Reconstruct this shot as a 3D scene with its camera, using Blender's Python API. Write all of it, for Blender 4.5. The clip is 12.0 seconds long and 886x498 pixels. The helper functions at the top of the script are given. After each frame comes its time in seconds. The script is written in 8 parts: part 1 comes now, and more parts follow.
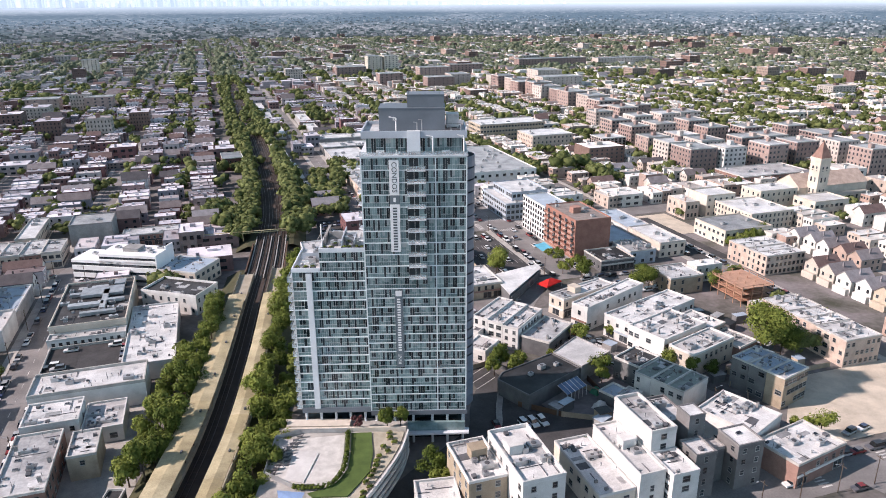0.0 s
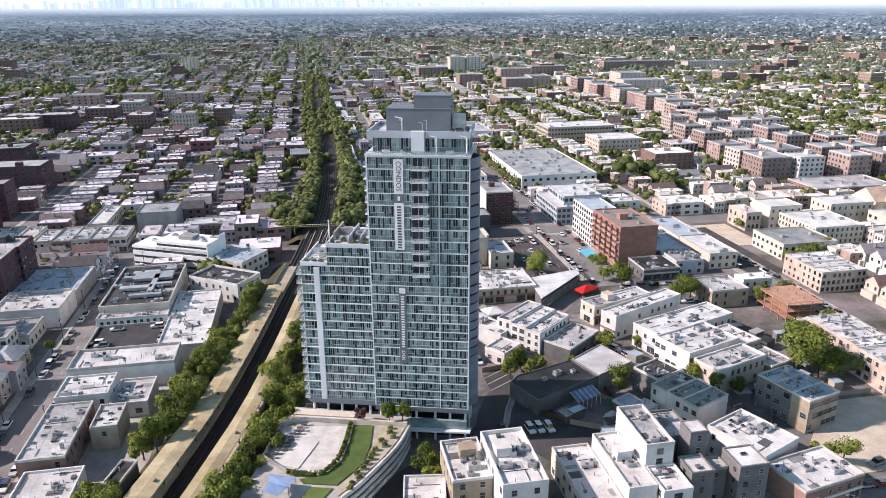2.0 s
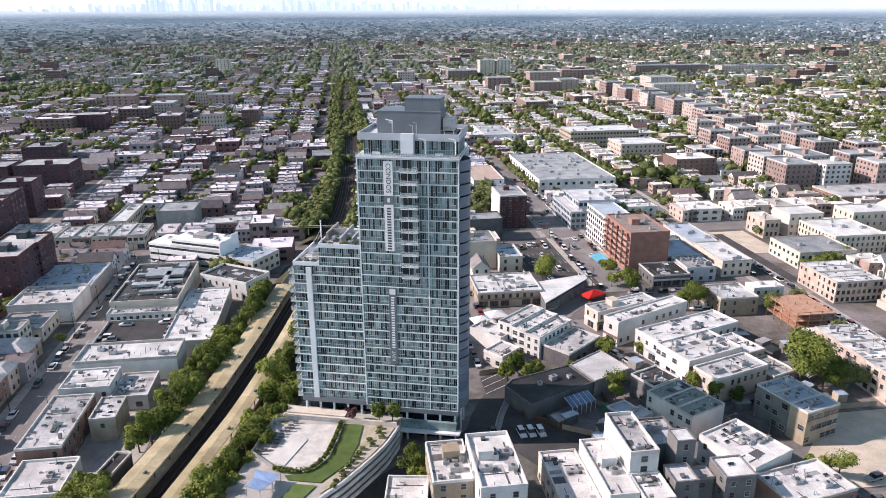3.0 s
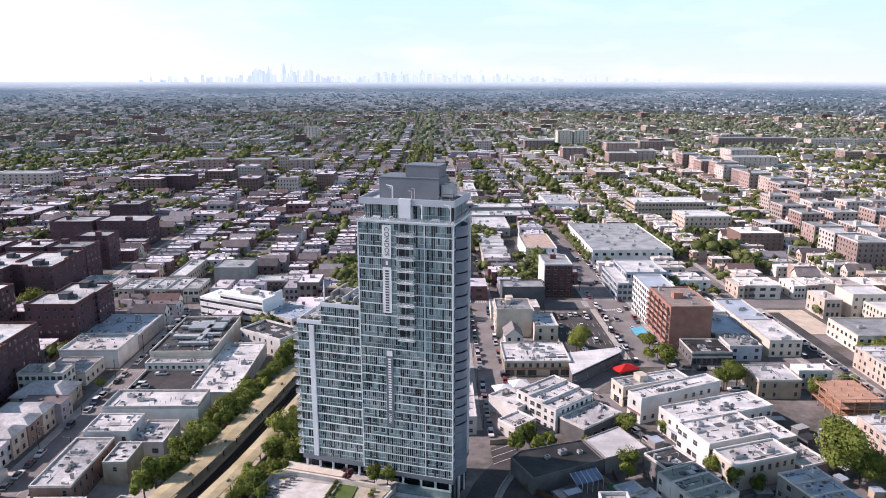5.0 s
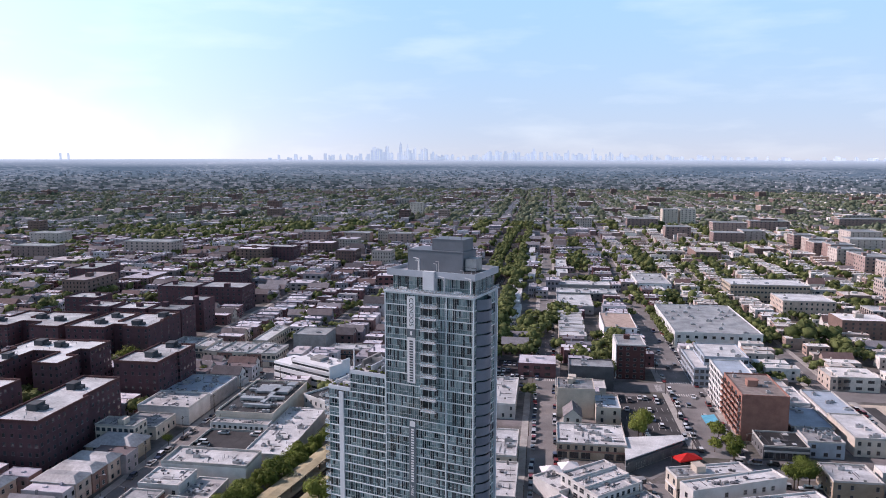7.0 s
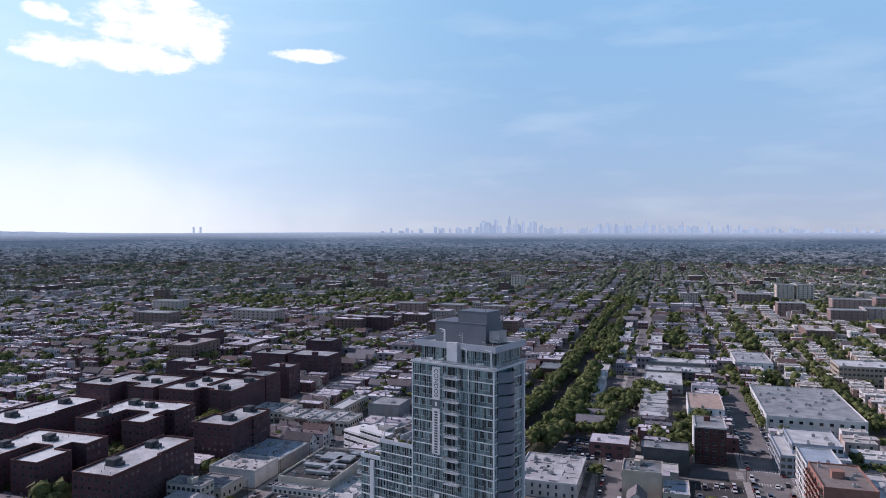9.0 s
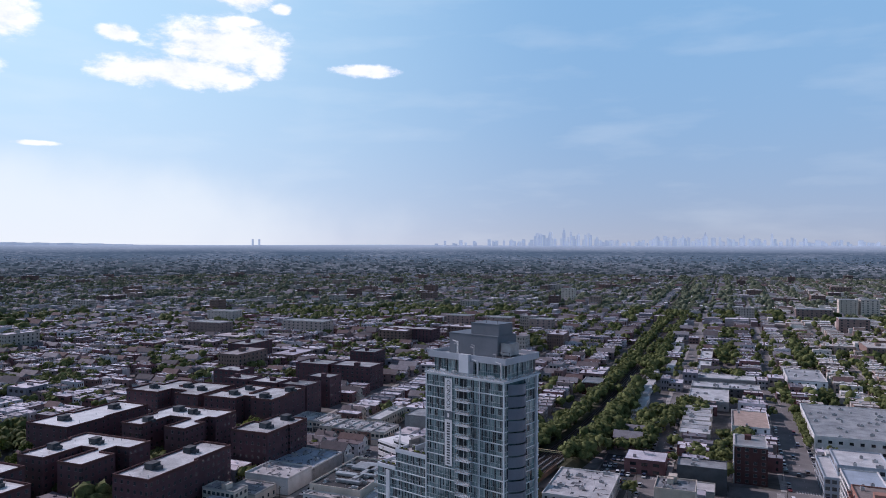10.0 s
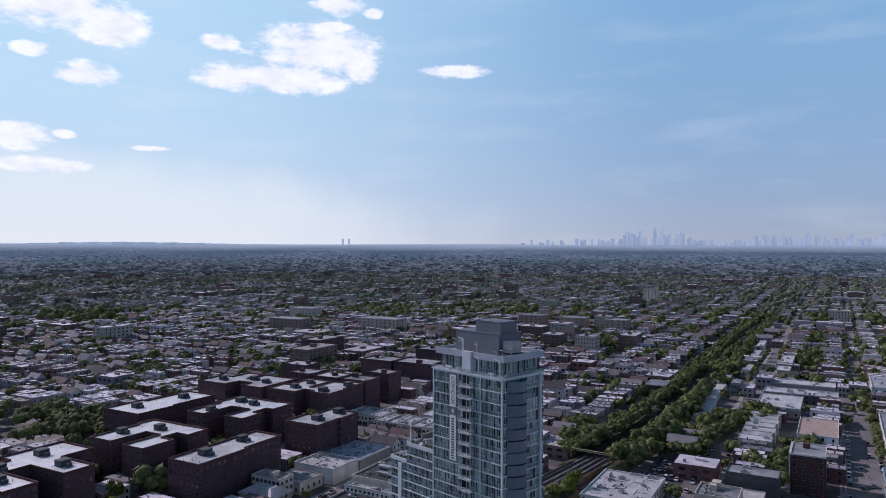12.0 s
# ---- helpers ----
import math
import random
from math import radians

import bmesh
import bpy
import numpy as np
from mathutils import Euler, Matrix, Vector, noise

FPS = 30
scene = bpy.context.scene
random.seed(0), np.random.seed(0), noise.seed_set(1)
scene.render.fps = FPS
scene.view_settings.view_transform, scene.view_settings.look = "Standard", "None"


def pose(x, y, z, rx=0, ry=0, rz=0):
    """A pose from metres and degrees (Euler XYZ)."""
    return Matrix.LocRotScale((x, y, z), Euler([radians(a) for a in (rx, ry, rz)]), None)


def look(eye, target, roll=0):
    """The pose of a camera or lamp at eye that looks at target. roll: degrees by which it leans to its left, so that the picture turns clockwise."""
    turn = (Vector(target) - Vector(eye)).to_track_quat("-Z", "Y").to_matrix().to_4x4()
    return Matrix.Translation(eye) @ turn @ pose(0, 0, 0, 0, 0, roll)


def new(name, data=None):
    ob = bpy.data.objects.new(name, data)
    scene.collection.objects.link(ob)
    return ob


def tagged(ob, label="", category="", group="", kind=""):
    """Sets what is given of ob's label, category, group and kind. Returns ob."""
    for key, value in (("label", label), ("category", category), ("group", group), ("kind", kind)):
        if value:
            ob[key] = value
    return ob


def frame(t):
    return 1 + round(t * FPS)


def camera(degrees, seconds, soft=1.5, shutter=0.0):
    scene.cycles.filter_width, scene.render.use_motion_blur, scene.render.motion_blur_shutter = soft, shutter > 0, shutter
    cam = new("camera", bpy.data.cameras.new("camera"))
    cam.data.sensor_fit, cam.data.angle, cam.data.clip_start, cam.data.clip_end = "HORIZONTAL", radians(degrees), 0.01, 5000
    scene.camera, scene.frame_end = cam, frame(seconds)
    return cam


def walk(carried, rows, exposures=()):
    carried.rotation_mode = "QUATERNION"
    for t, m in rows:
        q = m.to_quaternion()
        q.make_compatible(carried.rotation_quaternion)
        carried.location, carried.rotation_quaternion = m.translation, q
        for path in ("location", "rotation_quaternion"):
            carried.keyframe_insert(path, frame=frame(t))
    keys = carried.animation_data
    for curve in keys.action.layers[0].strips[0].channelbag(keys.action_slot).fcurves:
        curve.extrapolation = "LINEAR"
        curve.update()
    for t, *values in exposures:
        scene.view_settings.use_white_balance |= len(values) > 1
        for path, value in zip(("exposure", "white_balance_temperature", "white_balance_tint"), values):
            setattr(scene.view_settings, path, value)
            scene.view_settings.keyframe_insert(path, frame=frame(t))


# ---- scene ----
cam = camera(64.0, 12.0, soft=0.92)
METRES, EYE, TILT, LEAN, TURN = 143.9, 117.0, 0.0, 0.0, -1.9
PATH = [
    (0, (2.497, 2.999, 114.481), (2.53, 4.89, 113.83), -0.4),
    (0.5, (7.606, 2.684, 114.538), (7.599, 4.575, 113.888), -0.4),
    (1, (12.796, 2.395, 114.581), (12.738, 4.286, 113.932), -0.4),
    (1.5, (18.076, 2.227, 114.608), (17.943, 4.115, 113.961), -0.4),
    (2, (23.418, 2.236, 114.632), (23.209, 4.117, 113.985), -0.3),
    (2.5, (28.87, 2.434, 114.647), (28.599, 4.307, 114.0), -0.3),
    (2.7, (31.102, 2.595, 114.647), (30.819, 4.466, 114.001), -0.3),
    (4.3, (49.249, 4.704, 114.637), (48.81, 6.582, 114.107), -0.0),
    (4.5, (51.474, 4.975, 114.639), (51.005, 6.851, 114.13), -0.1),
    (5, (56.962, 5.696, 114.671), (56.416, 7.564, 114.213), 0.0),
    (5.5, (62.509, 6.55, 114.71), (61.886, 8.407, 114.304), 0.0),
    (6, (68.123, 7.608, 114.717), (67.422, 9.448, 114.363), 0.1),
    (6.5, (73.747, 8.754, 114.713), (72.969, 10.572, 114.412), 0.1),
    (7, (79.333, 10.02, 114.696), (78.481, 11.812, 114.447), 0.1),
    (7.2, (81.536, 10.634, 114.702), (80.654, 12.415, 114.475), 0.1),
    (9, (101.087, 17.488, 114.898), (99.956, 19.137, 114.853), 0.0),
    (9.5, (106.325, 19.87, 114.919), (105.13, 21.473, 114.907), 0.0),
    (10, (111.389, 22.587, 114.918), (110.132, 24.144, 114.908), 0.1),
    (10.5, (116.395, 25.587, 114.896), (115.083, 27.097, 114.886), 0.1),
    (11, (121.291, 28.737, 114.855), (119.931, 30.203, 114.844), 0.1),
    (11.5, (126.09, 31.97, 114.812), (124.686, 33.394, 114.801), 0.2),
    (12, (130.859, 35.238, 114.753), (129.417, 36.623, 114.741), 0.1),
]
walk(cam, [(t, look(eye, target, roll)) for t, eye, target, roll in PATH],
     exposures=[(0, 0.38, 6850, 22), (2.5, 0.43, 6850, 22), (4.5, 0.40, 6850, 26), (5.5, 0.28, 6780, 30), (7, -0.08, 6560, 30), (9, -0.56, 6150, 30), (12, -0.86, 6000, 30)])

# ---- world, sun ----
SUN_AZ, SUN_EL = 190.0, 34.0          # degrees, anticlockwise from +x, and above the ground


def node(nt, kind, inputs=None, operation="", data_type="", interpolation_type=""):
    n = nt.nodes.new(kind)
    if operation:
        n.operation = operation
    if data_type:
        n.data_type = data_type
    if interpolation_type:
        n.interpolation_type = interpolation_type
    for k, v in (inputs or {}).items():
        if hasattr(v, "is_linked"):
            nt.links.new(v, n.inputs[k])
        else:
            n.inputs[k].default_value = v
    return n


def math_node(nt, op, a, b=0.0, c=0.0):
    return node(nt, "ShaderNodeMath", {0: a, 1: b, 2: c}, operation=op).outputs[0]


def make_world():
    w = bpy.data.worlds.new("sky")
    scene.world = w
    w.use_nodes = True
    nt = w.node_tree
    nt.nodes.clear()
    sky = nt.nodes.new("ShaderNodeTexSky")
    sky.sky_type, sky.sun_disc = "NISHITA", False
    sky.sun_elevation, sky.sun_rotation = radians(SUN_EL), radians(90 - SUN_AZ)
    sky.air_density, sky.dust_density, sky.ozone_density, sky.altitude = 1.0, 0.0, 1.6, 0
    co = node(nt, "ShaderNodeTexCoord").outputs["Generated"]
    sep = node(nt, "ShaderNodeSeparateXYZ", {0: co})
    az = math_node(nt, "ARCTAN2", sep.outputs[1], sep.outputs[0])
    el = math_node(nt, "ARCSINE", sep.outputs[2])
    flat = node(nt, "ShaderNodeMapping", {"Vector": co, "Scale": (1.0, 1.0, 2.2)}).outputs[0]
    ragged = node(nt, "ShaderNodeTexNoise", {"Vector": flat, "Scale": 26.0, "Detail": 8.0, "Roughness": 0.62}).outputs[0]
    broad = node(nt, "ShaderNodeTexNoise", {"Vector": co, "Scale": 9.0, "Detail": 4.0}).outputs[0]
    cover = None
    # small fair-weather clouds: azimuth, elevation, half width, half height (degrees)
    for a, e, da, de in ((146.3, 15.0, 5.6, 2.3), (148.9, 12.9, 6.9, 1.4), (153.0, 12.6, 2.9, 1.0), (142.9, 14.3, 1.9, 2.0), (153.6, 15.2, 1.6, 0.7), (145.0, 16.8, 2.0, 0.45), (144.5, 18.5, 2.2, 0.9),
                         (135.1, 13.7, 3.1, 0.6), (165.4, 16.5, 4.7, 2.0), (161.1, 15.6, 2.7, 1.8), (162.9, 12.2, 2.3, 1.0), (167.1, 7.5, 2.4, 1.1), (166.1, 5.6, 3.6, 0.65), (159.0, 7.1, 1.9, 0.22),
                         (164.3, 7.8, 1.0, 0.35), (166.3, 13.4, 1.4, 0.55), (141.8, 17.9, 1.0, 0.45), (171.9, 13.5, 3.6, 2.2)):
        x = math_node(nt, "MULTIPLY", math_node(nt, "SUBTRACT", az, radians(a)), 1 / radians(da))
        y = math_node(nt, "MULTIPLY", math_node(nt, "SUBTRACT", el, radians(e)), 1 / radians(de))
        d = math_node(nt, "SUBTRACT", 1.0, math_node(nt, "ADD", math_node(nt, "MULTIPLY", x, x), math_node(nt, "MULTIPLY", y, y)))
        cover = d if cover is None else math_node(nt, "MAXIMUM", cover, d)
    puff = math_node(nt, "ADD", cover, math_node(nt, "MULTIPLY_ADD", ragged, 2.7, -1.40))
    puff = node(nt, "ShaderNodeMapRange", {0: puff, 1: -0.1, 2: 0.75, 3: 0.0, 4: 0.95}, interpolation_type="SMOOTHSTEP").outputs[0]
    # summer haze: the low sky pales towards the horizon and brightens towards the sun
    sunward = math_node(nt, "COSINE", math_node(nt, "SUBTRACT", az, radians(SUN_AZ)))
    sunward = node(nt, "ShaderNodeMapRange", {0: sunward, 1: 0.28, 2: 0.95, 3: 0.0, 4: 1.0}, interpolation_type="SMOOTHSTEP").outputs[0]
    low = node(nt, "ShaderNodeMapRange", {0: el, 1: 0.34, 2: 0.6, 3: 0.96, 4: 0.0}, interpolation_type="SMOOTHSTEP").outputs[0]
    haze = math_node(nt, "MULTIPLY", math_node(nt, "EXPONENT", math_node(nt, "MULTIPLY", math_node(nt, "MAXIMUM", el, 0.0), -8.0)), 0.97)

    def blend(f, p, q):
        m = node(nt, "ShaderNodeMix", data_type="RGBA")
        for i, v in ((0, f), (6, p), (7, q)):
            if hasattr(v, "is_linked"):
                nt.links.new(v, m.inputs[i])
            else:
                m.inputs[i].default_value = (*v, 1)
        return m.outputs[2]

    around = math_node(nt, "COSINE", math_node(nt, "SUBTRACT", az, radians(SUN_AZ)))
    around = node(nt, "ShaderNodeMapRange", {0: around, 1: 0.18, 2: 0.9, 3: 0.0, 4: 1.0}, interpolation_type="SMOOTHSTEP").outputs[0]
    blue = blend(sunward, (2.5, 5.4, 7.5), (5.6, 9.2, 10.1))
    pale = blend(around, (4.5, 5.3, 5.7), (7.8, 8.9, 8.9))
    deep = node(nt, "ShaderNodeVectorMath", {0: sky.outputs[0], 1: (0.52, 0.52, 0.52)}, operation="MULTIPLY").outputs[0]
    air = blend(low, deep, blend(haze, blue, pale))
    # a thin bank of cirrus low towards the sun, and faint wisps
    vx = math_node(nt, "MULTIPLY", math_node(nt, "SUBTRACT", az, radians(167)), 1 / radians(37))
    vy = math_node(nt, "MULTIPLY", math_node(nt, "SUBTRACT", el, radians(0.5)), 1 / radians(7.4))
    veil = math_node(nt, "SUBTRACT", 1.0, math_node(nt, "ADD", math_node(nt, "MULTIPLY", vx, vx), math_node(nt, "MULTIPLY", vy, vy)))
    veil = math_node(nt, "ADD", veil, math_node(nt, "MULTIPLY_ADD", broad, 0.8, -0.45))
    veil = node(nt, "ShaderNodeMapRange", {0: veil, 1: -0.05, 2: 0.8, 3: 0.0, 4: 0.62}, interpolation_type="SMOOTHSTEP").outputs[0]
    wisp = node(nt, "ShaderNodeMapping", {"Vector": co, "Scale": (2.0, 2.0, 9.0)})
    wisp = node(nt, "ShaderNodeTexNoise", {"Vector": wisp.outputs[0], "Scale": 3.0, "Detail": 6.0}).outputs[0]
    wisp = node(nt, "ShaderNodeMapRange", {0: wisp, 1: 0.5, 2: 0.8, 3: 0.0, 4: 0.16}).outputs[0]
    veil = math_node(nt, "MAXIMUM", veil, wisp)
    shade = node(nt, "ShaderNodeMix", data_type="RGBA")
    nt.links.new(ragged, shade.inputs[0])
    shade.inputs[6].default_value, shade.inputs[7].default_value = (7.4, 8.3, 8.7, 1), (14.0, 15.0, 14.0, 1)
    below = blend(veil, air, (9.8, 11.0, 9.7))
    m2 = node(nt, "ShaderNodeMix", data_type="RGBA")
    nt.links.new(puff, m2.inputs[0]), nt.links.new(below, m2.inputs[6]), nt.links.new(shade.outputs[2], m2.inputs[7])
    bg = node(nt, "ShaderNodeBackground", {"Color": m2.outputs[2], "Strength": 0.15})
    nt.links.new(bg.outputs[0], node(nt, "ShaderNodeOutputWorld").inputs[0])


make_world()
sun = new("sun", bpy.data.lights.new("sun", "SUN"))
sun.data.energy, sun.data.angle, sun.data.color = 5.0, radians(0.55), (1.0, 0.925, 0.885)
sa, se = radians(SUN_AZ), radians(SUN_EL)
sun.matrix_world = look((math.cos(sa) * math.cos(se) * 900, math.sin(sa) * math.cos(se) * 900, math.sin(se) * 900), (0, 0, 0))

# ---- materials ----
def material(name, a, b=None, rough=0.8, metal=0.0, spec=0.4, scale=0.4, fine=6.0, bump=0.15, by="object", spread=0.25, dirt=0.25, emit=0.0):
    """Colour between a and b by thing (or island) and by a broad stain, with fine grain, dirt and bump. Scales are in features a metre."""
    m = bpy.data.materials.new(name)
    m.use_nodes = True
    nt = m.node_tree
    bs = nt.nodes["Principled BSDF"]
    b = b or a
    co = node(nt, "ShaderNodeNewGeometry")
    pos = co.outputs["Position"]
    rnd = node(nt, "ShaderNodeObjectInfo").outputs["Random"] if by == "object" else co.outputs["Random Per Island"]
    stain = node(nt, "ShaderNodeTexNoise", {"Vector": pos, "Scale": scale, "Detail": 5.0, "Roughness": 0.62}).outputs[0]
    grain = node(nt, "ShaderNodeTexNoise", {"Vector": pos, "Scale": fine, "Detail": 3.0}).outputs[0]
    f = math_node(nt, "MULTIPLY_ADD", math_node(nt, "SUBTRACT", stain, 0.5), spread * 3, rnd)
    mix = node(nt, "ShaderNodeMix", data_type="RGBA")
    nt.links.new(f, mix.inputs[0])
    mix.inputs[6].default_value, mix.inputs[7].default_value = (*a, 1), (*b, 1)
    g = math_node(nt, "ADD", math_node(nt, "MULTIPLY", stain, 0.65), math_node(nt, "MULTIPLY", grain, 0.35))
    g = node(nt, "ShaderNodeMapRange", {0: g, 1: 0.36, 2: 0.62, 3: 1.0 - dirt, 4: 1.0 + dirt * 0.35}).outputs[0]
    mul = node(nt, "ShaderNodeVectorMath", {0: mix.outputs[2], 1: g}, operation="MULTIPLY")
    nt.links.new(mul.outputs[0], bs.inputs["Base Color"])
    bs.inputs["Roughness"].default_value, bs.inputs["Metallic"].default_value = rough, metal
    bs.inputs["Specular IOR Level"].default_value = spec
    if bump:
        bp = node(nt, "ShaderNodeBump", {"Strength": bump, "Distance": 0.05, "Height": grain})
        nt.links.new(bp.outputs[0], bs.inputs["Normal"])
    if emit:
        nt.links.new(mul.outputs[0], bs.inputs["Emission Color"])
        bs.inputs["Emission Strength"].default_value = emit
    return m


def ramp_material(name, colours, rough=0.85, by="island", scale=0.35, dirt=0.3, spec=0.3):
    """A colour picked for each thing or island from a list, with stains."""
    m = material(name, (1, 1, 1), rough=rough, scale=scale, dirt=dirt, spec=spec)
    nt = m.node_tree
    vm = next(n for n in nt.nodes if n.type == "VECT_MATH")
    rnd = node(nt, "ShaderNodeObjectInfo").outputs["Random"] if by == "object" else node(nt, "ShaderNodeNewGeometry").outputs["Random Per Island"]
    cr = nt.nodes.new("ShaderNodeValToRGB")
    cr.color_ramp.interpolation = "CONSTANT"
    el = cr.color_ramp.elements
    while len(el) < len(colours):
        el.new(0.5)
    for i, c in enumerate(colours):
        el[i].position, el[i].color = i / len(colours), (*c, 1)
    nt.links.new(rnd, cr.inputs[0])
    nt.links.new(cr.outputs[0], vm.inputs[0])
    return m


M = {}
M["asphalt"] = material("asphalt", (0.215, 0.205, 0.20), (0.32, 0.307, 0.296), rough=0.9, scale=0.08, fine=2.0, dirt=0.3)
M["lot"] = material("lot_asphalt", (0.032, 0.031, 0.034), (0.080, 0.077, 0.076), rough=0.9, scale=0.12, fine=2.0, dirt=0.35)
M["concrete"] = material("concrete_paving", (0.30, 0.28, 0.25), (0.42, 0.40, 0.37), rough=0.9, scale=0.25, fine=3.0)
M["yard"] = material("yards", (0.080, 0.084, 0.055), (0.205, 0.185, 0.185), rough=0.95, scale=0.045, fine=0.5, spread=1.0, dirt=0.4)
M["sand"] = material("bare_sand", (0.50, 0.43, 0.34), (0.60, 0.52, 0.42), rough=0.95, scale=0.15, fine=3.0)
M["grass"] = material("lawn", (0.062, 0.105, 0.024), (0.105, 0.155, 0.04), rough=0.95, scale=0.3, fine=8.0)
M["ballast"] = material("track_ballast", (0.035, 0.026, 0.022), (0.075, 0.055, 0.045), rough=0.95, scale=0.3, fine=6.0)
M["rail"] = material("rail_steel", (0.14, 0.11, 0.10), rough=0.45, metal=0.8)
M["sleeper"] = material("sleeper_wood", (0.05, 0.035, 0.028), (0.10, 0.07, 0.055), by="island", rough=0.9)
M["earth"] = material("bank_earth", (0.05, 0.055, 0.025), (0.10, 0.085, 0.05), rough=0.95, scale=0.3)
M["canopy"] = material("tan_canopy_roof", (0.40, 0.33, 0.19), (0.49, 0.42, 0.27), rough=0.7, scale=0.18, fine=3.0, dirt=0.35)
M["platform"] = material("platform_concrete", (0.36, 0.32, 0.25), (0.42, 0.38, 0.30), rough=0.9)
M["rust"] = material("brown_painted_steel", (0.10, 0.05, 0.035), (0.14, 0.08, 0.05), rough=0.7)
M["yellow"] = material("tan_painted_steel", (0.50, 0.41, 0.22), rough=0.6)
M["white_wall"] = material("white_stucco", (0.55, 0.535, 0.515), (0.69, 0.68, 0.66), rough=0.85, scale=0.2, dirt=0.2)
M["bright_paint"] = material("bright_white_painted_wall", (0.74, 0.74, 0.74), (0.80, 0.80, 0.80), rough=0.7, scale=0.2, dirt=0.12)
M["cream_wall"] = material("cream_stucco", (0.54, 0.47, 0.39), (0.64, 0.575, 0.495), rough=0.85, scale=0.2, dirt=0.2)
M["tan_wall"] = material("tan_brick", (0.34, 0.27, 0.195), (0.42, 0.345, 0.265), rough=0.88, scale=0.3, fine=5.0)
M["orange_brick"] = material("orange_brick", (0.31, 0.150, 0.115), (0.37, 0.20, 0.155), rough=0.88, scale=0.3, fine=5.0)
M["brown_brick"] = material("brown_brick", (0.082, 0.040, 0.050), (0.122, 0.063, 0.072), rough=0.9, scale=0.25, fine=5.0)
M["red_brick"] = material("red_brick", (0.24, 0.135, 0.11), (0.31, 0.19, 0.155), rough=0.9, scale=0.3, fine=5.0)
M["pink_brick"] = material("pale_red_brick", (0.46, 0.35, 0.29), (0.55, 0.44, 0.37), rough=0.9, scale=0.3, fine=5.0)
M["dark_brick"] = material("maroon_brick", (0.085, 0.035, 0.035), (0.12, 0.055, 0.05), rough=0.9, scale=0.3, fine=5.0)
M["gray_wall"] = material("gray_block_wall", (0.27, 0.262, 0.255), (0.36, 0.35, 0.34), rough=0.9, scale=0.3)
M["mid_gray"] = material("taupe_gray_render", (0.155, 0.148, 0.146), (0.215, 0.206, 0.204), rough=0.88, scale=0.25)
M["dark_gray"] = material("dark_gray_render", (0.10, 0.10, 0.105), (0.16, 0.16, 0.16), rough=0.85, scale=0.3)
M["slate"] = material("dark_slate_render", (0.060, 0.066, 0.074), (0.085, 0.092, 0.10), rough=0.85, scale=0.3)
M["blue_gray"] = material("blue_gray_panel", (0.33, 0.38, 0.44), (0.42, 0.47, 0.52), rough=0.6, scale=0.3)
M["white_roof"] = material("white_roof_coat", (0.53, 0.515, 0.505), (0.71, 0.70, 0.685), rough=0.5, spec=0.55, scale=0.13, fine=2.5, dirt=0.32, spread=0.5)
M["silver_roof"] = material("silver_roof_coat", (0.40, 0.395, 0.395), (0.62, 0.615, 0.61), rough=0.5, scale=0.10, fine=1.0, dirt=0.4, spread=0.6)
M["gray_roof"] = material("gray_roof_felt", (0.22, 0.22, 0.225), (0.38, 0.38, 0.375), rough=0.5, spec=0.5, scale=0.15, fine=1.5, dirt=0.4, spread=0.6)
M["black_roof"] = material("black_roof_membrane", (0.022, 0.023, 0.025), (0.058, 0.058, 0.06), rough=0.75, scale=0.15, fine=1.5, dirt=0.4, spread=0.6)
M["green_roof"] = material("green_gray_roof", (0.20, 0.235, 0.21), (0.27, 0.30, 0.27), rough=0.85, scale=0.15)
M["blue_roof"] = material("blue_gray_roof", (0.33, 0.41, 0.50), (0.42, 0.49, 0.56), rough=0.6, scale=0.15)
M["shingle"] = material("shingle_roof", (0.16, 0.12, 0.10), (0.30, 0.26, 0.24), rough=0.9, scale=0.4)
M["coping"] = material("stone_coping", (0.42, 0.40, 0.37), (0.58, 0.56, 0.53), rough=0.85)
M["metal"] = material("galvanised_metal", (0.36, 0.37, 0.38), (0.55, 0.55, 0.55), rough=0.5, metal=0.5)
M["dark_metal"] = material("dark_metal", (0.06, 0.06, 0.065), (0.13, 0.13, 0.14), rough=0.6)
M["frame"] = material("window_frame", (0.16, 0.15, 0.145), (0.46, 0.45, 0.43), rough=0.6)
M["frame_dull"] = material("dull_brown_window_frame", (0.075, 0.055, 0.060), (0.20, 0.17, 0.175), rough=0.6, by="island")
M["pane"] = material("window_glass", (0.018, 0.022, 0.027), (0.07, 0.08, 0.09), rough=0.08, spec=0.7, bump=0, spread=0.6)
M["t_glass"] = material("curtain_wall_glass", (0.066, 0.122, 0.130), (0.265, 0.37, 0.375), rough=0.05, spec=0.8, bump=0, scale=0.35, spread=0.5, dirt=0.15)
M["t_glass_pale"] = material("curtain_wall_glass_sheer", (0.18, 0.26, 0.265), (0.38, 0.48, 0.475), rough=0.06, spec=0.7, bump=0, scale=0.35, spread=0.5, dirt=0.15)
M["t_glass_dark"] = material("open_window_glass", (0.016, 0.025, 0.031), (0.055, 0.072, 0.082), rough=0.06, spec=0.7, bump=0)
M["t_spandrel"] = material("spandrel_band", (0.60, 0.66, 0.68), (0.70, 0.75, 0.76), rough=0.5, scale=0.3, dirt=0.15)
M["t_mullion"] = material("aluminium_mullion", (0.42, 0.47, 0.48), (0.52, 0.57, 0.58), rough=0.45, metal=0.2)
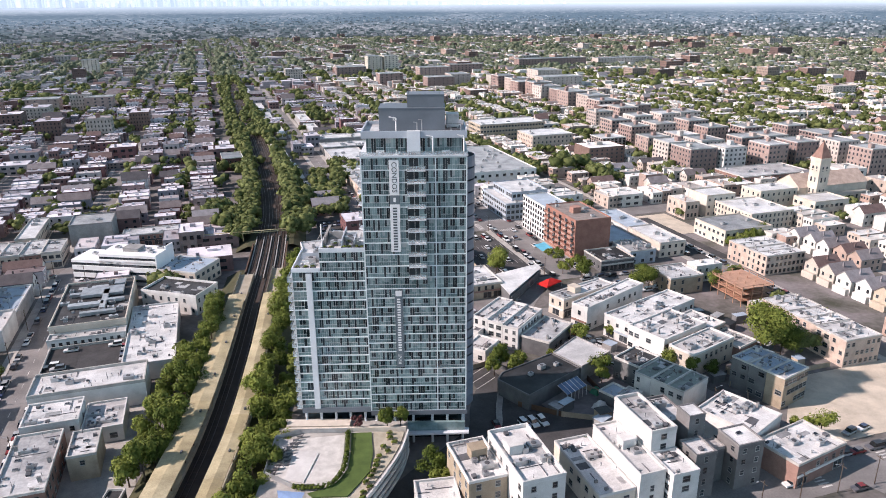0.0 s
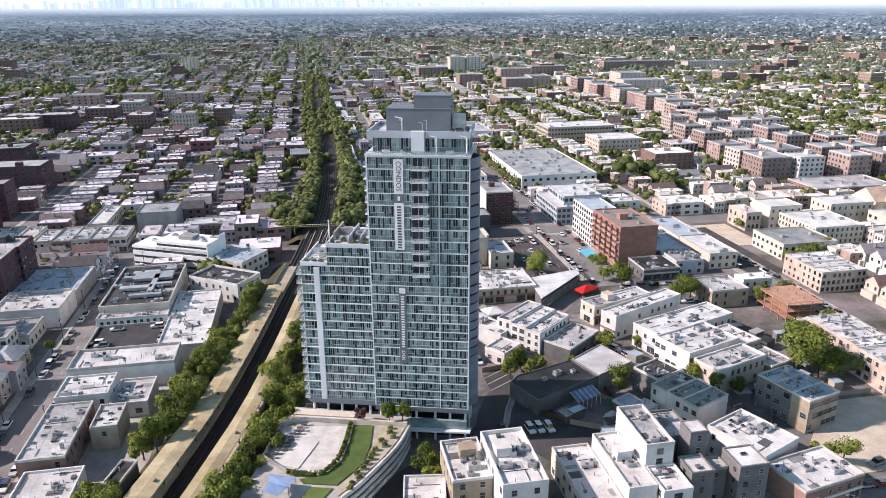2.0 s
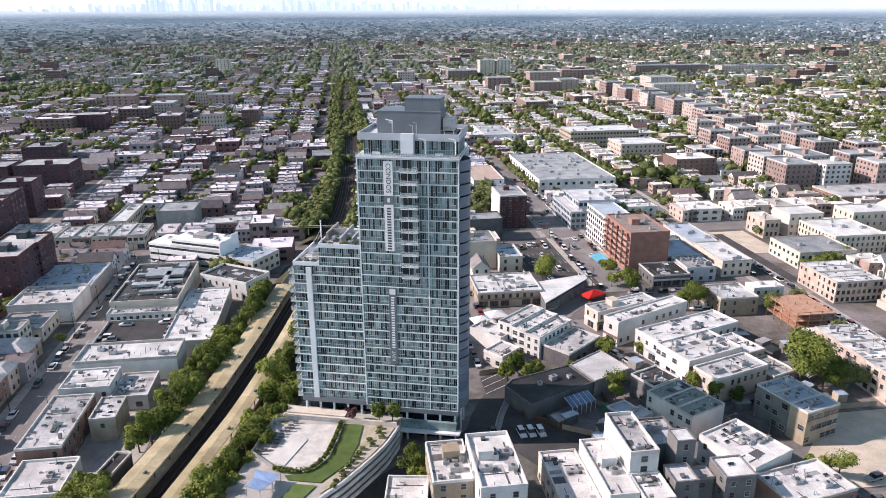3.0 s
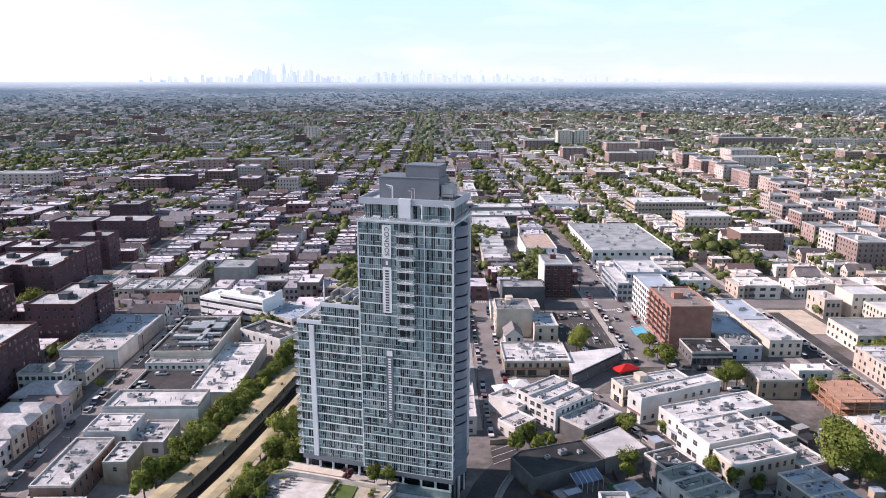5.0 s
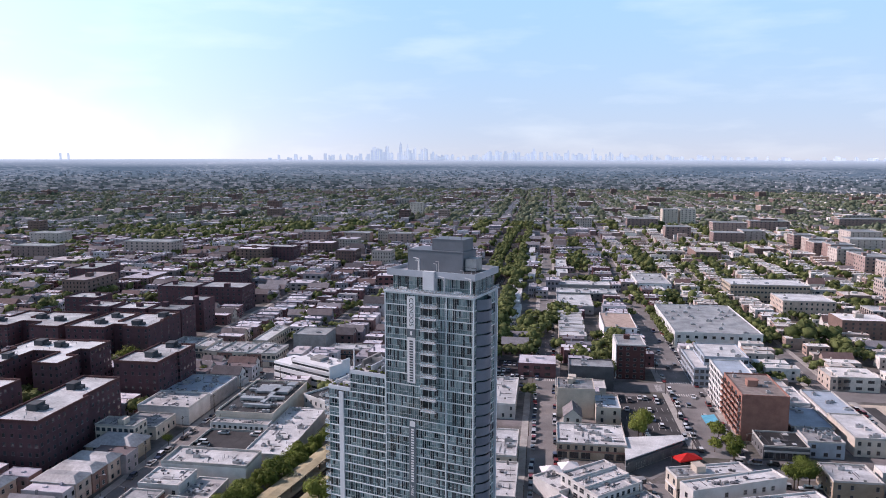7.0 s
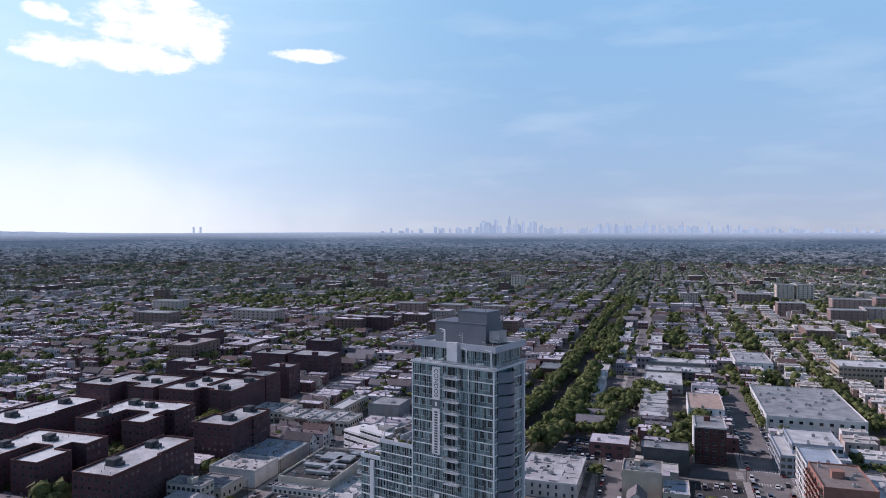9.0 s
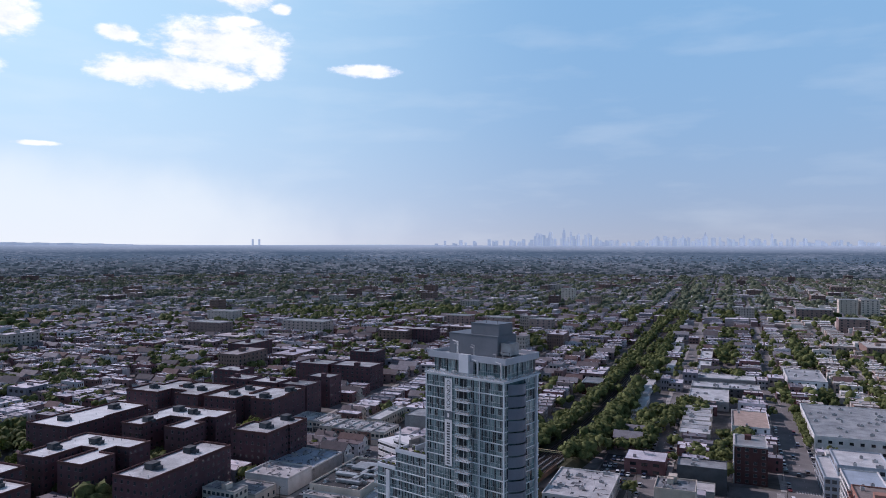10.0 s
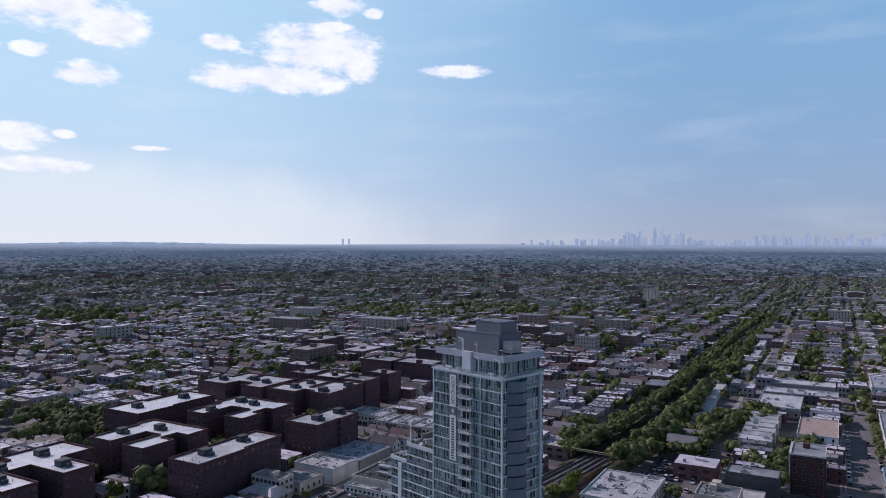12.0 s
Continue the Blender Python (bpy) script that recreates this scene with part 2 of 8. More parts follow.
M["blind"] = material("drawn_window_blind", (0.20, 0.25, 0.26), (0.40, 0.44, 0.44), rough=0.4, spec=0.5, bump=0)
M["t_white"] = material("white_metal_panel", (0.60, 0.63, 0.67), (0.70, 0.73, 0.76), rough=0.5, scale=0.2, dirt=0.12)
M["t_rim"] = material("pale_gray_metal", (0.40, 0.44, 0.49), (0.47, 0.51, 0.56), rough=0.5, scale=0.2, dirt=0.12)
M["t_side"] = material("blue_gray_guard_panel", (0.115, 0.145, 0.19), (0.16, 0.195, 0.24), rough=0.35, scale=0.2, dirt=0.12)
M["t_gray"] = material("gray_bulkhead_panel", (0.128, 0.150, 0.175), (0.16, 0.182, 0.208), rough=0.55, scale=0.15, dirt=0.15)
M["clear"] = material("balcony_glass", (0.40, 0.48, 0.50), (0.5, 0.57, 0.59), rough=0.1, spec=0.8, bump=0)
M["banner_white"] = material("white_banner_cloth", (0.74, 0.74, 0.74), rough=0.8, dirt=0.1)
M["banner_dark"] = material("slate_banner_cloth", (0.13, 0.16, 0.18), rough=0.8, dirt=0.1)
M["ink"] = material("dark_lettering", (0.08, 0.09, 0.10), rough=0.8)
M["paint"] = material("white_road_paint", (0.62, 0.61, 0.58), rough=0.8, dirt=0.35)
M["blue_glass"] = material("blue_roof_glass", (0.10, 0.17, 0.28), (0.20, 0.28, 0.40), rough=0.15, spec=0.7, bump=0)
M["green_tarp"] = material("green_tarpaulin", (0.02, 0.16, 0.09), (0.04, 0.22, 0.12), rough=0.6)
M["excavator_yellow"] = material("machine_yellow_paint", (0.75, 0.40, 0.03), (0.80, 0.46, 0.05), rough=0.4)
M["red_cloth"] = material("red_canvas", (0.62, 0.02, 0.015), rough=0.8)
M["blue_cloth"] = material("blue_shade_cloth", (0.26, 0.38, 0.60), rough=0.8)
M["cyan_cloth"] = material("cyan_awning_cloth", (0.10, 0.40, 0.55), rough=0.8)
M["scaffold"] = material("orange_steel_frame", (0.40, 0.20, 0.13), (0.48, 0.28, 0.19), rough=0.75)
M["leaf"] = material("leaves", (0.080, 0.112, 0.022), (0.240, 0.280, 0.065), rough=0.7, spec=0.12, scale=0.5, fine=3.0, bump=0, spread=0.5, dirt=0.4)
M["leaf_far"] = material("far_leaves", (0.076, 0.098, 0.034), (0.205, 0.232, 0.088), rough=0.75, spec=0.1, by="island", scale=0.4, fine=2.0, bump=0, spread=0.3, dirt=0.4)
M["leaf_red"] = material("plum_leaves", (0.10, 0.03, 0.035), (0.14, 0.05, 0.05), rough=0.7, bump=0)
# far trees: the air haze before them is mixed into the leaf colour
M["leaf_dim"] = material("hazy_far_leaves", (0.118, 0.146, 0.100), (0.232, 0.262, 0.172), rough=0.8, spec=0.05, by="island", scale=0.4, fine=2.0, bump=0, spread=0.3, dirt=0.35)
M["bark"] = material("bark", (0.07, 0.05, 0.037), (0.12, 0.09, 0.07), rough=0.95, fine=12)
M["tyre"] = material("tyre_rubber", (0.02, 0.02, 0.02), rough=0.9)
M["car_glass"] = material("car_glass", (0.015, 0.017, 0.02), rough=0.08, spec=0.7, bump=0)
M["car_paint"] = ramp_material("car_paint", [(0.72, 0.72, 0.72), (0.03, 0.03, 0.033), (0.35, 0.36, 0.37), (0.12, 0.12, 0.13), (0.68, 0.68, 0.66), (0.05, 0.07, 0.13), (0.24, 0.03, 0.03), (0.45, 0.45, 0.46)],
                              rough=0.3, by="object", dirt=0.1, spec=0.6)
def seams(m, width=11.0, row=1.6, depth=0.08):
    """Lapped felt sheets: thin darker joints, each sheet a little different."""
    nt = m.node_tree
    bs = nt.nodes["Principled BSDF"]
    old = bs.inputs["Base Color"].links[0].from_socket
    pos = node(nt, "ShaderNodeNewGeometry").outputs["Position"]
    turn = node(nt, "ShaderNodeMapping", {"Vector": pos, "Rotation": (0.0, 0.0, radians(-17))}).outputs[0]
    br = node(nt, "ShaderNodeTexBrick", {"Vector": turn, "Color1": (1, 1, 1, 1), "Color2": (0.93, 0.93, 0.93, 1), "Mortar": (1 - 2.4 * depth,) * 3 + (1,), "Scale": 1.0, "Mortar Size": 0.05, "Mortar Smooth": 0.4, "Brick Width": width, "Row Height": row})
    mul = node(nt, "ShaderNodeVectorMath", {0: old, 1: br.outputs[0]}, operation="MULTIPLY")
    nt.links.new(mul.outputs[0], bs.inputs["Base Color"])


M["bright_roof"] = material("fresh_white_roof_coat", (0.72, 0.72, 0.71), (0.82, 0.82, 0.81), rough=0.45, spec=0.6, scale=0.13, fine=2.5, dirt=0.25, spread=0.4)
for key in ("bright_roof", "white_roof", "silver_roof", "gray_roof", "black_roof", "blue_roof", "green_roof"):
    seams(M[key])
WALLS = [(0.22, 0.135, 0.12), (0.30, 0.24, 0.21), (0.56, 0.55, 0.53), (0.26, 0.18, 0.165), (0.33, 0.315, 0.31), (0.20, 0.10, 0.095), (0.46, 0.42, 0.39), (0.28, 0.20, 0.18), (0.24, 0.235, 0.25), (0.62, 0.60, 0.58)]
ROOFS = [(0.76, 0.75, 0.74), (0.52, 0.51, 0.52), (0.68, 0.66, 0.65), (0.36, 0.35, 0.355), (0.55, 0.52, 0.49), (0.78, 0.77, 0.76), (0.21, 0.20, 0.205), (0.62, 0.61, 0.61), (0.36, 0.33, 0.31), (0.20, 0.16, 0.15), (0.50, 0.49, 0.51)]
PITCHED = [(0.18, 0.16, 0.15), (0.11, 0.105, 0.105), (0.23, 0.215, 0.205), (0.17, 0.12, 0.105), (0.28, 0.275, 0.27)]
WALLS, ROOFS, PITCHED = ([(r, g * 0.965, b * 1.03) for r, g, b in q] for q in (WALLS, ROOFS, PITCHED))
M["walls_any"] = ramp_material("house_walls", WALLS)
M["roofs_any"] = ramp_material("house_roofs", ROOFS, scale=0.1, dirt=0.35, rough=0.65, spec=0.35)
M["bricks_any"] = ramp_material("far_apartment_brick", [(0.24, 0.16, 0.135), (0.15, 0.10, 0.09), (0.33, 0.25, 0.21), (0.20, 0.13, 0.11), (0.42, 0.38, 0.34)])
M["pitched_any"] = ramp_material("pitched_roofs", PITCHED)
M["house_wall"] = ramp_material("row_house_walls", WALLS, by="object")
M["house_roof"] = ramp_material("row_house_roofs", ROOFS, by="object", scale=0.15, dirt=0.4, rough=0.6, spec=0.4)
M["house_pitched"] = ramp_material("gable_roofs", PITCHED, by="object")
M["siding"] = ramp_material("painted_siding", [(0.62, 0.60, 0.56), (0.50, 0.42, 0.33), (0.42, 0.31, 0.26), (0.66, 0.65, 0.63), (0.52, 0.46, 0.40)], by="object", dirt=0.2)
# distant houses: haze put into the wall and roof colours, greyer and bluer
M["walls_far"] = ramp_material("hazy_house_walls", [(0.34, 0.305, 0.31), (0.40, 0.37, 0.375), (0.28, 0.245, 0.25), (0.46, 0.445, 0.45), (0.36, 0.34, 0.35), (0.55, 0.54, 0.545)])
M["roofs_far"] = ramp_material("hazy_house_roofs", [(0.46, 0.455, 0.475), (0.37, 0.365, 0.385), (0.58, 0.57, 0.585), (0.30, 0.295, 0.315), (0.42, 0.41, 0.425), (0.80, 0.79, 0.79), (0.39, 0.375, 0.39), (0.68, 0.67, 0.68)], scale=0.1, dirt=0.3, rough=0.9, spec=0.1)
M["block_walls"] = ramp_material("apartment_brick", [(0.37, 0.275, 0.245), (0.28, 0.20, 0.18), (0.46, 0.375, 0.335), (0.32, 0.225, 0.20), (0.54, 0.465, 0.42)], by="object")


def leafy(m, amount=0.22):
    """Lets light through the leaves."""
    nt = m.node_tree
    bs = nt.nodes["Principled BSDF"]
    col = bs.inputs["Base Color"].links[0].from_socket
    glow = node(nt, "ShaderNodeBsdfTranslucent", {"Color": col})
    mix = node(nt, "ShaderNodeMixShader", {0: amount, 1: bs.outputs[0], 2: glow.outputs[0]})
    nt.links.new(mix.outputs[0], nt.nodes["Material Output"].inputs[0])


M["clear"].node_tree.nodes["Principled BSDF"].inputs["Alpha"].default_value = 0.4
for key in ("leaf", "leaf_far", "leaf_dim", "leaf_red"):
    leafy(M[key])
EAST = [(0.50, 0.41, 0.35), (0.64, 0.61, 0.57), (0.42, 0.30, 0.25), (0.70, 0.68, 0.65), (0.56, 0.49, 0.43), (0.38, 0.28, 0.24), (0.66, 0.63, 0.58)]
M["walls_east"] = ramp_material("sunny_house_walls", EAST)
M["roofs_east"] = ramp_material("sunny_house_roofs", [(0.78, 0.77, 0.75), (0.68, 0.67, 0.65), (0.55, 0.53, 0.50), (0.76, 0.74, 0.71), (0.62, 0.59, 0.55), (0.46, 0.42, 0.39)], scale=0.1, dirt=0.35, rough=0.85, spec=0.15)


def far_material(name="hazy_distance", specks=True):
    """The plain far off: woods and roofs as specks, the haze of the miles put into colour and glow."""
    m = bpy.data.materials.new(name)
    m.use_nodes = True
    nt = m.node_tree
    bs = nt.nodes["Principled BSDF"]
    pos = node(nt, "ShaderNodeNewGeometry").outputs["Position"]
    a = node(nt, "ShaderNodeTexNoise", {"Vector": pos, "Scale": 0.035, "Detail": 6.0, "Roughness": 0.75}).outputs[0]
    b = node(nt, "ShaderNodeTexNoise", {"Vector": pos, "Scale": 0.0022, "Detail": 4.0}).outputs[0]
    f = math_node(nt, "ADD", math_node(nt, "MULTIPLY", a, 0.7), math_node(nt, "MULTIPLY", b, 0.3))
    if not specks:
        f = math_node(nt, "MULTIPLY_ADD", node(nt, "ShaderNodeNewGeometry").outputs["Random Per Island"], 0.2, 0.44)
    pairs = []
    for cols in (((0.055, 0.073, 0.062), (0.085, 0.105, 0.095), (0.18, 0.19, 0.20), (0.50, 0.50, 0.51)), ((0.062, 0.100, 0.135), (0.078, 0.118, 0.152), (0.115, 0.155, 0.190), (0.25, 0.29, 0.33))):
        cr = nt.nodes.new("ShaderNodeValToRGB")
        el = cr.color_ramp.elements
        el.new(0.5), el.new(0.6)
        for i, (p, c) in enumerate(zip((0.42, 0.50, 0.56, 0.66), cols)):
            el[i].position, el[i].color = p, (*c, 1)
        nt.links.new(f, cr.inputs[0])
        pairs.append(cr.outputs[0])
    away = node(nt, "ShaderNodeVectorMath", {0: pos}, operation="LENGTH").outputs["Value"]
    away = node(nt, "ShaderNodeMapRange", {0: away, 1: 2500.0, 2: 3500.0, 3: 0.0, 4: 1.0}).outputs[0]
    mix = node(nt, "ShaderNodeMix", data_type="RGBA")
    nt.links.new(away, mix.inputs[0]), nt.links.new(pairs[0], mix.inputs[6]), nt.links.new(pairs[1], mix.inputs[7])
    # the outermost stretch fades on into a pale haze colour
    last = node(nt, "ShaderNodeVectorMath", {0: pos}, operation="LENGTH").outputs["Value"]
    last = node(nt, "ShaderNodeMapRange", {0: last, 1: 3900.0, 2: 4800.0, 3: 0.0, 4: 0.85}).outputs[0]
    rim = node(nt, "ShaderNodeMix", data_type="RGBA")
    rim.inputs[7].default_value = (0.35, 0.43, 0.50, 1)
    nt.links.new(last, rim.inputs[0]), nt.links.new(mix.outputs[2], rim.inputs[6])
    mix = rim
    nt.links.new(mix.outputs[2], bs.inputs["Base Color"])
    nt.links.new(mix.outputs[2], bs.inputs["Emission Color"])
    # haze brightness added as a weak glow that grows with distance
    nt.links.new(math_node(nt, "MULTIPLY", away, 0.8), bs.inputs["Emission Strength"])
    bs.inputs["Roughness"].default_value = 1.0
    bs.inputs["Specular IOR Level"].default_value = 0.0
    return m


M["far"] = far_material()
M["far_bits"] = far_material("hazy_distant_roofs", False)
# rim woods: blue haze painted into the leaves, with a weak glow
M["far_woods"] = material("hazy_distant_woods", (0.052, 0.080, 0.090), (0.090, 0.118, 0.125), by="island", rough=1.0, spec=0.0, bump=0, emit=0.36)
# skyline towers: haze given as pale colour and glow
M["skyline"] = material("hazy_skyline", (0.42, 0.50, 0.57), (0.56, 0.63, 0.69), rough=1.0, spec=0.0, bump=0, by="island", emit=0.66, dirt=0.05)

# ---- mesh tools ----
class Shape:
    """Collects faces with a material slot each, and makes one mesh of them."""

    def __init__(self):
        self.v, self.f, self.s = [], [], []

    def quad(self, pts, slot=0):
        i = len(self.v)
        self.v += [tuple(p) for p in pts]
        self.f.append(tuple(range(i, i + len(pts))))
        self.s.append(slot)

    def box(self, x0, x1, y0, y1, z0, z1, slot=0, top=None):
        i = len(self.v)
        self.v += [(x0, y0, z0), (x1, y0, z0), (x1, y1, z0), (x0, y1, z0), (x0, y0, z1), (x1, y0, z1), (x1, y1, z1), (x0, y1, z1)]
        for k, q in enumerate(((3, 2, 1, 0), (4, 5, 6, 7), (0, 1, 5, 4), (1, 2, 6, 5), (2, 3, 7, 6), (3, 0, 4, 7))):
            self.f.append(tuple(i + a for a in q))
            self.s.append(top if top is not None and k == 1 else slot)

    def prism(self, poly, z0, z1, slot=0, top=None):
        n, i = len(poly), len(self.v)
        self.v += [(x, y, z0) for x, y in poly] + [(x, y, z1) for x, y in poly]
        for k in range(n):
            self.f.append((i + k, i + (k + 1) % n, i + n + (k + 1) % n, i + n + k))
            self.s.append(slot)
        self.f.append(tuple(i + n + k for k in range(n)))
        self.s.append(slot if top is None else top)
        self.f.append(tuple(i + n - 1 - k for k in range(n)))
        self.s.append(slot)

    def tube(self, a, b, r0, r1, sides=8, slot=0):
        a, b = Vector(a), Vector(b)
        q = (b - a).to_track_quat("Z", "Y")
        i = len(self.v)
        for p, r in ((a, r0), (b, r1)):
            for k in range(sides):
                w = 2 * math.pi * k / sides
                self.v.append(tuple(p + q @ Vector((r * math.cos(w), r * math.sin(w), 0))))
        for k in range(sides):
            self.f.append((i + k, i + (k + 1) % sides, i + sides + (k + 1) % sides, i + sides + k))
            self.s.append(slot)
        self.f.append(tuple(i + sides + k for k in range(sides)))
        self.s.append(slot)

    def mesh(self, name, *mats):
        me = bpy.data.meshes.new(name)
        me.from_pydata(self.v, [], self.f)
        for m in mats:
            me.materials.append(M[m])
        if len(mats) > 1:
            me.polygons.foreach_set("material_index", self.s)
        me.update()
        return me


def leaf_ball(s, r, c, radii, count, size, slot=0, corners=4):
    """Small leaf sprays over and inside an uneven ellipsoid."""
    for _ in range(count):
        u, w = r.uniform(-1, 1), r.uniform(0, 2 * math.pi)
        q = math.sqrt(1 - u * u)
        f = r.uniform(0.5, 1.16)
        n = Vector((q * math.cos(w), q * math.sin(w), u))
        p = Vector((c[0] + n.x * radii[0] * f, c[1] + n.y * radii[1] * f, c[2] + n.z * radii[2] * f))
        d = (n + Vector((r.uniform(-0.5, 0.5), r.uniform(-0.5, 0.5), r.uniform(-0.2, 0.7)))).normalized()
        a = d.orthogonal().normalized()
        b = d.cross(a)
        k = size * r.uniform(0.6, 1.3)
        q = [p - a * k - b * k * 0.7, p + a * k - b * k * 0.5, p + a * k * 0.7 + b * k, p - a * k * 0.8 + b * k * 0.8]
        s.quad(q if corners == 4 else [q[0] - a * k * 0.2, q[1] + a * k * 0.3, (q[2] + q[3]) / 2 + b * k * 0.5], slot)


def part(name, me, parent=None, at=(0, 0, 0), rz=0.0, label=""):
    ob = new(name, me)
    ob.parent = parent
    ob.location, ob.rotation_euler = at, (0, 0, rz)
    if label:
        ob["label"] = label
    return ob


def thing(name, label, category, at=(0, 0, 0), rz=0.0, group="", kind="", me=None):
    ob = new(name, me)
    ob.location, ob.rotation_euler = at, (0, 0, rz)
    return tagged(ob, label, category, group, kind)


GRID = radians(17)
CG, SG = math.cos(GRID), math.sin(GRID)


def world_of(e, n):
    """From the street grid (metres east and north) to the world."""
    return e * CG - n * SG, e * SG + n * CG


def grid_of(x, y):
    return x * CG + y * SG, -x * SG + y * CG


rng = random.Random(7)
TAKEN = []           # ground already built on: centre, half sizes, turn


def take(cx, cy, w, d, a, margin=2.0):
    TAKEN.append((cx, cy, w / 2 + margin, d / 2 + margin, math.cos(a), math.sin(a)))


def is_free(x, y):
    for cx, cy, hw, hd, c, s in TAKEN:
        dx, dy = x - cx, y - cy
        if abs(dx * c + dy * s) < hw and abs(-dx * s + dy * c) < hd:
            return False
    return True


RAIL = [(-55.5, 40), (-55.5, 90), (-56, 147), (-57, 175), (-61, 215), (-66.5, 258), (-72, 303), (-79, 350), (-88, 400),
        (-108, 480), (-151, 630), (-201, 791), (-294, 1097), (-440, 1567), (-615, 2050), (-880, 2860), (-1220, 3900)]


def along(points, step):
    """Points and directions at even steps along a smooth line."""
    out = []
    n = len(points)
    for i in range(n - 1):
        p0, p1, p2, p3 = (Vector(points[max(0, min(n - 1, i + k))]) for k in (-1, 0, 1, 2))
        m = max(1, int((p2 - p1).length / step))
        for k in range(m):
            u = k / m
            out.append(0.5 * ((2 * p1) + (p2 - p0) * u + (2 * p0 - 5 * p1 + 4 * p2 - p3) * u * u + (3 * p1 - p0 - 3 * p2 + p3) * u ** 3))
    out.append(Vector(points[-1]))
    res = []
    for i, p in enumerate(out):
        d = (out[min(i + 1, len(out) - 1)] - out[max(i - 1, 0)]).normalized()
        res.append((p, d))
    return res


def ribbon(shape, line, profile, slot=0):
    """Sweeps a profile of (offset to the right, height) along a line."""
    rows = []
    for p, d in line:
        r = Vector((d.y, -d.x))
        i = len(shape.v)
        for o, z in profile:
            q = p + r * o
            shape.v.append((q.x, q.y, z))
        rows.append(i)
    k = len(profile)
    for a, b in zip(rows, rows[1:]):
        for j in range(k - 1):
            shape.f.append((a + j, a + j + 1, b + j + 1, b + j))
            shape.s.append(slot)


RAIL_LINE = along(RAIL, 6.0)


def rail_gap(x, y):
    """Distance to the railway."""
    return min((p.x - x) ** 2 + (p.y - y) ** 2 for p, d in RAIL_LINE[::3]) ** 0.5


def in_view(x, y, pad=0.0):
    """Whether any stretch of the flight looks that way: the fan in front of the flight line."""
    a = math.degrees(math.atan2(y - 4, x - 4))
    b = math.degrees(math.atan2(y - 32, x - 132))
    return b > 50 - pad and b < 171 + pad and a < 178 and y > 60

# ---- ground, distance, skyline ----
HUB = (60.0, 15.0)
FLAT, EDGE, RISE = 2700.0, 4850.0, 24.0


def far_height(r):
    """The sheet rises past FLAT just as far as the true, wider plain would come up towards the horizon."""
    if r <= FLAT:
        return 0.0
    real = FLAT * (26000 / FLAT) ** ((r - FLAT) / (EDGE - FLAT))
    return 115.0 - r * 115.0 / real + RISE * ((r - FLAT) / (EDGE - FLAT)) ** 2


def make_ground():
    s = Shape()
    radii = [60, 150, 300, 500, 800, 1200, 1800, 2400, FLAT] + [FLAT + (EDGE - FLAT) * k / 24 for k in range(1, 25)]
    seg = 144
    s.v.append((HUB[0], HUB[1], 0))
    for r in radii:
        for k in range(seg):
            w = 2 * math.pi * k / seg
            z = far_height(r)
            if r > FLAT + 300:
                z += 5.0 * noise.noise(Vector((math.cos(w) * 6, math.sin(w) * 6, r * 0.002)))
            s.v.append((HUB[0] + r * math.cos(w), HUB[1] + r * math.sin(w), z))
    for k in range(seg):
        s.f.append((0, 1 + k, 1 + (k + 1) % seg))
        s.s.append(0)
    for i in range(len(radii) - 1):
        for k in range(seg):
            a, b = 1 + i * seg + k, 1 + i * seg + (k + 1) % seg
            s.f.append((a, a + seg, b + seg, b))
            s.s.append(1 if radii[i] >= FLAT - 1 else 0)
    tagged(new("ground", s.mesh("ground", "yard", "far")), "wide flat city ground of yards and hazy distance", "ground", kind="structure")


make_ground()


def make_skyline():
    r = random.Random(3)
    s = Shape()

    def block(az, wide, high, step=0):
        a = radians(az - 0.6)
        x, y = HUB[0] + 4760 * math.cos(a), HUB[1] + 4760 * math.sin(a)
        c, t = math.cos(a), math.sin(a)
        base = 60
        for k, (f, g) in enumerate(((1, 1),) if not step else ((1, 0.72), (0.7, 0.88), (0.3, 1))):
            h = wide * f / 2
            q = [(x - t * h, y + c * h), (x + t * h, y - c * h), (x + t * h + c * 12, y - c * h + t * 12), (x - t * h + c * 12, y + c * h + t * 12)]
            s.prism(q[::-1], base + k * 0.5, 117 + high * 1.75 * g)

    for lo, hi, count, top in ((119.8, 121.6, 20, 50), (116.6, 119.6, 24, 46), (121.8, 125.6, 18, 24), (126.0, 129.6, 10, 20), (112.0, 116.6, 30, 24),
                               (107.0, 112.6, 50, 36), (101.5, 107.0, 40, 28), (93.0, 101.5, 36, 20), (80.0, 93.0, 34, 13)):
        for _ in range(count):
            block(r.uniform(lo, hi), r.uniform(10, 26), top * r.uniform(0.25, 1.0), r.random() < 0.3)
    block(119.25, 20, 66, 1)
    for az, h in ((118.7, 58), (120.4, 52), (118.1, 48), (108.6, 48), (104.0, 44), (110.2, 38), (105.9, 38)):
        block(az, 16, h, 1)
    for az in (143.6, 144.1):
        block(az, 13, 21)
    for k in range(54):      # a low hill far off
        az = 151 + 0.5 * k
        block(az, 44, -3 + 9 * math.sin(math.pi * min(1.0, k / 36)) ** 0.8 * (1 if k < 18 else 1.1) + 0.8 * math.sin(k * 1.7))
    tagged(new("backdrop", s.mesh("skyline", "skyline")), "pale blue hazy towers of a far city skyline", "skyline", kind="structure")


make_skyline()

# ---- roads and pavements ----
STREETS = [-63 + 70 * k for k in range(-38, 34)]
STREETS = [e if e < 0 else {7: 13, 77: 79, 147: 148, 217: 218}.get(e, e + 1) for e in STREETS]
AVENUES = [118, 347, 600, 858, 1116, 1374, 1632, 1890, 2148, 2406]


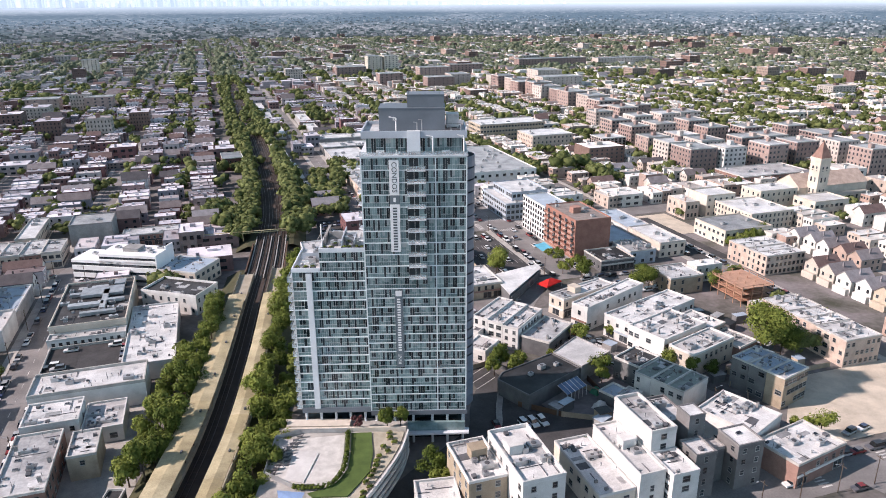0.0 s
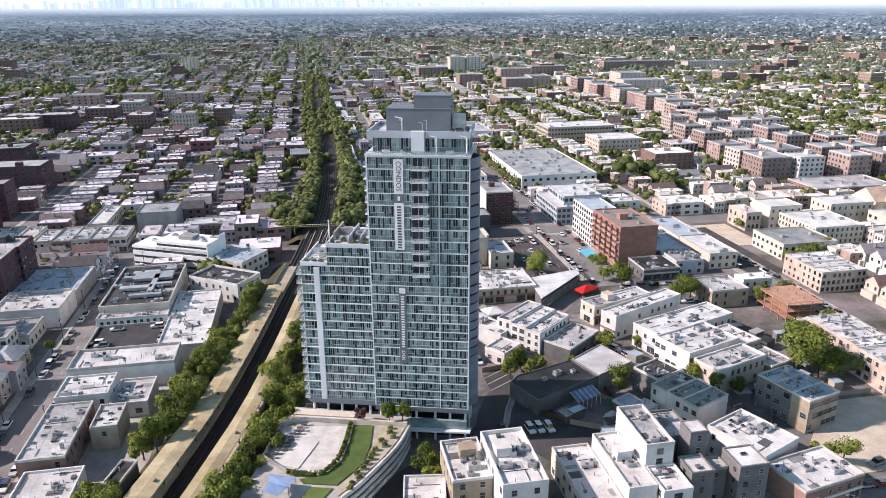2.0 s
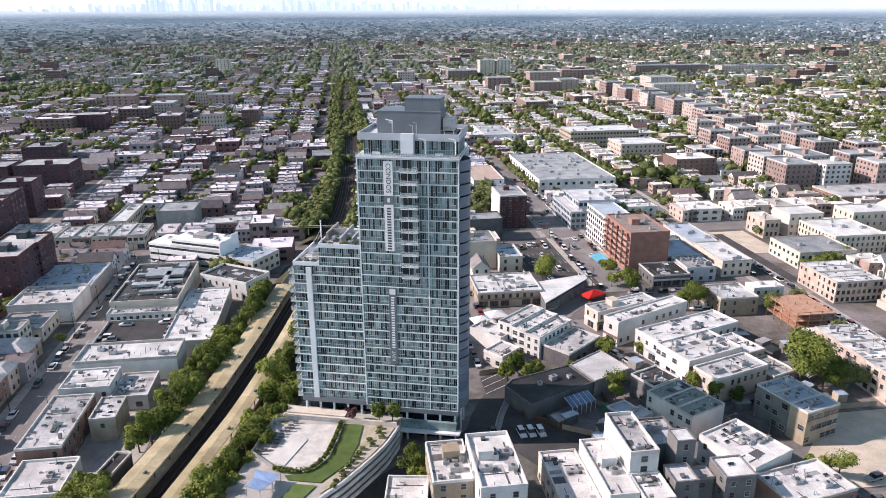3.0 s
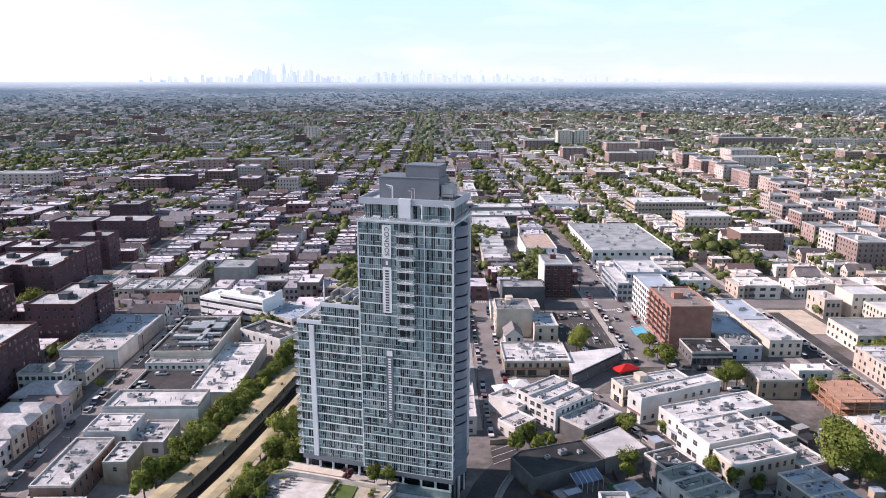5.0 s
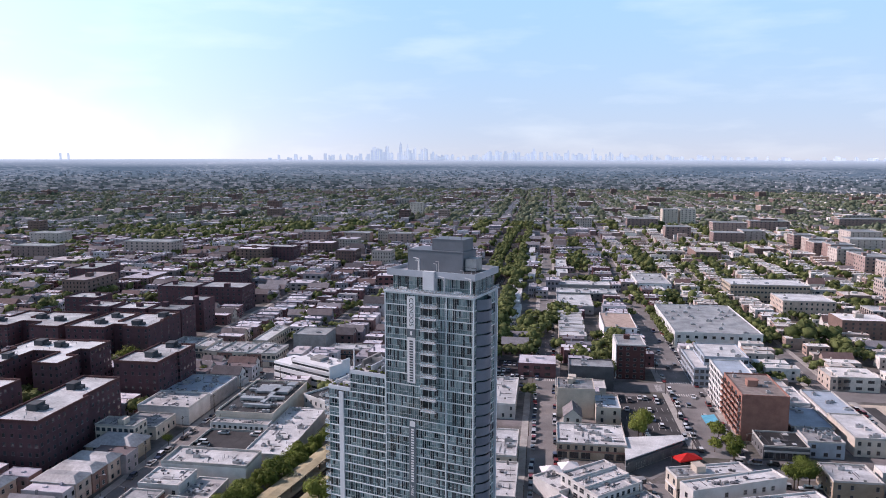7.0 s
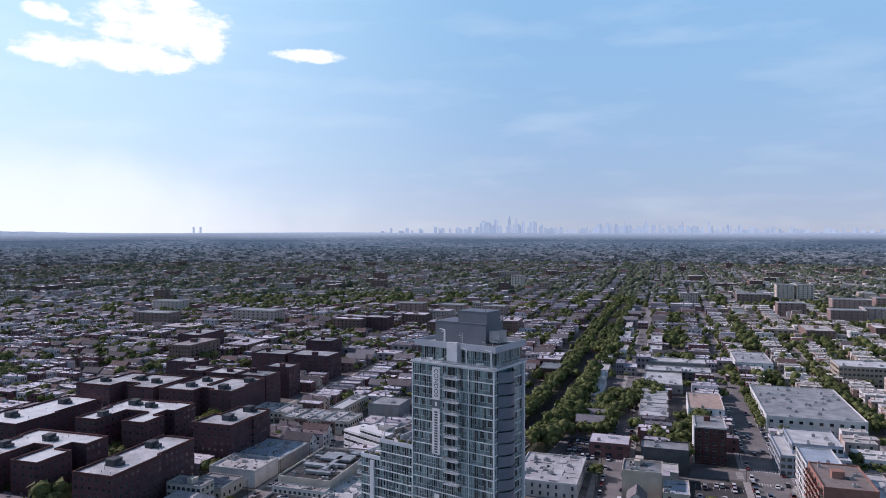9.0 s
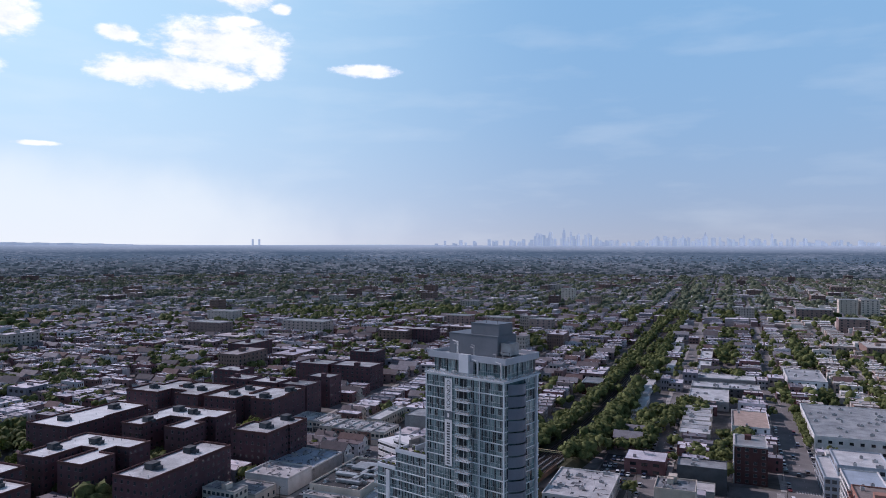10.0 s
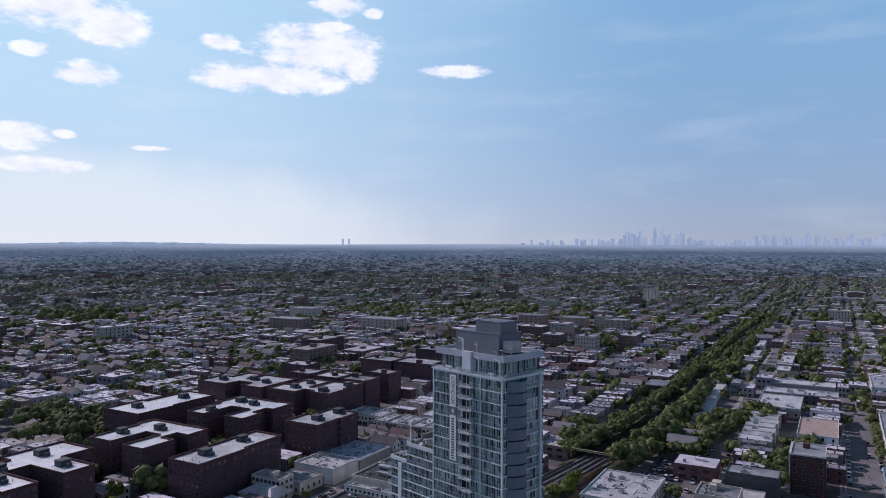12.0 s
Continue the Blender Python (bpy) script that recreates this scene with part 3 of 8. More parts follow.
def strip(s, a, b, width, z, thick=None, slot=0):
    a, b = Vector(a), Vector(b)
    d = (b - a).normalized()
    r = Vector((d.y, -d.x)) * width / 2
    p = [a + r, b + r, b - r, a - r]
    if thick:
        s.prism([(q.x, q.y) for q in p], z - thick, z, slot)
    else:
        s.quad([(q.x, q.y, z) for q in p], slot)


def make_roads():
    road, walk_, far_road = Shape(), Shape(), Shape()
    for e in STREETS:
        if e in (13,):
            continue
        lo = 120 if e < -50 or e > 210 else 200 if e == 79 else 262 if e == 148 else 345
        for n0, n1 in zip([lo] + [a for a in AVENUES if a > lo + 1], [a for a in AVENUES if a > lo + 1]):
            strip(road if n1 < 900 else far_road, world_of(e, n0), world_of(e, n1), 17 if e == 148 and n1 < 700 else 13 if e in (-63, 79) and n1 < 400 else 10, 0.03)
            if n1 < 900:
                for o in ((-10, 10) if e == 148 and n1 < 700 else (-8.2, 8.2) if e in (-63, 79) and n1 < 400 else (-6.6, 6.6)):
                    strip(walk_, world_of(e + o, n0 + 8), world_of(e + o, n1 - 8), 3.0, 0.16, 0.16)
    for n in AVENUES:
        e0, e1 = (-1500, 1700)
        if n == 118:
            e0 = 62
        if n == 347:
            e0 = 114
        strip(road if n < 900 else far_road, world_of(e0, n), world_of(e1, n), 14, 0.045)
    # slanting avenue under the railway, the diagonal shopping street and the loop by the tower
    strip(road, (-420, 250), (-70, 318), 15, 0.05), strip(road, (-70, 318), world_of(112, 350), 15, 0.055)
    strip(road, (30, 262), (86, 190), 13, 0.06), strip(road, (86, 190), (118, 150), 12, 0.065), strip(road, (30, 262), world_of(80, 345), 12, 0.062)
    strip(road, world_of(113, 243), world_of(148, 285), 13, 0.058), strip(road, (38, 252), (68, 262), 12, 0.07)
    strip(road, world_of(150, 252), world_of(232, 254), 12, 0.052)
    loop = along([(30, 205), (22, 200), (18.5, 188), (17, 176), (8, 164), (-2, 152), (-8, 138), (-12, 120)], 2.0)
    tagged(new("road", road.mesh("road", "asphalt")), "worn gray asphalt streets and avenues", "road", kind="structure")
    tagged(new("road", far_road.mesh("far_road", "asphalt")), "worn gray asphalt streets far off", "road", kind="structure")
    kerb = along([(23.5, 201), (21.5, 188), (20, 177), (12, 163)], 2.0)
    ribbon(walk_, kerb, [(0.2, 0), (0.2, 0.9), (-0.1, 0.9), (-0.1, 0.16), (-1.6, 0.16), (-1.6, 0)])
    tagged(new("pavement", walk_.mesh("pavement", "concrete")), "pale concrete pavements with raised kerbs", "pavement", kind="structure")
    lots = Shape()
    ribbon(lots, loop, [(-5, 0.098), (5, 0.098)])
    lots.prism([world_of(*p) for p in ((74, 158), (74, 196), (82, 200), (90, 168), (102, 160), (102, 146), (82, 145))], 0, 0.09)
    lots.prism([world_of(*p) for p in ((112, 268), (142, 268), (142, 332), (100, 332), (100, 308))], 0, 0.09)
    lots.prism([world_of(*p) for p in ((52, 330), (70, 330), (70, 386), (52, 386))], 0, 0.09)
    lots.prism([world_of(*p) for p in ((214, 262), (232, 262), (232, 332), (214, 332))], 0, 0.09)
    tagged(new("ground", lots.mesh("lots", "lot")), "dark worn asphalt of car parks", "car park", kind="structure")
    yard = Shape()
    yard.prism([world_of(*p) for p in ((-57, 146), (-25, 146), (-24, 226), (-57, 226))], 0, 0.07)
    tagged(new("pavement", yard.mesh("yard", "concrete")), "pale concrete yards between the low buildings", "pavement", kind="structure")
    sand = Shape()
    sand.prism([world_of(*p) for p in ((150, 127), (235, 127), (235, 160), (172, 160), (152, 140))], 0, 0.08)
    sand.prism([world_of(*p) for p in ((222, 300), (246, 300), (246, 336), (222, 336))], 0, 0.08)
    tagged(new("ground", sand.mesh("sand", "sand")), "bare sandy building lot", "ground", kind="structure")
    marks = Shape()
    for x, y, a, count in ((44, 245, -52, 9), (78, 205, -52, 7), (40, 257, 40, 9)):
        c, t = math.cos(radians(a)), math.sin(radians(a))
        for k in range(count):
            u = (k - count / 2) * 1.2
            p = (x + c * u, y + t * u)
            strip(marks, (p[0] - t * 1.6, p[1] + c * 1.6), (p[0] + t * 1.6, p[1] - c * 1.6), 0.5, 0.1)
    for e, n, along_e in ((148, 337, 1), (148, 357, 1), (136, 347, 0), (160, 347, 0), (79, 352, 1), (218, 337, 1), (-63, 322, 1), (140, 118, 0), (165, 118, 0), (78, 600, 1), (148, 588, 1), (148, 612, 1)):
        for k in range(9):
            u = (k - 4) * 1.15
            a, b = ((e + u, n - 1.6), (e + u, n + 1.6)) if along_e else ((e - 1.6, n + u), (e + 1.6, n + u))
            strip(marks, world_of(*a), world_of(*b), 0.5, 0.085)
    for e in (-63, 79, 148, 218):
        for k in range(60):
            n = (125 if e in (-63, 218) else 356) + k * 9
            strip(marks, world_of(e, n), world_of(e, n + 3), 0.16, 0.085)
    for e0, e1, n in ((74, 82, 186), (74, 82, 190), (74, 82, 194)):
        strip(marks, world_of(e0, n), world_of(e1, n + 5), 0.2, 0.12)
    for n in (278, 290, 302, 314, 326):
        for k in range(12):
            strip(marks, world_of(113 + k * 2.5, n - 2.4), world_of(113 + k * 2.5, n + 2.4), 0.12, 0.1)
    tagged(new("trim", marks.mesh("road_markings", "paint")), "worn white road markings and crossings", "road marking", kind="structure")


make_roads()


# ---- railway ----
def make_railway():
    near = [q for q in RAIL_LINE if q[0].y < 1700]
    bank = Shape()
    for cut in ([q for q in near if q[0].y < 306], [q for q in near if q[0].y > 330]):
        ribbon(bank, cut, [(-17, 0), (-11, 2.8), (11, 2.8), (17, 0)])
    tagged(new("ground", bank.mesh("railway_bank", "earth")), "weedy earth bank under the railway", "embankment", kind="structure")
    bed = Shape()
    ribbon(bed, near, [(-7.4, 2.2), (-7.4, 3.0), (7.4, 3.0), (7.4, 2.2)])
    tagged(new("trackbed", bed.mesh("trackbed", "ballast")), "dark brown ballast bed of the railway", "trackbed", kind="structure")
    rails, ties = Shape(), Shape()
    for o in (-5.4, -1.9, 1.9, 5.4):
        for g in (-0.72, 0.72):
            ribbon(rails, near if abs(o) < 3 else [q for q in near if q[0].y > 300], [(o + g - 0.07, 3.05), (o + g - 0.07, 3.3), (o + g + 0.07, 3.3), (o + g + 0.07, 3.05)])
    for p, d in along(RAIL, 1.3):
        if 110 < p.y < 560:
            r = Vector((d.y, -d.x))
            for o in (-5.4, -1.9, 1.9, 5.4):
                if abs(o) < 3 or p.y > 300:
                    q = p + r * o
                    strip(ties, q - r * 1.25, q + r * 1.25, 0.3, 3.11)
    tagged(new("rails", rails.mesh("rails", "rail")), "long steel rails of four railway tracks", "rail", kind="stuff")
    tagged(new("sleepers", ties.mesh("sleepers", "sleeper")), "dark wooden railway sleepers on the ballast", "sleeper", kind="stuff")
    # bridge over the slanting avenue
    br = thing("railway_bridge", "brown steel railway bridge over the avenue", "bridge")
    s = Shape()
    for o in (-8.2, 8.2):
        ribbon(s, [q for q in near if 296 < q[0].y < 342], [(o - 0.25, 1.9), (o - 0.25, 4.4), (o + 0.25, 4.4), (o + 0.25, 1.9)])
    part("girder", s.mesh("girder", "rust"), br)
    s = Shape()
    ribbon(s, [q for q in near if 300 < q[0].y < 338], [(-8, 2.1), (8, 2.1)])
    part("deck", s.mesh("deck", "rust"), br)
    # pale concrete walkways between the tracks over the bridge and at its ends
    for o in (-7.2, -3.65, 0.0, 3.65, 7.2):
        s = Shape()
        ribbon(s, [q for q in near if 286 < q[0].y < 352], [(o - 0.2, 3.0), (o - 0.2, 3.6), (o + 0.2, 3.6), (o + 0.2, 3.0)])
        part("walkway", s.mesh("walkway", "gray_wall"), br, label="pale concrete walkway between the tracks")
    # signal gantry across the tracks and a fence along their far side
    g = thing("signal_gantry", "thin yellow steel gantry across the railway tracks", "gantry", (-92, 343.5, 2.8), radians(13))
    s = Shape()
    s.box(-0.2, 0.2, -0.2, 0.2, 0, 4.4)
    post = s.mesh("post", "yellow")
    for x in (-22, 0, 22):
        part("post", post, g, (x, 0, 0))
    s = Shape()
    s.box(-22.2, 22.2, -0.3, 0.3, 3.9, 4.15), s.box(-22.2, 22.2, -0.3, 0.3, 4.8, 5.0)
    for k in range(22):
        x = -22 + 2.08 * k
        s.box(x, x + 0.12, -0.25, 0.25, 4.1, 4.85)
    part("beam", s.mesh("beam", "yellow"), g)
    f = thing("track_fence", "long tan concrete wall along the railway tracks", "wall")
    s = Shape()
    ribbon(s, [q for q in near if 352 < q[0].y < 620], [(7.6, 2.6), (7.6, 4.4), (7.95, 4.4), (7.95, 2.6)])
    part("fence_wall", s.mesh("fence_wall", "platform"), f)


def make_platform(name, off, y0, y1, half):
    line = [q for q in along(RAIL, 3.0) if y0 <= q[0].y <= y1]
    st = thing(name, "long tan railway platform canopy on brown posts beside the tracks", "platform", group="station platforms")
    s = Shape()
    ribbon(s, line, [(off - half, 2.6), (off - half, 4.1), (off + half, 4.1), (off + half, 2.6)])
    part("platform", s.mesh("platform", "platform"), st)
    cover = [q for q in line if q[0].y < 264]
    # roof in panels, split at seams, gently pitched
    for i in range(0, len(cover) - 1, 3):
        seg = cover[i:i + 4]
        s = Shape()
        e = 0.03 * (i % 2)
        ribbon(s, seg, [(off - half - 0.3, 6.9), (off - half - 0.3, 7.1 + e), (off, 7.45 + e), (off + half + 0.3, 7.1 + e), (off + half + 0.3, 6.9), (off - half - 0.3, 6.9)])
        part("roof_panel", s.mesh("roof_panel", "canopy"), st)
    for p, d in cover[::3]:
        r = Vector((d.y, -d.x))
        for o in (off - half * 0.7, off + half * 0.7):
            q = p + r * o
            s = Shape()
            s.box(q.x - 0.12, q.x + 0.12, q.y - 0.12, q.y + 0.12, 4.0, 7.2)
            part("post", s.mesh("post", "rust"), st)
    for o in (off - half, off + half):
        s = Shape()
        ribbon(s, [q for q in line if q[0].y > 260], [(o - 0.05, 4.1), (o - 0.05, 5.3), (o + 0.05, 5.3), (o + 0.05, 4.1)])
        part("railing", s.mesh("railing", "platform"), st)
    for p, d in cover[2::7]:
        r = Vector((d.y, -d.x))
        q = p + r * (off + half * 0.5)
        s = Shape()
        s.box(q.x - 0.25, q.x + 0.25, q.y - 0.5, q.y + 0.5, 7.2, 7.75)
        part("roof_box", s.mesh("roof_box", "dark_metal"), st)


make_railway()
make_platform("station_platform", -6.9, 60, 296, 2.9)
make_platform("station_platform", 5.6, 60, 300, 2.2)

# ---- the glass tower ----
TX0, TX1, TY0, TY1 = -14.2, 11.3, 171.0, 188.0
UP = [80.1 - 3.08 * k for k in range(12)]                     # slabs of the tall storeys
LOW = [UP[-1] - 2.55 * k for k in range(1, 15)]               # and of the lower ones
SLABS = UP + LOW


def relief(xs, zs, depth, slot, mats, name):
    """One joined sheet of stepped cells in the x-z plane: each cell at its own depth along y, with the steps between them closed."""
    s, at = Shape(), {}

    def v(x, y, z):
        k = (round(x, 4), round(y, 4), round(z, 4))
        if k not in at:
            at[k] = len(s.v)
            s.v.append(k)
        return at[k]

    nx, nz = len(xs) - 1, len(zs) - 1
    for i in range(nx):
        for j in range(nz):
            d = depth[i][j]
            s.f.append((v(xs[i], d, zs[j]), v(xs[i + 1], d, zs[j]), v(xs[i + 1], d, zs[j + 1]), v(xs[i], d, zs[j + 1]))), s.s.append(slot[i][j])
            if i + 1 < nx and depth[i + 1][j] != d:
                e, x = depth[i + 1][j], xs[i + 1]
                q = (v(x, d, zs[j]), v(x, e, zs[j]), v(x, e, zs[j + 1]), v(x, d, zs[j + 1]))
                s.f.append(q), s.s.append(slot[i][j] if d < e else slot[i + 1][j])
            if j + 1 < nz and depth[i][j + 1] != d:
                e, z = depth[i][j + 1], zs[j + 1]
                q = (v(xs[i], d, z), v(xs[i + 1], d, z), v(xs[i + 1], e, z), v(xs[i], e, z))
                s.f.append(q), s.s.append(slot[i][j] if d < e else slot[i][j + 1])
    return s.mesh(name, *mats)


def bay_mesh(width, height, kind):
    """One storey-high window bay: sill rail, three to four lights behind proud mullions; some lights stand open, some have blinds."""
    r = random.Random(kind)
    n = 4 if width > 2 else 3
    rail, m = height * 0.36, 0.045
    xs, cols = [-width / 2], []
    for k in range(n):
        a, b = -width / 2 + width * k / n, -width / 2 + width * (k + 1) / n
        xs += [a + m, b]
        cols += ["post", k]
    drop = height * r.choice((0.5, 0.62, 0.74))
    zs = [0, rail - 0.05, rail + 0.05, drop, height - 0.05, height]
    looks = []
    for k in range(n):
        pick = r.random()
        looks.append("door" if pick < 0.12 else "open" if pick < (0.28 if kind % 3 else 0.46) else "blind" if pick > 0.84 else "pale" if pick > 0.6 else "plain")
    depth, slot = [], []
    for c in cols:
        if c == "post":
            depth.append([-0.05] * 5), slot.append([2] * 5)
            continue
        kind_of = looks[c]
        d, q = [0.06, -0.04, 0.06, 0.06, -0.04], [0, 2, 0, 0, 2]
        if kind_of == "door":
            d, q = [0.14, 0.14, 0.14, 0.14, -0.04], [1, 1, 1, 1, 2]
        elif kind_of == "open":
            d[2] = d[3] = 0.12
            q[2] = q[3] = 1
        elif kind_of == "blind":
            d[3], q[3] = 0.05, 3
        elif kind_of == "pale":
            q[2] = q[3] = 4
        depth.append(d), slot.append(q)
    return relief(xs, zs, depth, slot, ("t_glass", "t_glass_dark", "t_mullion", "blind", "t_glass_pale"), "bay")


BAYS = {}


def put_bay(parent, x, y, z, width, height, rz, kind):
    key = (round(width, 2), round(height, 2), kind)
    if key not in BAYS:
        BAYS[key] = bay_mesh(width, height, kind)
    part("window", BAYS[key], parent, (x, y, z), rz)


def slab(parent, x0, x1, y0, y1, z, thick=0.5, label="", mat="t_spandrel"):
    s = Shape()
    s.box(x0, x1, y0, y1, z - thick, z)
    return part("floor_band", s.mesh("floor_band", mat), parent, label=label)


def make_tower():
    t = thing("glass_tower", "tall teal glass residential tower with pale floor bands and balconies", "tower")
    take(-10, 168, 60, 50, 0, 1)
    s = Shape()
    s.box(TX0 + 0.3, TX1 - 0.3, TY0 + 0.3, TY1 - 0.3, 10.4, 80.0)
    part("core", s.mesh("core", "t_glass_dark"), t)
    n_bays = 11
    w = (TX1 - TX0) / n_bays
    for i, (top, bot) in enumerate(zip(SLABS, SLABS[1:] + [10.5])):
        slab(t, TX0 - 0.08, TX1 + 0.08, TY0 - 0.1, TY1, top, 0.24)
        h = top - 0.24 - bot
        for k in range(n_bays):
            if i < 10 and k in (5,):
                continue
            put_bay(t, TX0 + w * (k + 0.5), TY0, bot, w, h, 0, rng.randrange(12))
    # east side: glass corner, a stack of bowed balconies, glass, and a white fin
    bow = [(1 - (k / 5 - 1) ** 2, 172.9 + 0.78 * k) for k in range(11)]
    for i, (top, bot) in enumerate(zip(SLABS, SLABS[1:] + [10.5])):
        h = top - 0.3 - bot
        put_bay(t, TX1, 171.95, bot, 1.8, h, math.pi / 2, rng.randrange(12))
        put_bay(t, TX1, 183.3, bot, 4.9, h, math.pi / 2, rng.randrange(12))
        put_bay(t, TX1, 187.0, bot, 1.9, h, math.pi / 2, rng.randrange(12))
        b = part("balcony", None, t, (TX1, 0, bot))
        s = Shape()
        s.prism([(0.02 + 2.3 * u, y) for u, y in bow], -0.2, 0.0)
        part("slab", s.mesh("slab", "t_side"), b)
        s = Shape()
        tall = h - 0.3 if i < 20 else h
        ring = [(0.04 + 2.26 * u, y) for u, y in bow] + [(2.2 * u - 0.02, y) for u, y in reversed(bow)]
        s.v += [(x, y, 0.0) for x, y in ring] + [(x, y, tall) for x, y in ring]
        n = len(ring)
        for a in range(n):
            s.f.append((a, (a + 1) % n, n + (a + 1) % n, n + a)), s.s.append(0)
        for a in range(n // 2 - 1):
            s.f.append((n + a, n + a + 1, 2 * n - 2 - a, 2 * n - 1 - a)), s.s.append(0)
        part("guard", s.mesh("guard", "t_side"), b, label="pale blue-gray curved guard panel")
        s = Shape()
        s.box(-0.1, 0.03, 173.2, 180.4, 0, h)
        part("door", s.mesh("door", "t_glass"), b)
    s = Shape()
    s.box(TX1 - 0.1, TX1 + 0.65, 185.9, 186.35, 10.5, 80.2)
    part("fin", s.mesh("fin", "t_white"), t, label="white vertical fin")
    for x, y in ((TX1 - 0.02, TY0 - 0.06), (TX0 - 0.02, TY0 - 0.06), (3.75, TY0 - 0.06)):
        s = Shape()
        s.box(x - 0.16, x + 0.16, y - 0.08, y + 0.3, 10.5, 80.1)
        part("corner_post", s.mesh("corner_post", "t_spandrel"), t, label="pale metal corner post")
    for i in range(9):
        b = part("balcony", None, t, (TX0, 172.4, SLABS[i + 1]))
        s = Shape()
        s.prism([(0.05, 0), (0.05, 4.2), (-1.2, 3.6), (-1.35, 0.9)], -0.22, 0.0)
        part("slab", s.mesh("slab", "t_white"), b)
        s = Shape()
        s.prism([(-1.30, 0.9), (-1.15, 3.6), (-1.09, 3.6), (-1.24, 0.9)], 0.0, 1.1)
        part("railing", s.mesh("railing", "clear"), b, label="pale glass railing")
    # balconies up the front of the tall storeys
    for i in range(10):
        z = SLABS[i + 1]
        h = SLABS[i] - z
        b = part("balcony", None, t, (-0.9, TY0, z))
        s = Shape()
        s.box(-2.25, 2.25, -1.5, 0.05, -0.2, 0.0)
        part("slab", s.mesh("slab", "t_white"), b)
        s = Shape()
        s.box(-2.25, 2.25, -1.5, -1.44, 0.0, 1.05), s.box(-2.25, -2.19, -1.5, 0, 0.0, 1.05), s.box(2.19, 2.25, -1.5, 0, 0.0, 1.05)
        part("railing", s.mesh("railing", "clear"), b, label="pale glass railing")
        s = Shape()
        s.box(-1.15, 1.15, 0.25, 0.3, 0, h - 0.5, 0), s.box(-0.04, 0.04, 0.2, 0.3, 0, h - 0.5, 1), s.box(-1.2, -1.1, 0.1, 0.3, 0, h - 0.5, 1), s.box(1.1, 1.2, 0.1, 0.3, 0, h - 0.5, 1)
        part("door", s.mesh("door", "t_glass_dark", "t_mullion"), b, (0.6, 0, 0))
    # penthouse, roof rim, bulkheads
    slab(t, TX0 - 0.3, TX1 + 0.35, TY0 - 0.5, TY1 + 0.2, 80.6, 0.36, "pale terrace edge", "t_white")
    s = Shape()
    s.box(-12.6, 10.6, 173.4, 187, 80.6, 84.6)
    part("penthouse_core", s.mesh("penthouse_core", "t_glass_dark"), t)
    for k in range(10):
        if k not in (4,):
            put_bay(t, -12.9 + 2.36 * (k + 0.5), 173.1, 80.6, 2.36, 3.9, 0, rng.randrange(12))
    for k in range(5):
        put_bay(t, 10.9, 174.4 + 2.5 * k, 80.6, 2.5, 3.9, math.pi / 2, rng.randrange(12))
    s = Shape()
    x0, x1, y0, y1 = -14.0, 11.4, 171.6, 188.0
    s.box(x0, x1, y0, y0 + 0.35, 84.5, 86.2), s.box(x0, x1, y1 - 0.35, y1, 84.5, 86.2)
    s.box(x0, x0 + 0.35, y0 + 0.35, y1 - 0.35, 84.5, 86.2), s.box(x1 - 0.35, x1, y0 + 0.35, y1 - 0.35, 84.5, 86.2)
    part("roof_rim", s.mesh("roof_rim", "t_rim"), t, label="broad pale roof rim")
    s = Shape()
    s.box(x0 + 0.3, x1 - 0.3, y0 + 0.3, y1 - 0.3, 84.55, 85.3)
    part("roof", s.mesh("roof", "silver_roof"), t)
    s = Shape()
    s.box(-3.0, 0.2, 170.9, 172.2, 80.7, 86.25), s.box(-3.0, 0.2, 172.2, 174.5, 80.7, 84.4)
    part("terrace_divider", s.mesh("terrace_divider", "t_white"), t, label="white terrace divider wall")
    s = Shape()
    s.box(TX0 - 0.2, TX1 + 0.25, TY0 - 0.4, TY0 - 0.34, 80.6, 81.5), s.box(TX1 + 0.2, TX1 + 0.26, TY0 - 0.34, TY1, 80.6, 81.5)
    part("terrace_railing", s.mesh("terrace_railing", "clear"), t)
    s = Shape()
    s.box(-9.8, 6.2, 175.6, 184.5, 85.2, 90.9), s.box(-9.9, 6.3, 175.5, 184.6, 90.9, 91.1)
    part("bulkhead", s.mesh("bulkhead", "t_gray"), t, label="dark gray mechanical bulkhead")
    s = Shape()
    s.box(-2.9, 6.0, 176.4, 183.0, 91.0, 94.0), s.box(-3.0, 6.1, 176.3, 183.1, 94.0, 94.2)
    part("upper_bulkhead", s.mesh("upper_bulkhead", "t_gray"), t)
    for x in (-2.2, 1.8, 5.4):
        s = Shape()
        s.box(x - 0.4, x - 0.32, 177.3, 177.38, 94.1, 95.1), s.box(x - 1.0, x + 0.2, 177.3, 177.36, 95.0, 95.08)
        part("roof_antenna", s.mesh("roof_antenna", "dark_metal"), t)
    for x, y, hh in ((-5.5, 173.2, 3.3), (0.6, 173.0, 3.4), (-0.6, 174.2, 2.6), (7.6, 172.9, 1.6), (9.9, 172.7, 2.2)):
        s = Shape()
        s.tube((x, y, 85.2), (x, y, 85.2 + hh), 0.12, 0.1, 6), s.tube((x, y, 85.2 + hh), (x - 0.9, y, 85.3 + hh), 0.1, 0.1, 6)
        part("vent_pipe", s.mesh("vent_pipe", "metal"), t)
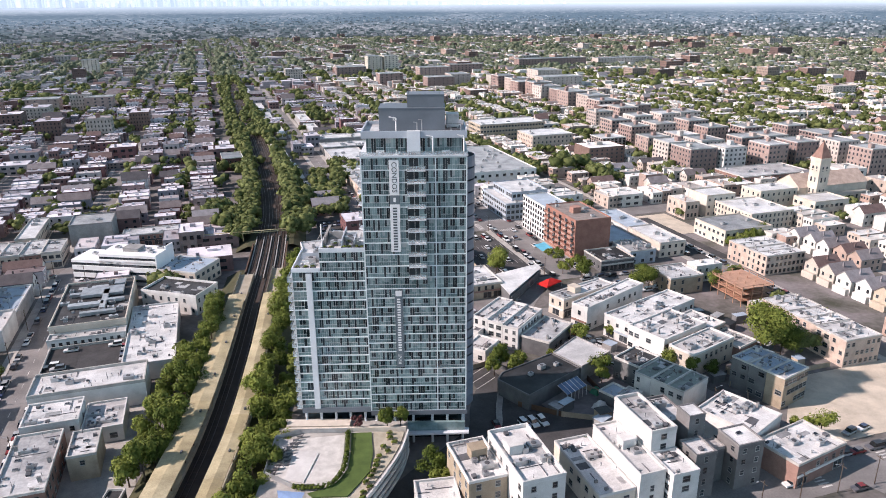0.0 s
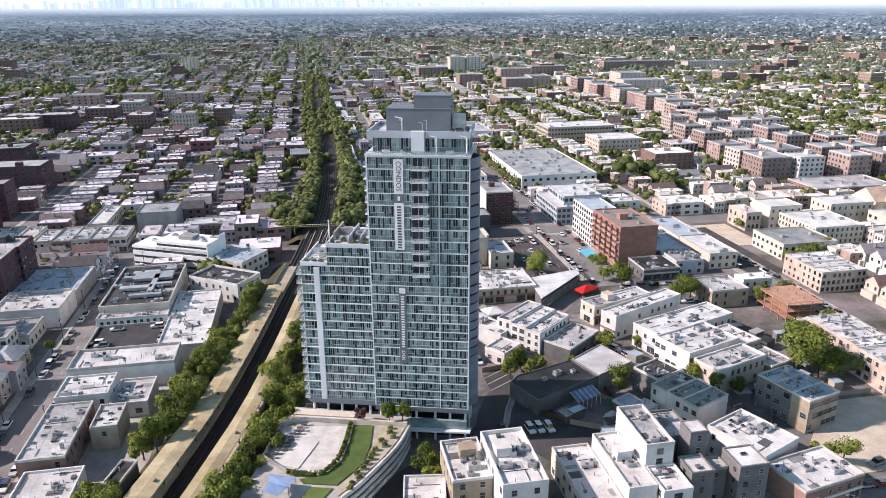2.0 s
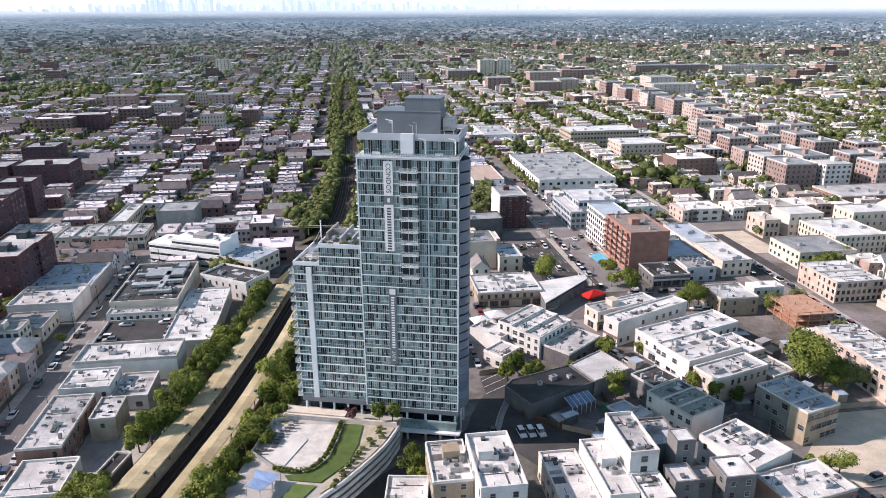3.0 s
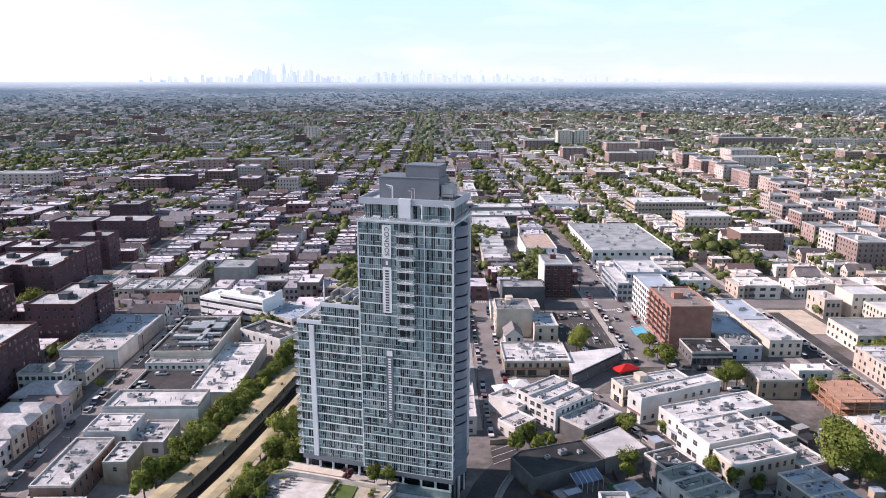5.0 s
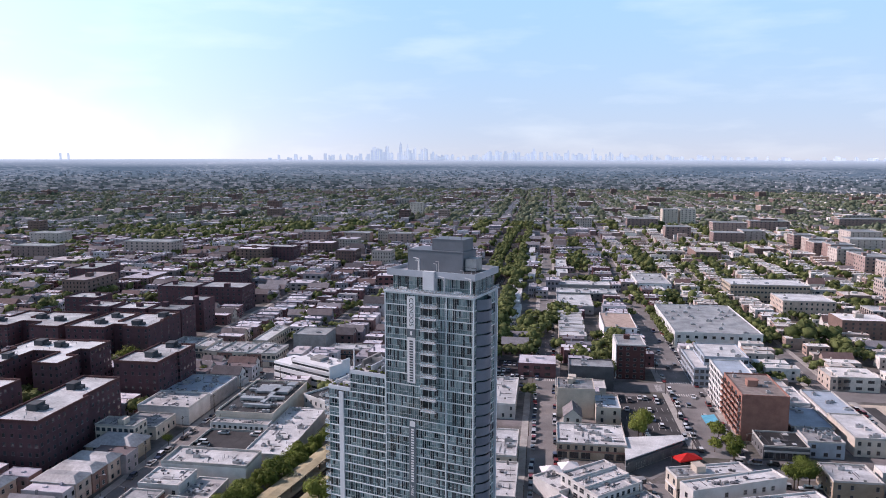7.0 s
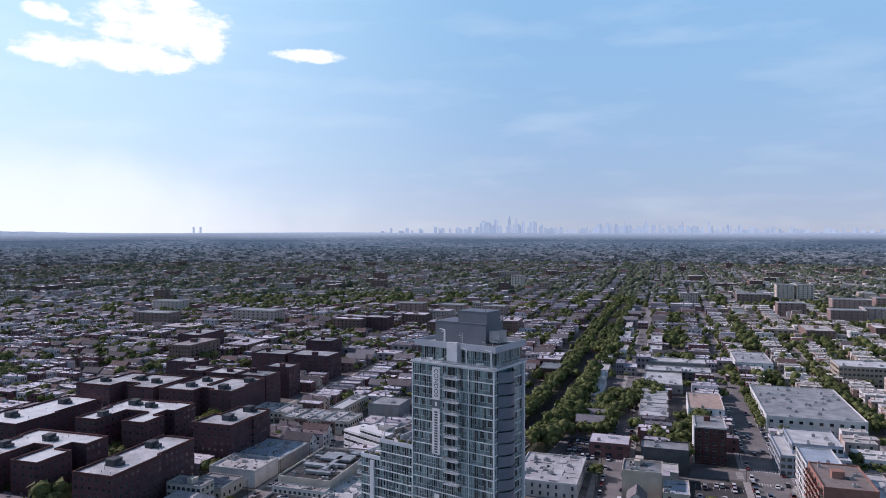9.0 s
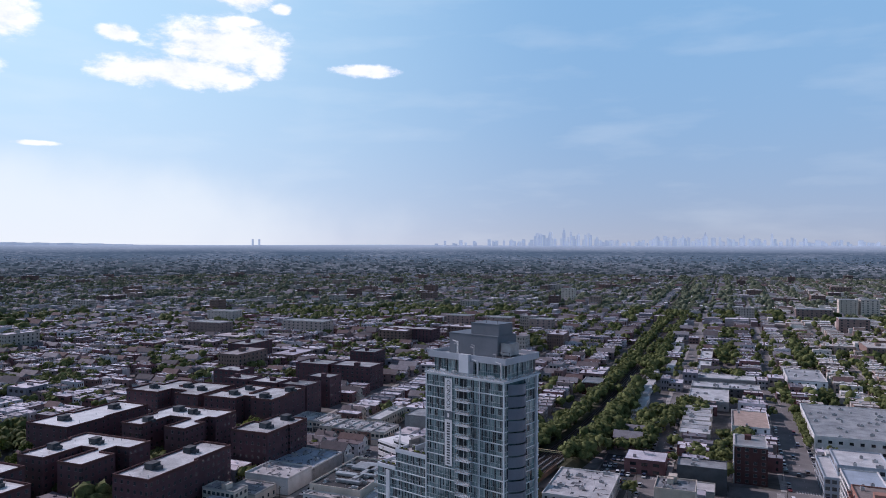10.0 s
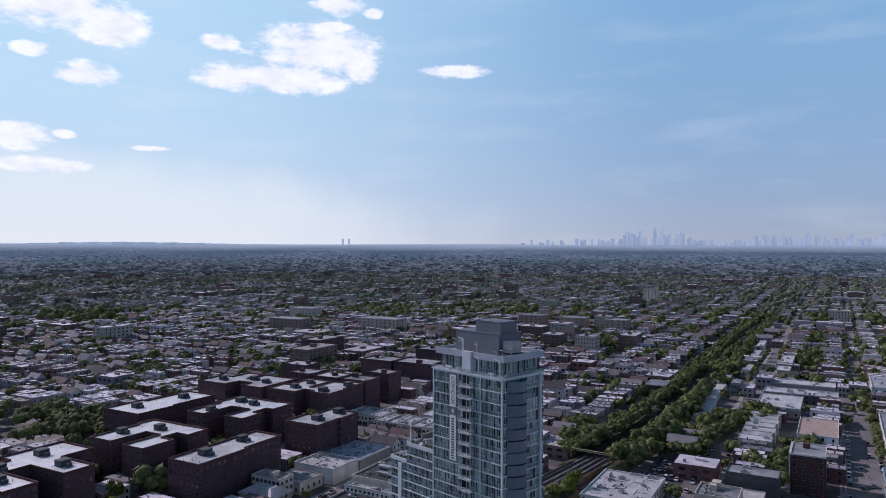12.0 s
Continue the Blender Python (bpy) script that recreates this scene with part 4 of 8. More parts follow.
    for x, y, z, hh in ((3.2, 170.9, 80.6, 4.3), (10.6, 170.9, 80.6, 4.4), (-5.6, 174.0, 85.2, 3.7)):
        s = Shape()
        s.tube((x, y, z), (x, y, z + hh), 0.16, 0.16, 8), s.tube((x, y, z + hh), (x - 1.7, y - 0.1, z + hh + 0.35), 0.15, 0.13, 8), s.tube((x, y, z + hh - 0.9), (x - 0.8, y, z + hh + 0.1), 0.08, 0.08, 6)
        part("window_cleaning_davit", s.mesh("davit", "banner_white"), t, label="white bent davit arm")
    s = Shape()
    s.box(6.6, 9.6, 176.5, 180.5, 86.3, 89.4)
    for x in (6.8, 9.2):
        for y in (176.8, 180.1):
            s.box(x, x + 0.2, y, y + 0.2, 85.2, 86.35)
    part("cooling_unit", s.mesh("cooling_unit", "metal"), t)
    s = Shape()
    s.box(6.2, 10.2, 175.2, 182.0, 85.3, 86.0), s.box(6.2, 6.3, 175.2, 175.3, 86, 87.3), s.box(10.1, 10.2, 175.2, 175.3, 86, 87.3), s.box(6.2, 10.2, 175.2, 175.25, 87.2, 87.3)
    part("unit_frame", s.mesh("unit_frame", "dark_metal"), t)
    # banners
    b = part("banner", None, t, (-6.3, TY0 - 0.22, 67.8), label="long white sale banner")
    s = Shape()
    s.box(-1.2, 1.2, -0.03, 0.03, 2.9, 11.7)
    part("cloth", s.mesh("cloth", "banner_white"), b)
    s = Shape()
    s.box(-1.2, 1.2, -0.03, 0.03, -11.7, 0.6)
    part("cloth", s.mesh("cloth", "banner_white"), b)
    s = Shape()
    s.box(-1.2, 1.2, -0.03, 0.03, 0.62, 2.88)
    emblem = part("emblem", s.mesh("emblem", "banner_dark"), b, label="slate-gray square emblem")
    s = Shape()
    s.box(-0.3, 0.3, -0.07, -0.035, 1.2, 2.3)
    part("mark", s.mesh("mark", "banner_white"), emblem)
    letters(b, "CONDOS", (0.0, -0.06, 7.4), 1.75, True, "ink")
    s = Shape()
    s.box(-0.5, 0.5, -0.07, -0.04, -0.42, 0)
    bar = s.mesh("letter_bar", "ink")
    for k in range(16):
        part("letter_bar", bar, b, (0, 0, -0.2 - k * 0.71))
    b = part("banner", None, t, (-6.0, TY0 - 0.22, 35.2), label="long slate-gray rental banner")
    s = Shape()
    s.box(-1.0, 1.0, -0.03, 0.03, -11.4, 10.6)
    part("cloth", s.mesh("cloth", "banner_dark"), b)
    letters(b, "RENT", (0.0, -0.06, -9.0), 1.2, False, "banner_white")
    s = Shape()
    s.box(-0.42, 0.42, -0.07, -0.04, 0, 0.42)
    bar = s.mesh("letter_bar", "banner_white")
    for k in range(21):
        part("letter_bar", bar, b, (0, 0, -6.6 + k * 0.72))
    s = Shape()
    s.box(-0.8, 0.8, -0.07, -0.04, 8.9, 10.4)
    part("mark", s.mesh("mark", "banner_white"), b)
    # base: fascia, columns, dark lobby, entrance canopy
    s = Shape()
    s.box(TX0 - 0.1, TX1 + 0.3, TY0 - 0.3, TY1, 9.2, 10.5)
    part("base_fascia", s.mesh("base_fascia", "t_gray"), t)
    s = Shape()
    s.box(TX0, TX1 - 0.6, TY0 + 3.0, TY1, 0, 9.2)
    part("lobby_wall", s.mesh("lobby_wall", "t_glass_dark"), t)
    for x in (-13.0, -8.0, -3.0, 2.2, 6.3, 10.5):
        s = Shape()
        s.tube((x, TY0 + 0.6, 0), (x, TY0 + 0.6, 9.3), 0.35, 0.35, 10)
        part("column", s.mesh("column", "t_white"), t)
    for y in (178, 184):
        s = Shape()
        s.tube((TX1 - 0.2, y, 0), (TX1 - 0.2, y, 9.3), 0.35, 0.35, 10)
        part("column", s.mesh("column", "t_white"), t)
    s = Shape()
    s.prism([(-4.5, 171.5), (-4.5, 168.6), (12.0, 169.0), (12.3, 171.5)], 4.0, 4.5)
    part("entrance_canopy", s.mesh("entrance_canopy", "t_white"), t, label="white entrance canopy")
    s = Shape()
    s.box(-4.5, 11.0, 170.2, 171.2, 4.5, 7.0)
    part("mezzanine_glass", s.mesh("mezzanine_glass", "t_glass"), t)
    # ---- lower wing beside it ----
    wg = thing("apartment_wing", "stepped lower glass apartment wing beside the tower", "apartment block")
    s = Shape()
    s.box(-25.4, TX0 - 0.3, TY0 + 0.5, TY1, 11.6, 56.2), s.box(-32.4, -25.4, TY0 + 0.5, TY1, 11.6, 50.2)
    part("core", s.mesh("core", "t_glass_dark"), wg)
    pitch = (56.3 - 11.7) / 17
    n2, w2 = 5, (25.7 - 14.3) / 5
    for i in range(17):
        top = 56.3 - pitch * i
        left = -25.7 if i < 2 else -32.8
        slab(wg, left - 0.05, TX0 - 0.1, TY0 - 0.02, TY1, top, 0.24)
        bot = top - pitch
        h = pitch - 0.24
        for k in range(n2):
            put_bay(wg, -25.7 + w2 * (k + 0.5), TY0 + 0.2, bot, w2, h, 0, rng.randrange(12))
        if i >= 2:
            put_bay(wg, -31.1, TY0 + 0.2, bot, 3.4, h, 0, rng.randrange(12))
            put_bay(wg, -26.8, TY0 + 0.2, bot, 2.2, h, 0, rng.randrange(12))
            bal = part("balcony", None, wg, (-33.0, TY0 + 1.5, bot))
            s = Shape()
            s.box(-1.2, 0.2, -1.6, 6.0, -0.2, 0.05)
            part("slab", s.mesh("slab", "t_spandrel"), bal)
            s = Shape()
            s.box(-1.2, -1.14, -1.6, 6.0, 0.05, 1.05), s.box(-1.14, 0.1, -1.6, -1.54, 0.05, 1.05)
            part("railing", s.mesh("railing", "clear"), bal)
    s = Shape()
    s.box(-29.4, -27.9, TY0 - 0.15, TY0 + 0.5, 11.5, 50.4)
    part("pier", s.mesh("pier", "t_white"), wg, label="white vertical pier")
    for x0, x1, z in ((-25.7, TX0 - 0.2, 56.3), (-32.9, -25.8, 56.3 - pitch * 2)):
        s = Shape()
        s.box(x0, x1, TY0 - 0.05, TY0 + 0.25, z, z + 0.9), s.box(x0, x0 + 0.3, TY0 + 0.25, TY1, z, z + 0.9)
        part("parapet", s.mesh("parapet", "t_white"), wg)
        s = Shape()
        s.box(x0 + 0.3, x1 - 0.02, TY0 + 0.25, TY1, z - 0.02, z + 0.15)
        part("roof", s.mesh("roof", "white_roof"), wg)
    s = Shape()
    s.box(-32.9, TX0 - 0.12, TY0 - 0.1, TY1, 10.2, 11.65)
    part("base_fascia", s.mesh("base_fascia", "t_gray"), wg)
    s = Shape()
    s.box(-32, TX0 - 0.05, TY0 + 3.2, TY1, 0, 10.3)
    part("base_wall", s.mesh("base_wall", "t_glass_dark"), wg)
    for x in (-32, -28, -24, -20, -16):
        s = Shape()
        s.tube((x, TY0 + 0.7, 0), (x, TY0 + 0.7, 10.3), 0.35, 0.35, 10)
        part("column", s.mesh("column", "t_white"), wg)
    for x, y, z, a, b, c in ((-22, 176, 56.4, 2.4, 1.6, 1.2), (-18.5, 179, 56.4, 3, 2, 1.4), (-22.5, 182, 56.4, 2, 3, 1.6), (-17.5, 174, 56.4, 1.6, 1.0, 0.8), (-29, 178, 51.1, 2.6, 1.8, 1.2), (-30.5, 174, 51.1, 1.6, 0.9, 0.8), (-28, 183, 51.1, 2, 2, 1.5)):
        roof_unit(x, y, z, a, b, c, 0)
    for x0, x1, y0, y1, z, hh, mt in ((-25.0, -24.4, 176, 186, 56.4, 2.2, "gray_wall"), (-20.4, -20.1, 173.5, 186, 56.4, 1.9, "t_rim"), (-24.2, -20.6, 180.0, 180.3, 56.4, 2.3, "gray_wall"), (-17.2, -16.9, 173.5, 181, 56.4, 1.9, "t_rim"), (-31.4, -26.4, 179.4, 179.7, 51.2, 1.9, "t_rim")):
        s = Shape()
        s.box(x0, x1, y0, y1, z, z + hh)
        part("terrace_screen", s.mesh("terrace_screen", mt), wg)
    for k, (x, y, z) in enumerate(((-24.4, 172.2, 56.45), (-22.6, 172.1, 56.45), (-19.4, 172.2, 56.45), (-18.2, 172.2, 56.45), (-16.0, 172.2, 56.45), (-15.0, 172.2, 56.45), (-31.6, 172.2, 51.2), (-29.4, 172.2, 51.2), (-27.6, 172.4, 51.2), (-22, 175, 56.45), (-18.6, 176, 56.45))):
        c = thing("planter_box", "dark planter box with low green plants on the wing terrace", "planter", (x, y, z), 0.0, "wing planters")
        s = Shape()
        s.box(-0.7, 0.7, -0.35, 0.35, 0, 0.7), s.box(-0.76, 0.76, -0.41, 0.41, 0.6, 0.72)
        part("box", s.mesh("box", "dark_metal"), c)
        s = Shape()
        leaf_ball(s, random.Random(70 + k), (0, 0, 0.85), (0.6, 0.3, 0.3), 34, 0.16)
        part("planting", s.mesh("planting", "leaf"), c)
    for x, y, z, rz in ((-21.6, 177.4, 56.45, 0.2), (-16.4, 178, 56.45, 1.4), (-18.9, 182, 56.45, 0.1), (-30.2, 176.0, 51.2, 0.4), (-28.0, 174.6, 51.2, 1.2), (-9.5, 172.1, 80.6, 0.1), (-5.2, 172.2, 80.6, 1.5), (6.4, 172.0, 80.6, 0.2)):
        c = thing("terrace_sofa", "low white garden sofa on a roof terrace", "sofa", (x, y, z), rz, "terrace sofas")
        s = Shape()
        s.box(-1.0, 1.0, -0.4, 0.4, 0, 0.42)
        part("seat", s.mesh("seat", "banner_white"), c)
        s = Shape()
        s.box(-1.0, 1.0, 0.28, 0.45, 0.42, 0.85)
        part("backrest", s.mesh("backrest", "banner_white"), c)
    m = thing("flag_mast", "thin pale mast on the wing roof", "mast", (-24.9, 172.0, 56.4))
    s = Shape()
    s.tube((0, 0, 0), (0, 0, 6.8), 0.2, 0.16, 8)
    part("pole", s.mesh("pole", "banner_white"), m)
    s = Shape()
    s.tube((0, 0, 4.6), (-2.6, 1.8, 0.2), 0.07, 0.07, 6)
    part("stay", s.mesh("stay", "metal"), m)


def letters(parent, text, at, size, down, mat):
    cu = bpy.data.curves.new("lettering", "FONT")
    cu.body, cu.size, cu.align_x, cu.align_y, cu.extrude = text, size, "CENTER", "CENTER", 0.01
    cu.materials.append(M[mat])
    ob = new("lettering", cu)
    ob.parent = parent
    ob.location = at
    ob.rotation_euler = Euler((radians(90), radians(90 if down else -90), 0), "XYZ")


UNITS = {}


def roof_unit(x, y, z, a, b, c, rz):
    """A rooftop air unit: cabinet on feet with a fan ring and side grille."""
    key = (round(a, 1), round(b, 1), round(c, 1))
    if key not in UNITS:
        s = Shape()
        s.box(-a / 2, a / 2, -b / 2, b / 2, 0, c), s.box(-a / 2 - 0.04, a / 2 + 0.04, -b / 2 - 0.04, b / 2 + 0.04, c, c + 0.06)
        body = s.mesh("cabinet", "metal")
        s = Shape()
        s.tube((0, 0, c + 0.05), (0, 0, c + 0.22), min(a, b) * 0.36, min(a, b) * 0.34, 12)
        fan = s.mesh("fan", "dark_metal")
        UNITS[key] = (body, fan)
    u = thing("rooftop_air_unit", "gray metal air unit on a flat roof", "air unit", (x, y, z), rz, group="rooftop air units")
    for nm, me in zip(("cabinet", "fan"), UNITS[key]):
        part(nm, me, u)
    return u

# ---- building kinds ----
WIN = {}


def window_mesh(w, h, kind=0):
    key = (w, h, kind)
    if key not in WIN:
        s = Shape()
        s.quad([(-w / 2, -0.015, 0), (w / 2, -0.015, 0), (w / 2, -0.015, h), (-w / 2, -0.015, h)], 0)
        f = 0.07
        if kind == 9:          # far off: surround, pane, sill
            s = Shape()
            s.quad([(-w / 2 - f, -0.02, -f), (w / 2 + f, -0.02, -f), (w / 2 + f, -0.02, h + f), (-w / 2 - f, -0.02, h + f)], 1)
            s.quad([(-w / 2, -0.04, 0), (w / 2, -0.04, 0), (w / 2, -0.04, h), (-w / 2, -0.04, h)], 0)
            s.box(-w / 2 - 0.12, w / 2 + 0.12, -0.14, 0, -f - 0.08, 0, 1)
            WIN[key] = s.mesh("window", "pane", "frame")
            return WIN[key]
        s.box(-w / 2 - f, -w / 2, -0.07, 0, -f, h + f, 1), s.box(w / 2, w / 2 + f, -0.07, 0, -f, h + f, 1)
        s.box(-w / 2, w / 2, -0.07, 0, h, h + f, 1), s.box(-w / 2 - 0.12, w / 2 + 0.12, -0.14, 0, -f - 0.08, 0, 1)
        if kind == 0:
            s.box(-w / 2, w / 2, -0.05, 0, h / 2 - 0.03, h / 2 + 0.03, 1)
        else:
            for k in range(1, max(2, round(w / 1.5))):
                x = -w / 2 + w * k / max(2, round(w / 1.5))
                s.box(x - 0.04, x + 0.04, -0.05, 0, 0, h, 1)
        WIN[key] = s.mesh("window", "pane", "frame")
    return WIN[key]


BITS = {}


def roof_bit(kind):
    if kind not in BITS:
        s = Shape()
        if kind == "vent":
            s.tube((0, 0, 0), (0, 0, 0.8), 0.12, 0.12, 7), s.tube((0, 0, 0.75), (0, 0, 0.95), 0.24, 0.16, 7)
            BITS[kind] = s.mesh("roof_vent", "metal")
        elif kind == "skylight":
            s.box(-0.7, 0.7, -0.5, 0.5, 0, 0.3), s.quad([(-0.62, -0.42, 0.32), (0.62, -0.42, 0.32), (0.62, 0.42, 0.38), (-0.62, 0.42, 0.38)], 1)
            BITS[kind] = s.mesh("skylight", "metal", "pane")
        elif kind == "chimney":
            s.box(-0.4, 0.4, -0.3, 0.3, 0, 1.5), s.box(-0.48, 0.48, -0.38, 0.38, 1.35, 1.5)
            BITS[kind] = s.mesh("chimney", "gray_wall")
        else:
            s.box(-0.5, 0.5, -0.6, 0.6, 0, 0.55), s.box(-0.56, 0.56, -0.66, 0.66, 0.5, 0.62)
            BITS[kind] = s.mesh("roof_hatch", "dark_metal")
    return BITS[kind]


def ring(s, loop, out, inn, z0, z1):
    """A kerb of even thickness along a closed line of points, walked with the inside on the left."""
    n, i = len(loop), len(s.v)
    for k in range(n):
        p, a, b = Vector(loop[k]), Vector(loop[k - 1]), Vector(loop[(k + 1) % n])
        u, v = (p - a).normalized(), (b - p).normalized()
        m = (Vector((u.y, -u.x)) + Vector((v.y, -v.x))) / (1 + u.dot(v))
        o, q = p + m * out, p - m * inn
        s.v += [(o.x, o.y, z0), (o.x, o.y, z1), (q.x, q.y, z1), (q.x, q.y, z0)]
    for k in range(n):
        a, b = i + 4 * k, i + 4 * ((k + 1) % n)
        for c in range(4):
            s.f.append((a + c, b + c, b + (c + 1) % 4, a + (c + 1) % 4)), s.s.append(0)


def building(cx, cy, w, d, a, h, wall="white_wall", roof="white_roof", floors=2, sides="SEW", label="", category="building", name="building", bays=3.2,
             shop="", units=0, bulk=0, win=(1.2, 1.5), band=False, rim=0.7, group="", parapet="coping"):
    """A flat-roofed block: w along its own x, d along its own y, turned by a (degrees)."""
    ar = radians(a)
    b = thing(name, label, category, (cx, cy, 0), ar, group)
    take(cx, cy, w, d, ar)
    s = Shape()
    s.box(-w / 2, w / 2, -d / 2, d / 2, 0, h)
    part("wall", s.mesh("wall", wall), b)
    s = Shape()
    t = 0.3
    ring(s, [(-w / 2, -d / 2), (w / 2, -d / 2), (w / 2, d / 2), (-w / 2, d / 2)], 0.06, t, h - 0.02, h + rim)
    part("parapet", s.mesh("parapet", parapet), b)
    s = Shape()
    line = [(-w / 2 + t, h + 0.12)]       # roofing sheets with standing seams, in one skin
    for k in range(int((w - 2 * t) / 6.0)):
        x = -w / 2 + t + 6.0 * (k + 0.6)
        if x < w / 2 - t - 0.3:
            line += [(x - 0.07, h + 0.12), (x - 0.05, h + 0.15), (x + 0.05, h + 0.15), (x + 0.07, h + 0.12)]
    line.append((w / 2 - t, h + 0.12))
    for x, z in line:
        s.v += [(x, -d / 2 + t, z), (x, d / 2 - t, z)]
    for k in range(len(line) - 1):
        s.f.append((2 * k, 2 * k + 2, 2 * k + 3, 2 * k + 1)), s.s.append(0)
    lid = part("roof", s.mesh("roof", roof), b)
    fh = h / floors
    if win == (1.2, 1.5):
        win = rng.choice(((1.2, 1.5), (1.0, 1.6), (1.5, 1.4), (1.1, 1.3), (1.9, 1.5)))
    close = cy < 255 and cx > -150 and not name == "apartment_block"      # windows large enough to tell apart
    lump = Shape()
    for side in sides:
        run, off, rz = {"S": (w, d / 2, 0), "E": (d, w / 2, math.pi / 2), "W": (d, w / 2, -math.pi / 2), "N": (w, d / 2, math.pi)}[side]
        n = max(1, int((run - 1.2) / bays))
        for f in range(floors):
            z = fh * f + fh * 0.3
            if band:
                me = window_mesh(round(run - 1.0, 1), round(fh * 0.42, 1), 1)
                xs = [0]
            elif f == 0 and side in shop:
                me = window_mesh(round(min(3.4, run / 2), 1), 2.3, 1)
                n0 = max(1, int(run / 4.2))
                xs = [(k + 0.5) * run / n0 - run / 2 for k in range(n0)]
                z = 0.5
            else:
                me = window_mesh(*win, 0 if close else 9)
                xs = [(k + 0.5) * run / n - run / 2 for k in range(n)]
            for x in xs:
                if rng.random() < (0.22 if close else 0.06):
                    continue
                px, py = x, -off
                c, sn = math.cos(rz), math.sin(rz)
                at = (px * c - py * sn, px * sn + py * c, z)
                if close or band:
                    part("window", me, b, at, rz)
                else:
                    i = len(lump.v)
                    lump.v += [(v.co.x * c - v.co.y * sn + at[0], v.co.x * sn + v.co.y * c + at[1], v.co.z + at[2]) for v in me.vertices]
                    for q in me.polygons:
                        lump.f.append(tuple(i + k for k in q.vertices)), lump.s.append(q.material_index)
        if side in shop:
            s = Shape()
            s.box(-run / 2 + 0.2, run / 2 - 0.2, -0.22, 0, 3.05, 3.75)
            c, sn = math.cos(rz), math.sin(rz)
            part("sign_band", s.mesh("sign_band", rng.choice(("dark_metal", "white_wall", "red_brick", "blue_gray", "dark_gray"))), b, (off * sn, -off * c, 0), rz)
    if lump.v:
        tagged(part("glazing", lump.mesh("glazing", "pane", "frame_dull" if name == "apartment_block" else "frame"), b), kind="stuff")
    for k in range(bulk):
        s = Shape()
        bw, bd, bh = rng.uniform(2.4, 4), rng.uniform(2.6, 4.2), rng.uniform(2.2, 3)
        x, y = rng.uniform(-w / 2 + 3, w / 2 - 3) if w > 7 else 0, rng.uniform(-d / 2 + 3, d / 2 - 3) if d > 7 else 0
        s.box(x - bw / 2, x + bw / 2, y - bd / 2, y + bd / 2, h, h + bh), s.box(x - bw / 2 - 0.1, x + bw / 2 + 0.1, y - bd / 2 - 0.1, y + bd / 2 + 0.1, h + bh, h + bh + 0.15)
        part("stair_bulkhead", s.mesh("stair_bulkhead", wall), lid)
    if close and roof != "lot":
        for k in range(min(9, int(w * d / 28))):
            kind = rng.choice(("vent", "vent", "vent", "skylight", "skylight", "chimney", "hatch"))
            x, y = rng.uniform(-w / 2 + 0.9, w / 2 - 0.9), rng.uniform(-d / 2 + 0.9, d / 2 - 0.9)
            part({"vent": "roof_vent", "skylight": "skylight", "chimney": "chimney", "hatch": "roof_hatch"}[kind], roof_bit(kind), lid, (x, y, h + 0.1))
    if (close or (cy < 330 and cx < 240)) and roof != "lot" and w * d > 60:
        roof_clutter(lid, w, d, h)
    for k in range(units):
        x, y = rng.uniform(-w / 2 + 1.8, w / 2 - 1.8), rng.uniform(-d / 2 + 1.8, d / 2 - 1.8)
        c, sn = math.cos(ar), math.sin(ar)
        roof_unit(cx + x * c - y * sn, cy + x * sn + y * c, h + 0.12, rng.choice((1.4, 2.2, 3.0)), rng.choice((1.2, 1.8)), rng.choice((0.9, 1.3)), ar)
    return b


def roof_clutter(b, w, d, h):
    """Pipe runs, felt patches, low kerbs and odd boxes that lie about on a roof."""
    s = Shape()
    z = h + 0.1
    for k in range(int(6 + w * d / 22)):
        x, y = rng.uniform(-w / 2 + 0.8, w / 2 - 0.8), rng.uniform(-d / 2 + 0.8, d / 2 - 0.8)
        kind = rng.random()
        if kind < 0.3:
            a, c = rng.uniform(0.5, 2.2), rng.uniform(0.4, 1.4)
            x0, x1, y0, y1 = max(-w / 2 + 0.4, x - a), min(w / 2 - 0.4, x + a), max(-d / 2 + 0.4, y - c), min(d / 2 - 0.4, y + c)
            s.box(x0, x1, y0, y1, z, z + 0.058 + 0.006 * (k % 7), rng.choice((0, 1, 2, 2)))
        elif kind < 0.55:
            n = rng.uniform(1.0, 4.0)
            if rng.random() < 0.5:
                s.box(max(-w / 2 + 0.4, x - n), min(w / 2 - 0.4, x + n), y, y + 0.12, z + 0.1, z + 0.24, 1)
            else:
                s.box(x, x + 0.12, max(-d / 2 + 0.4, y - n), min(d / 2 - 0.4, y + n), z + 0.1, z + 0.24, 1)
        elif kind < 0.8:
            a = rng.uniform(0.2, 0.55)
            s.box(x - a, x + a, y - a * 0.7, y + a * 0.7, z, z + rng.uniform(0.3, 0.9), rng.choice((0, 1, 3)))
        else:
            s.tube((x, y, z), (x, y, z + rng.uniform(0.8, 1.8)), 0.06, 0.06, 5, 1)
    tagged(part("roof_clutter", s.mesh("roof_clutter", "gray_roof", "dark_metal", "silver_roof", "frame"), b), kind="stuff")


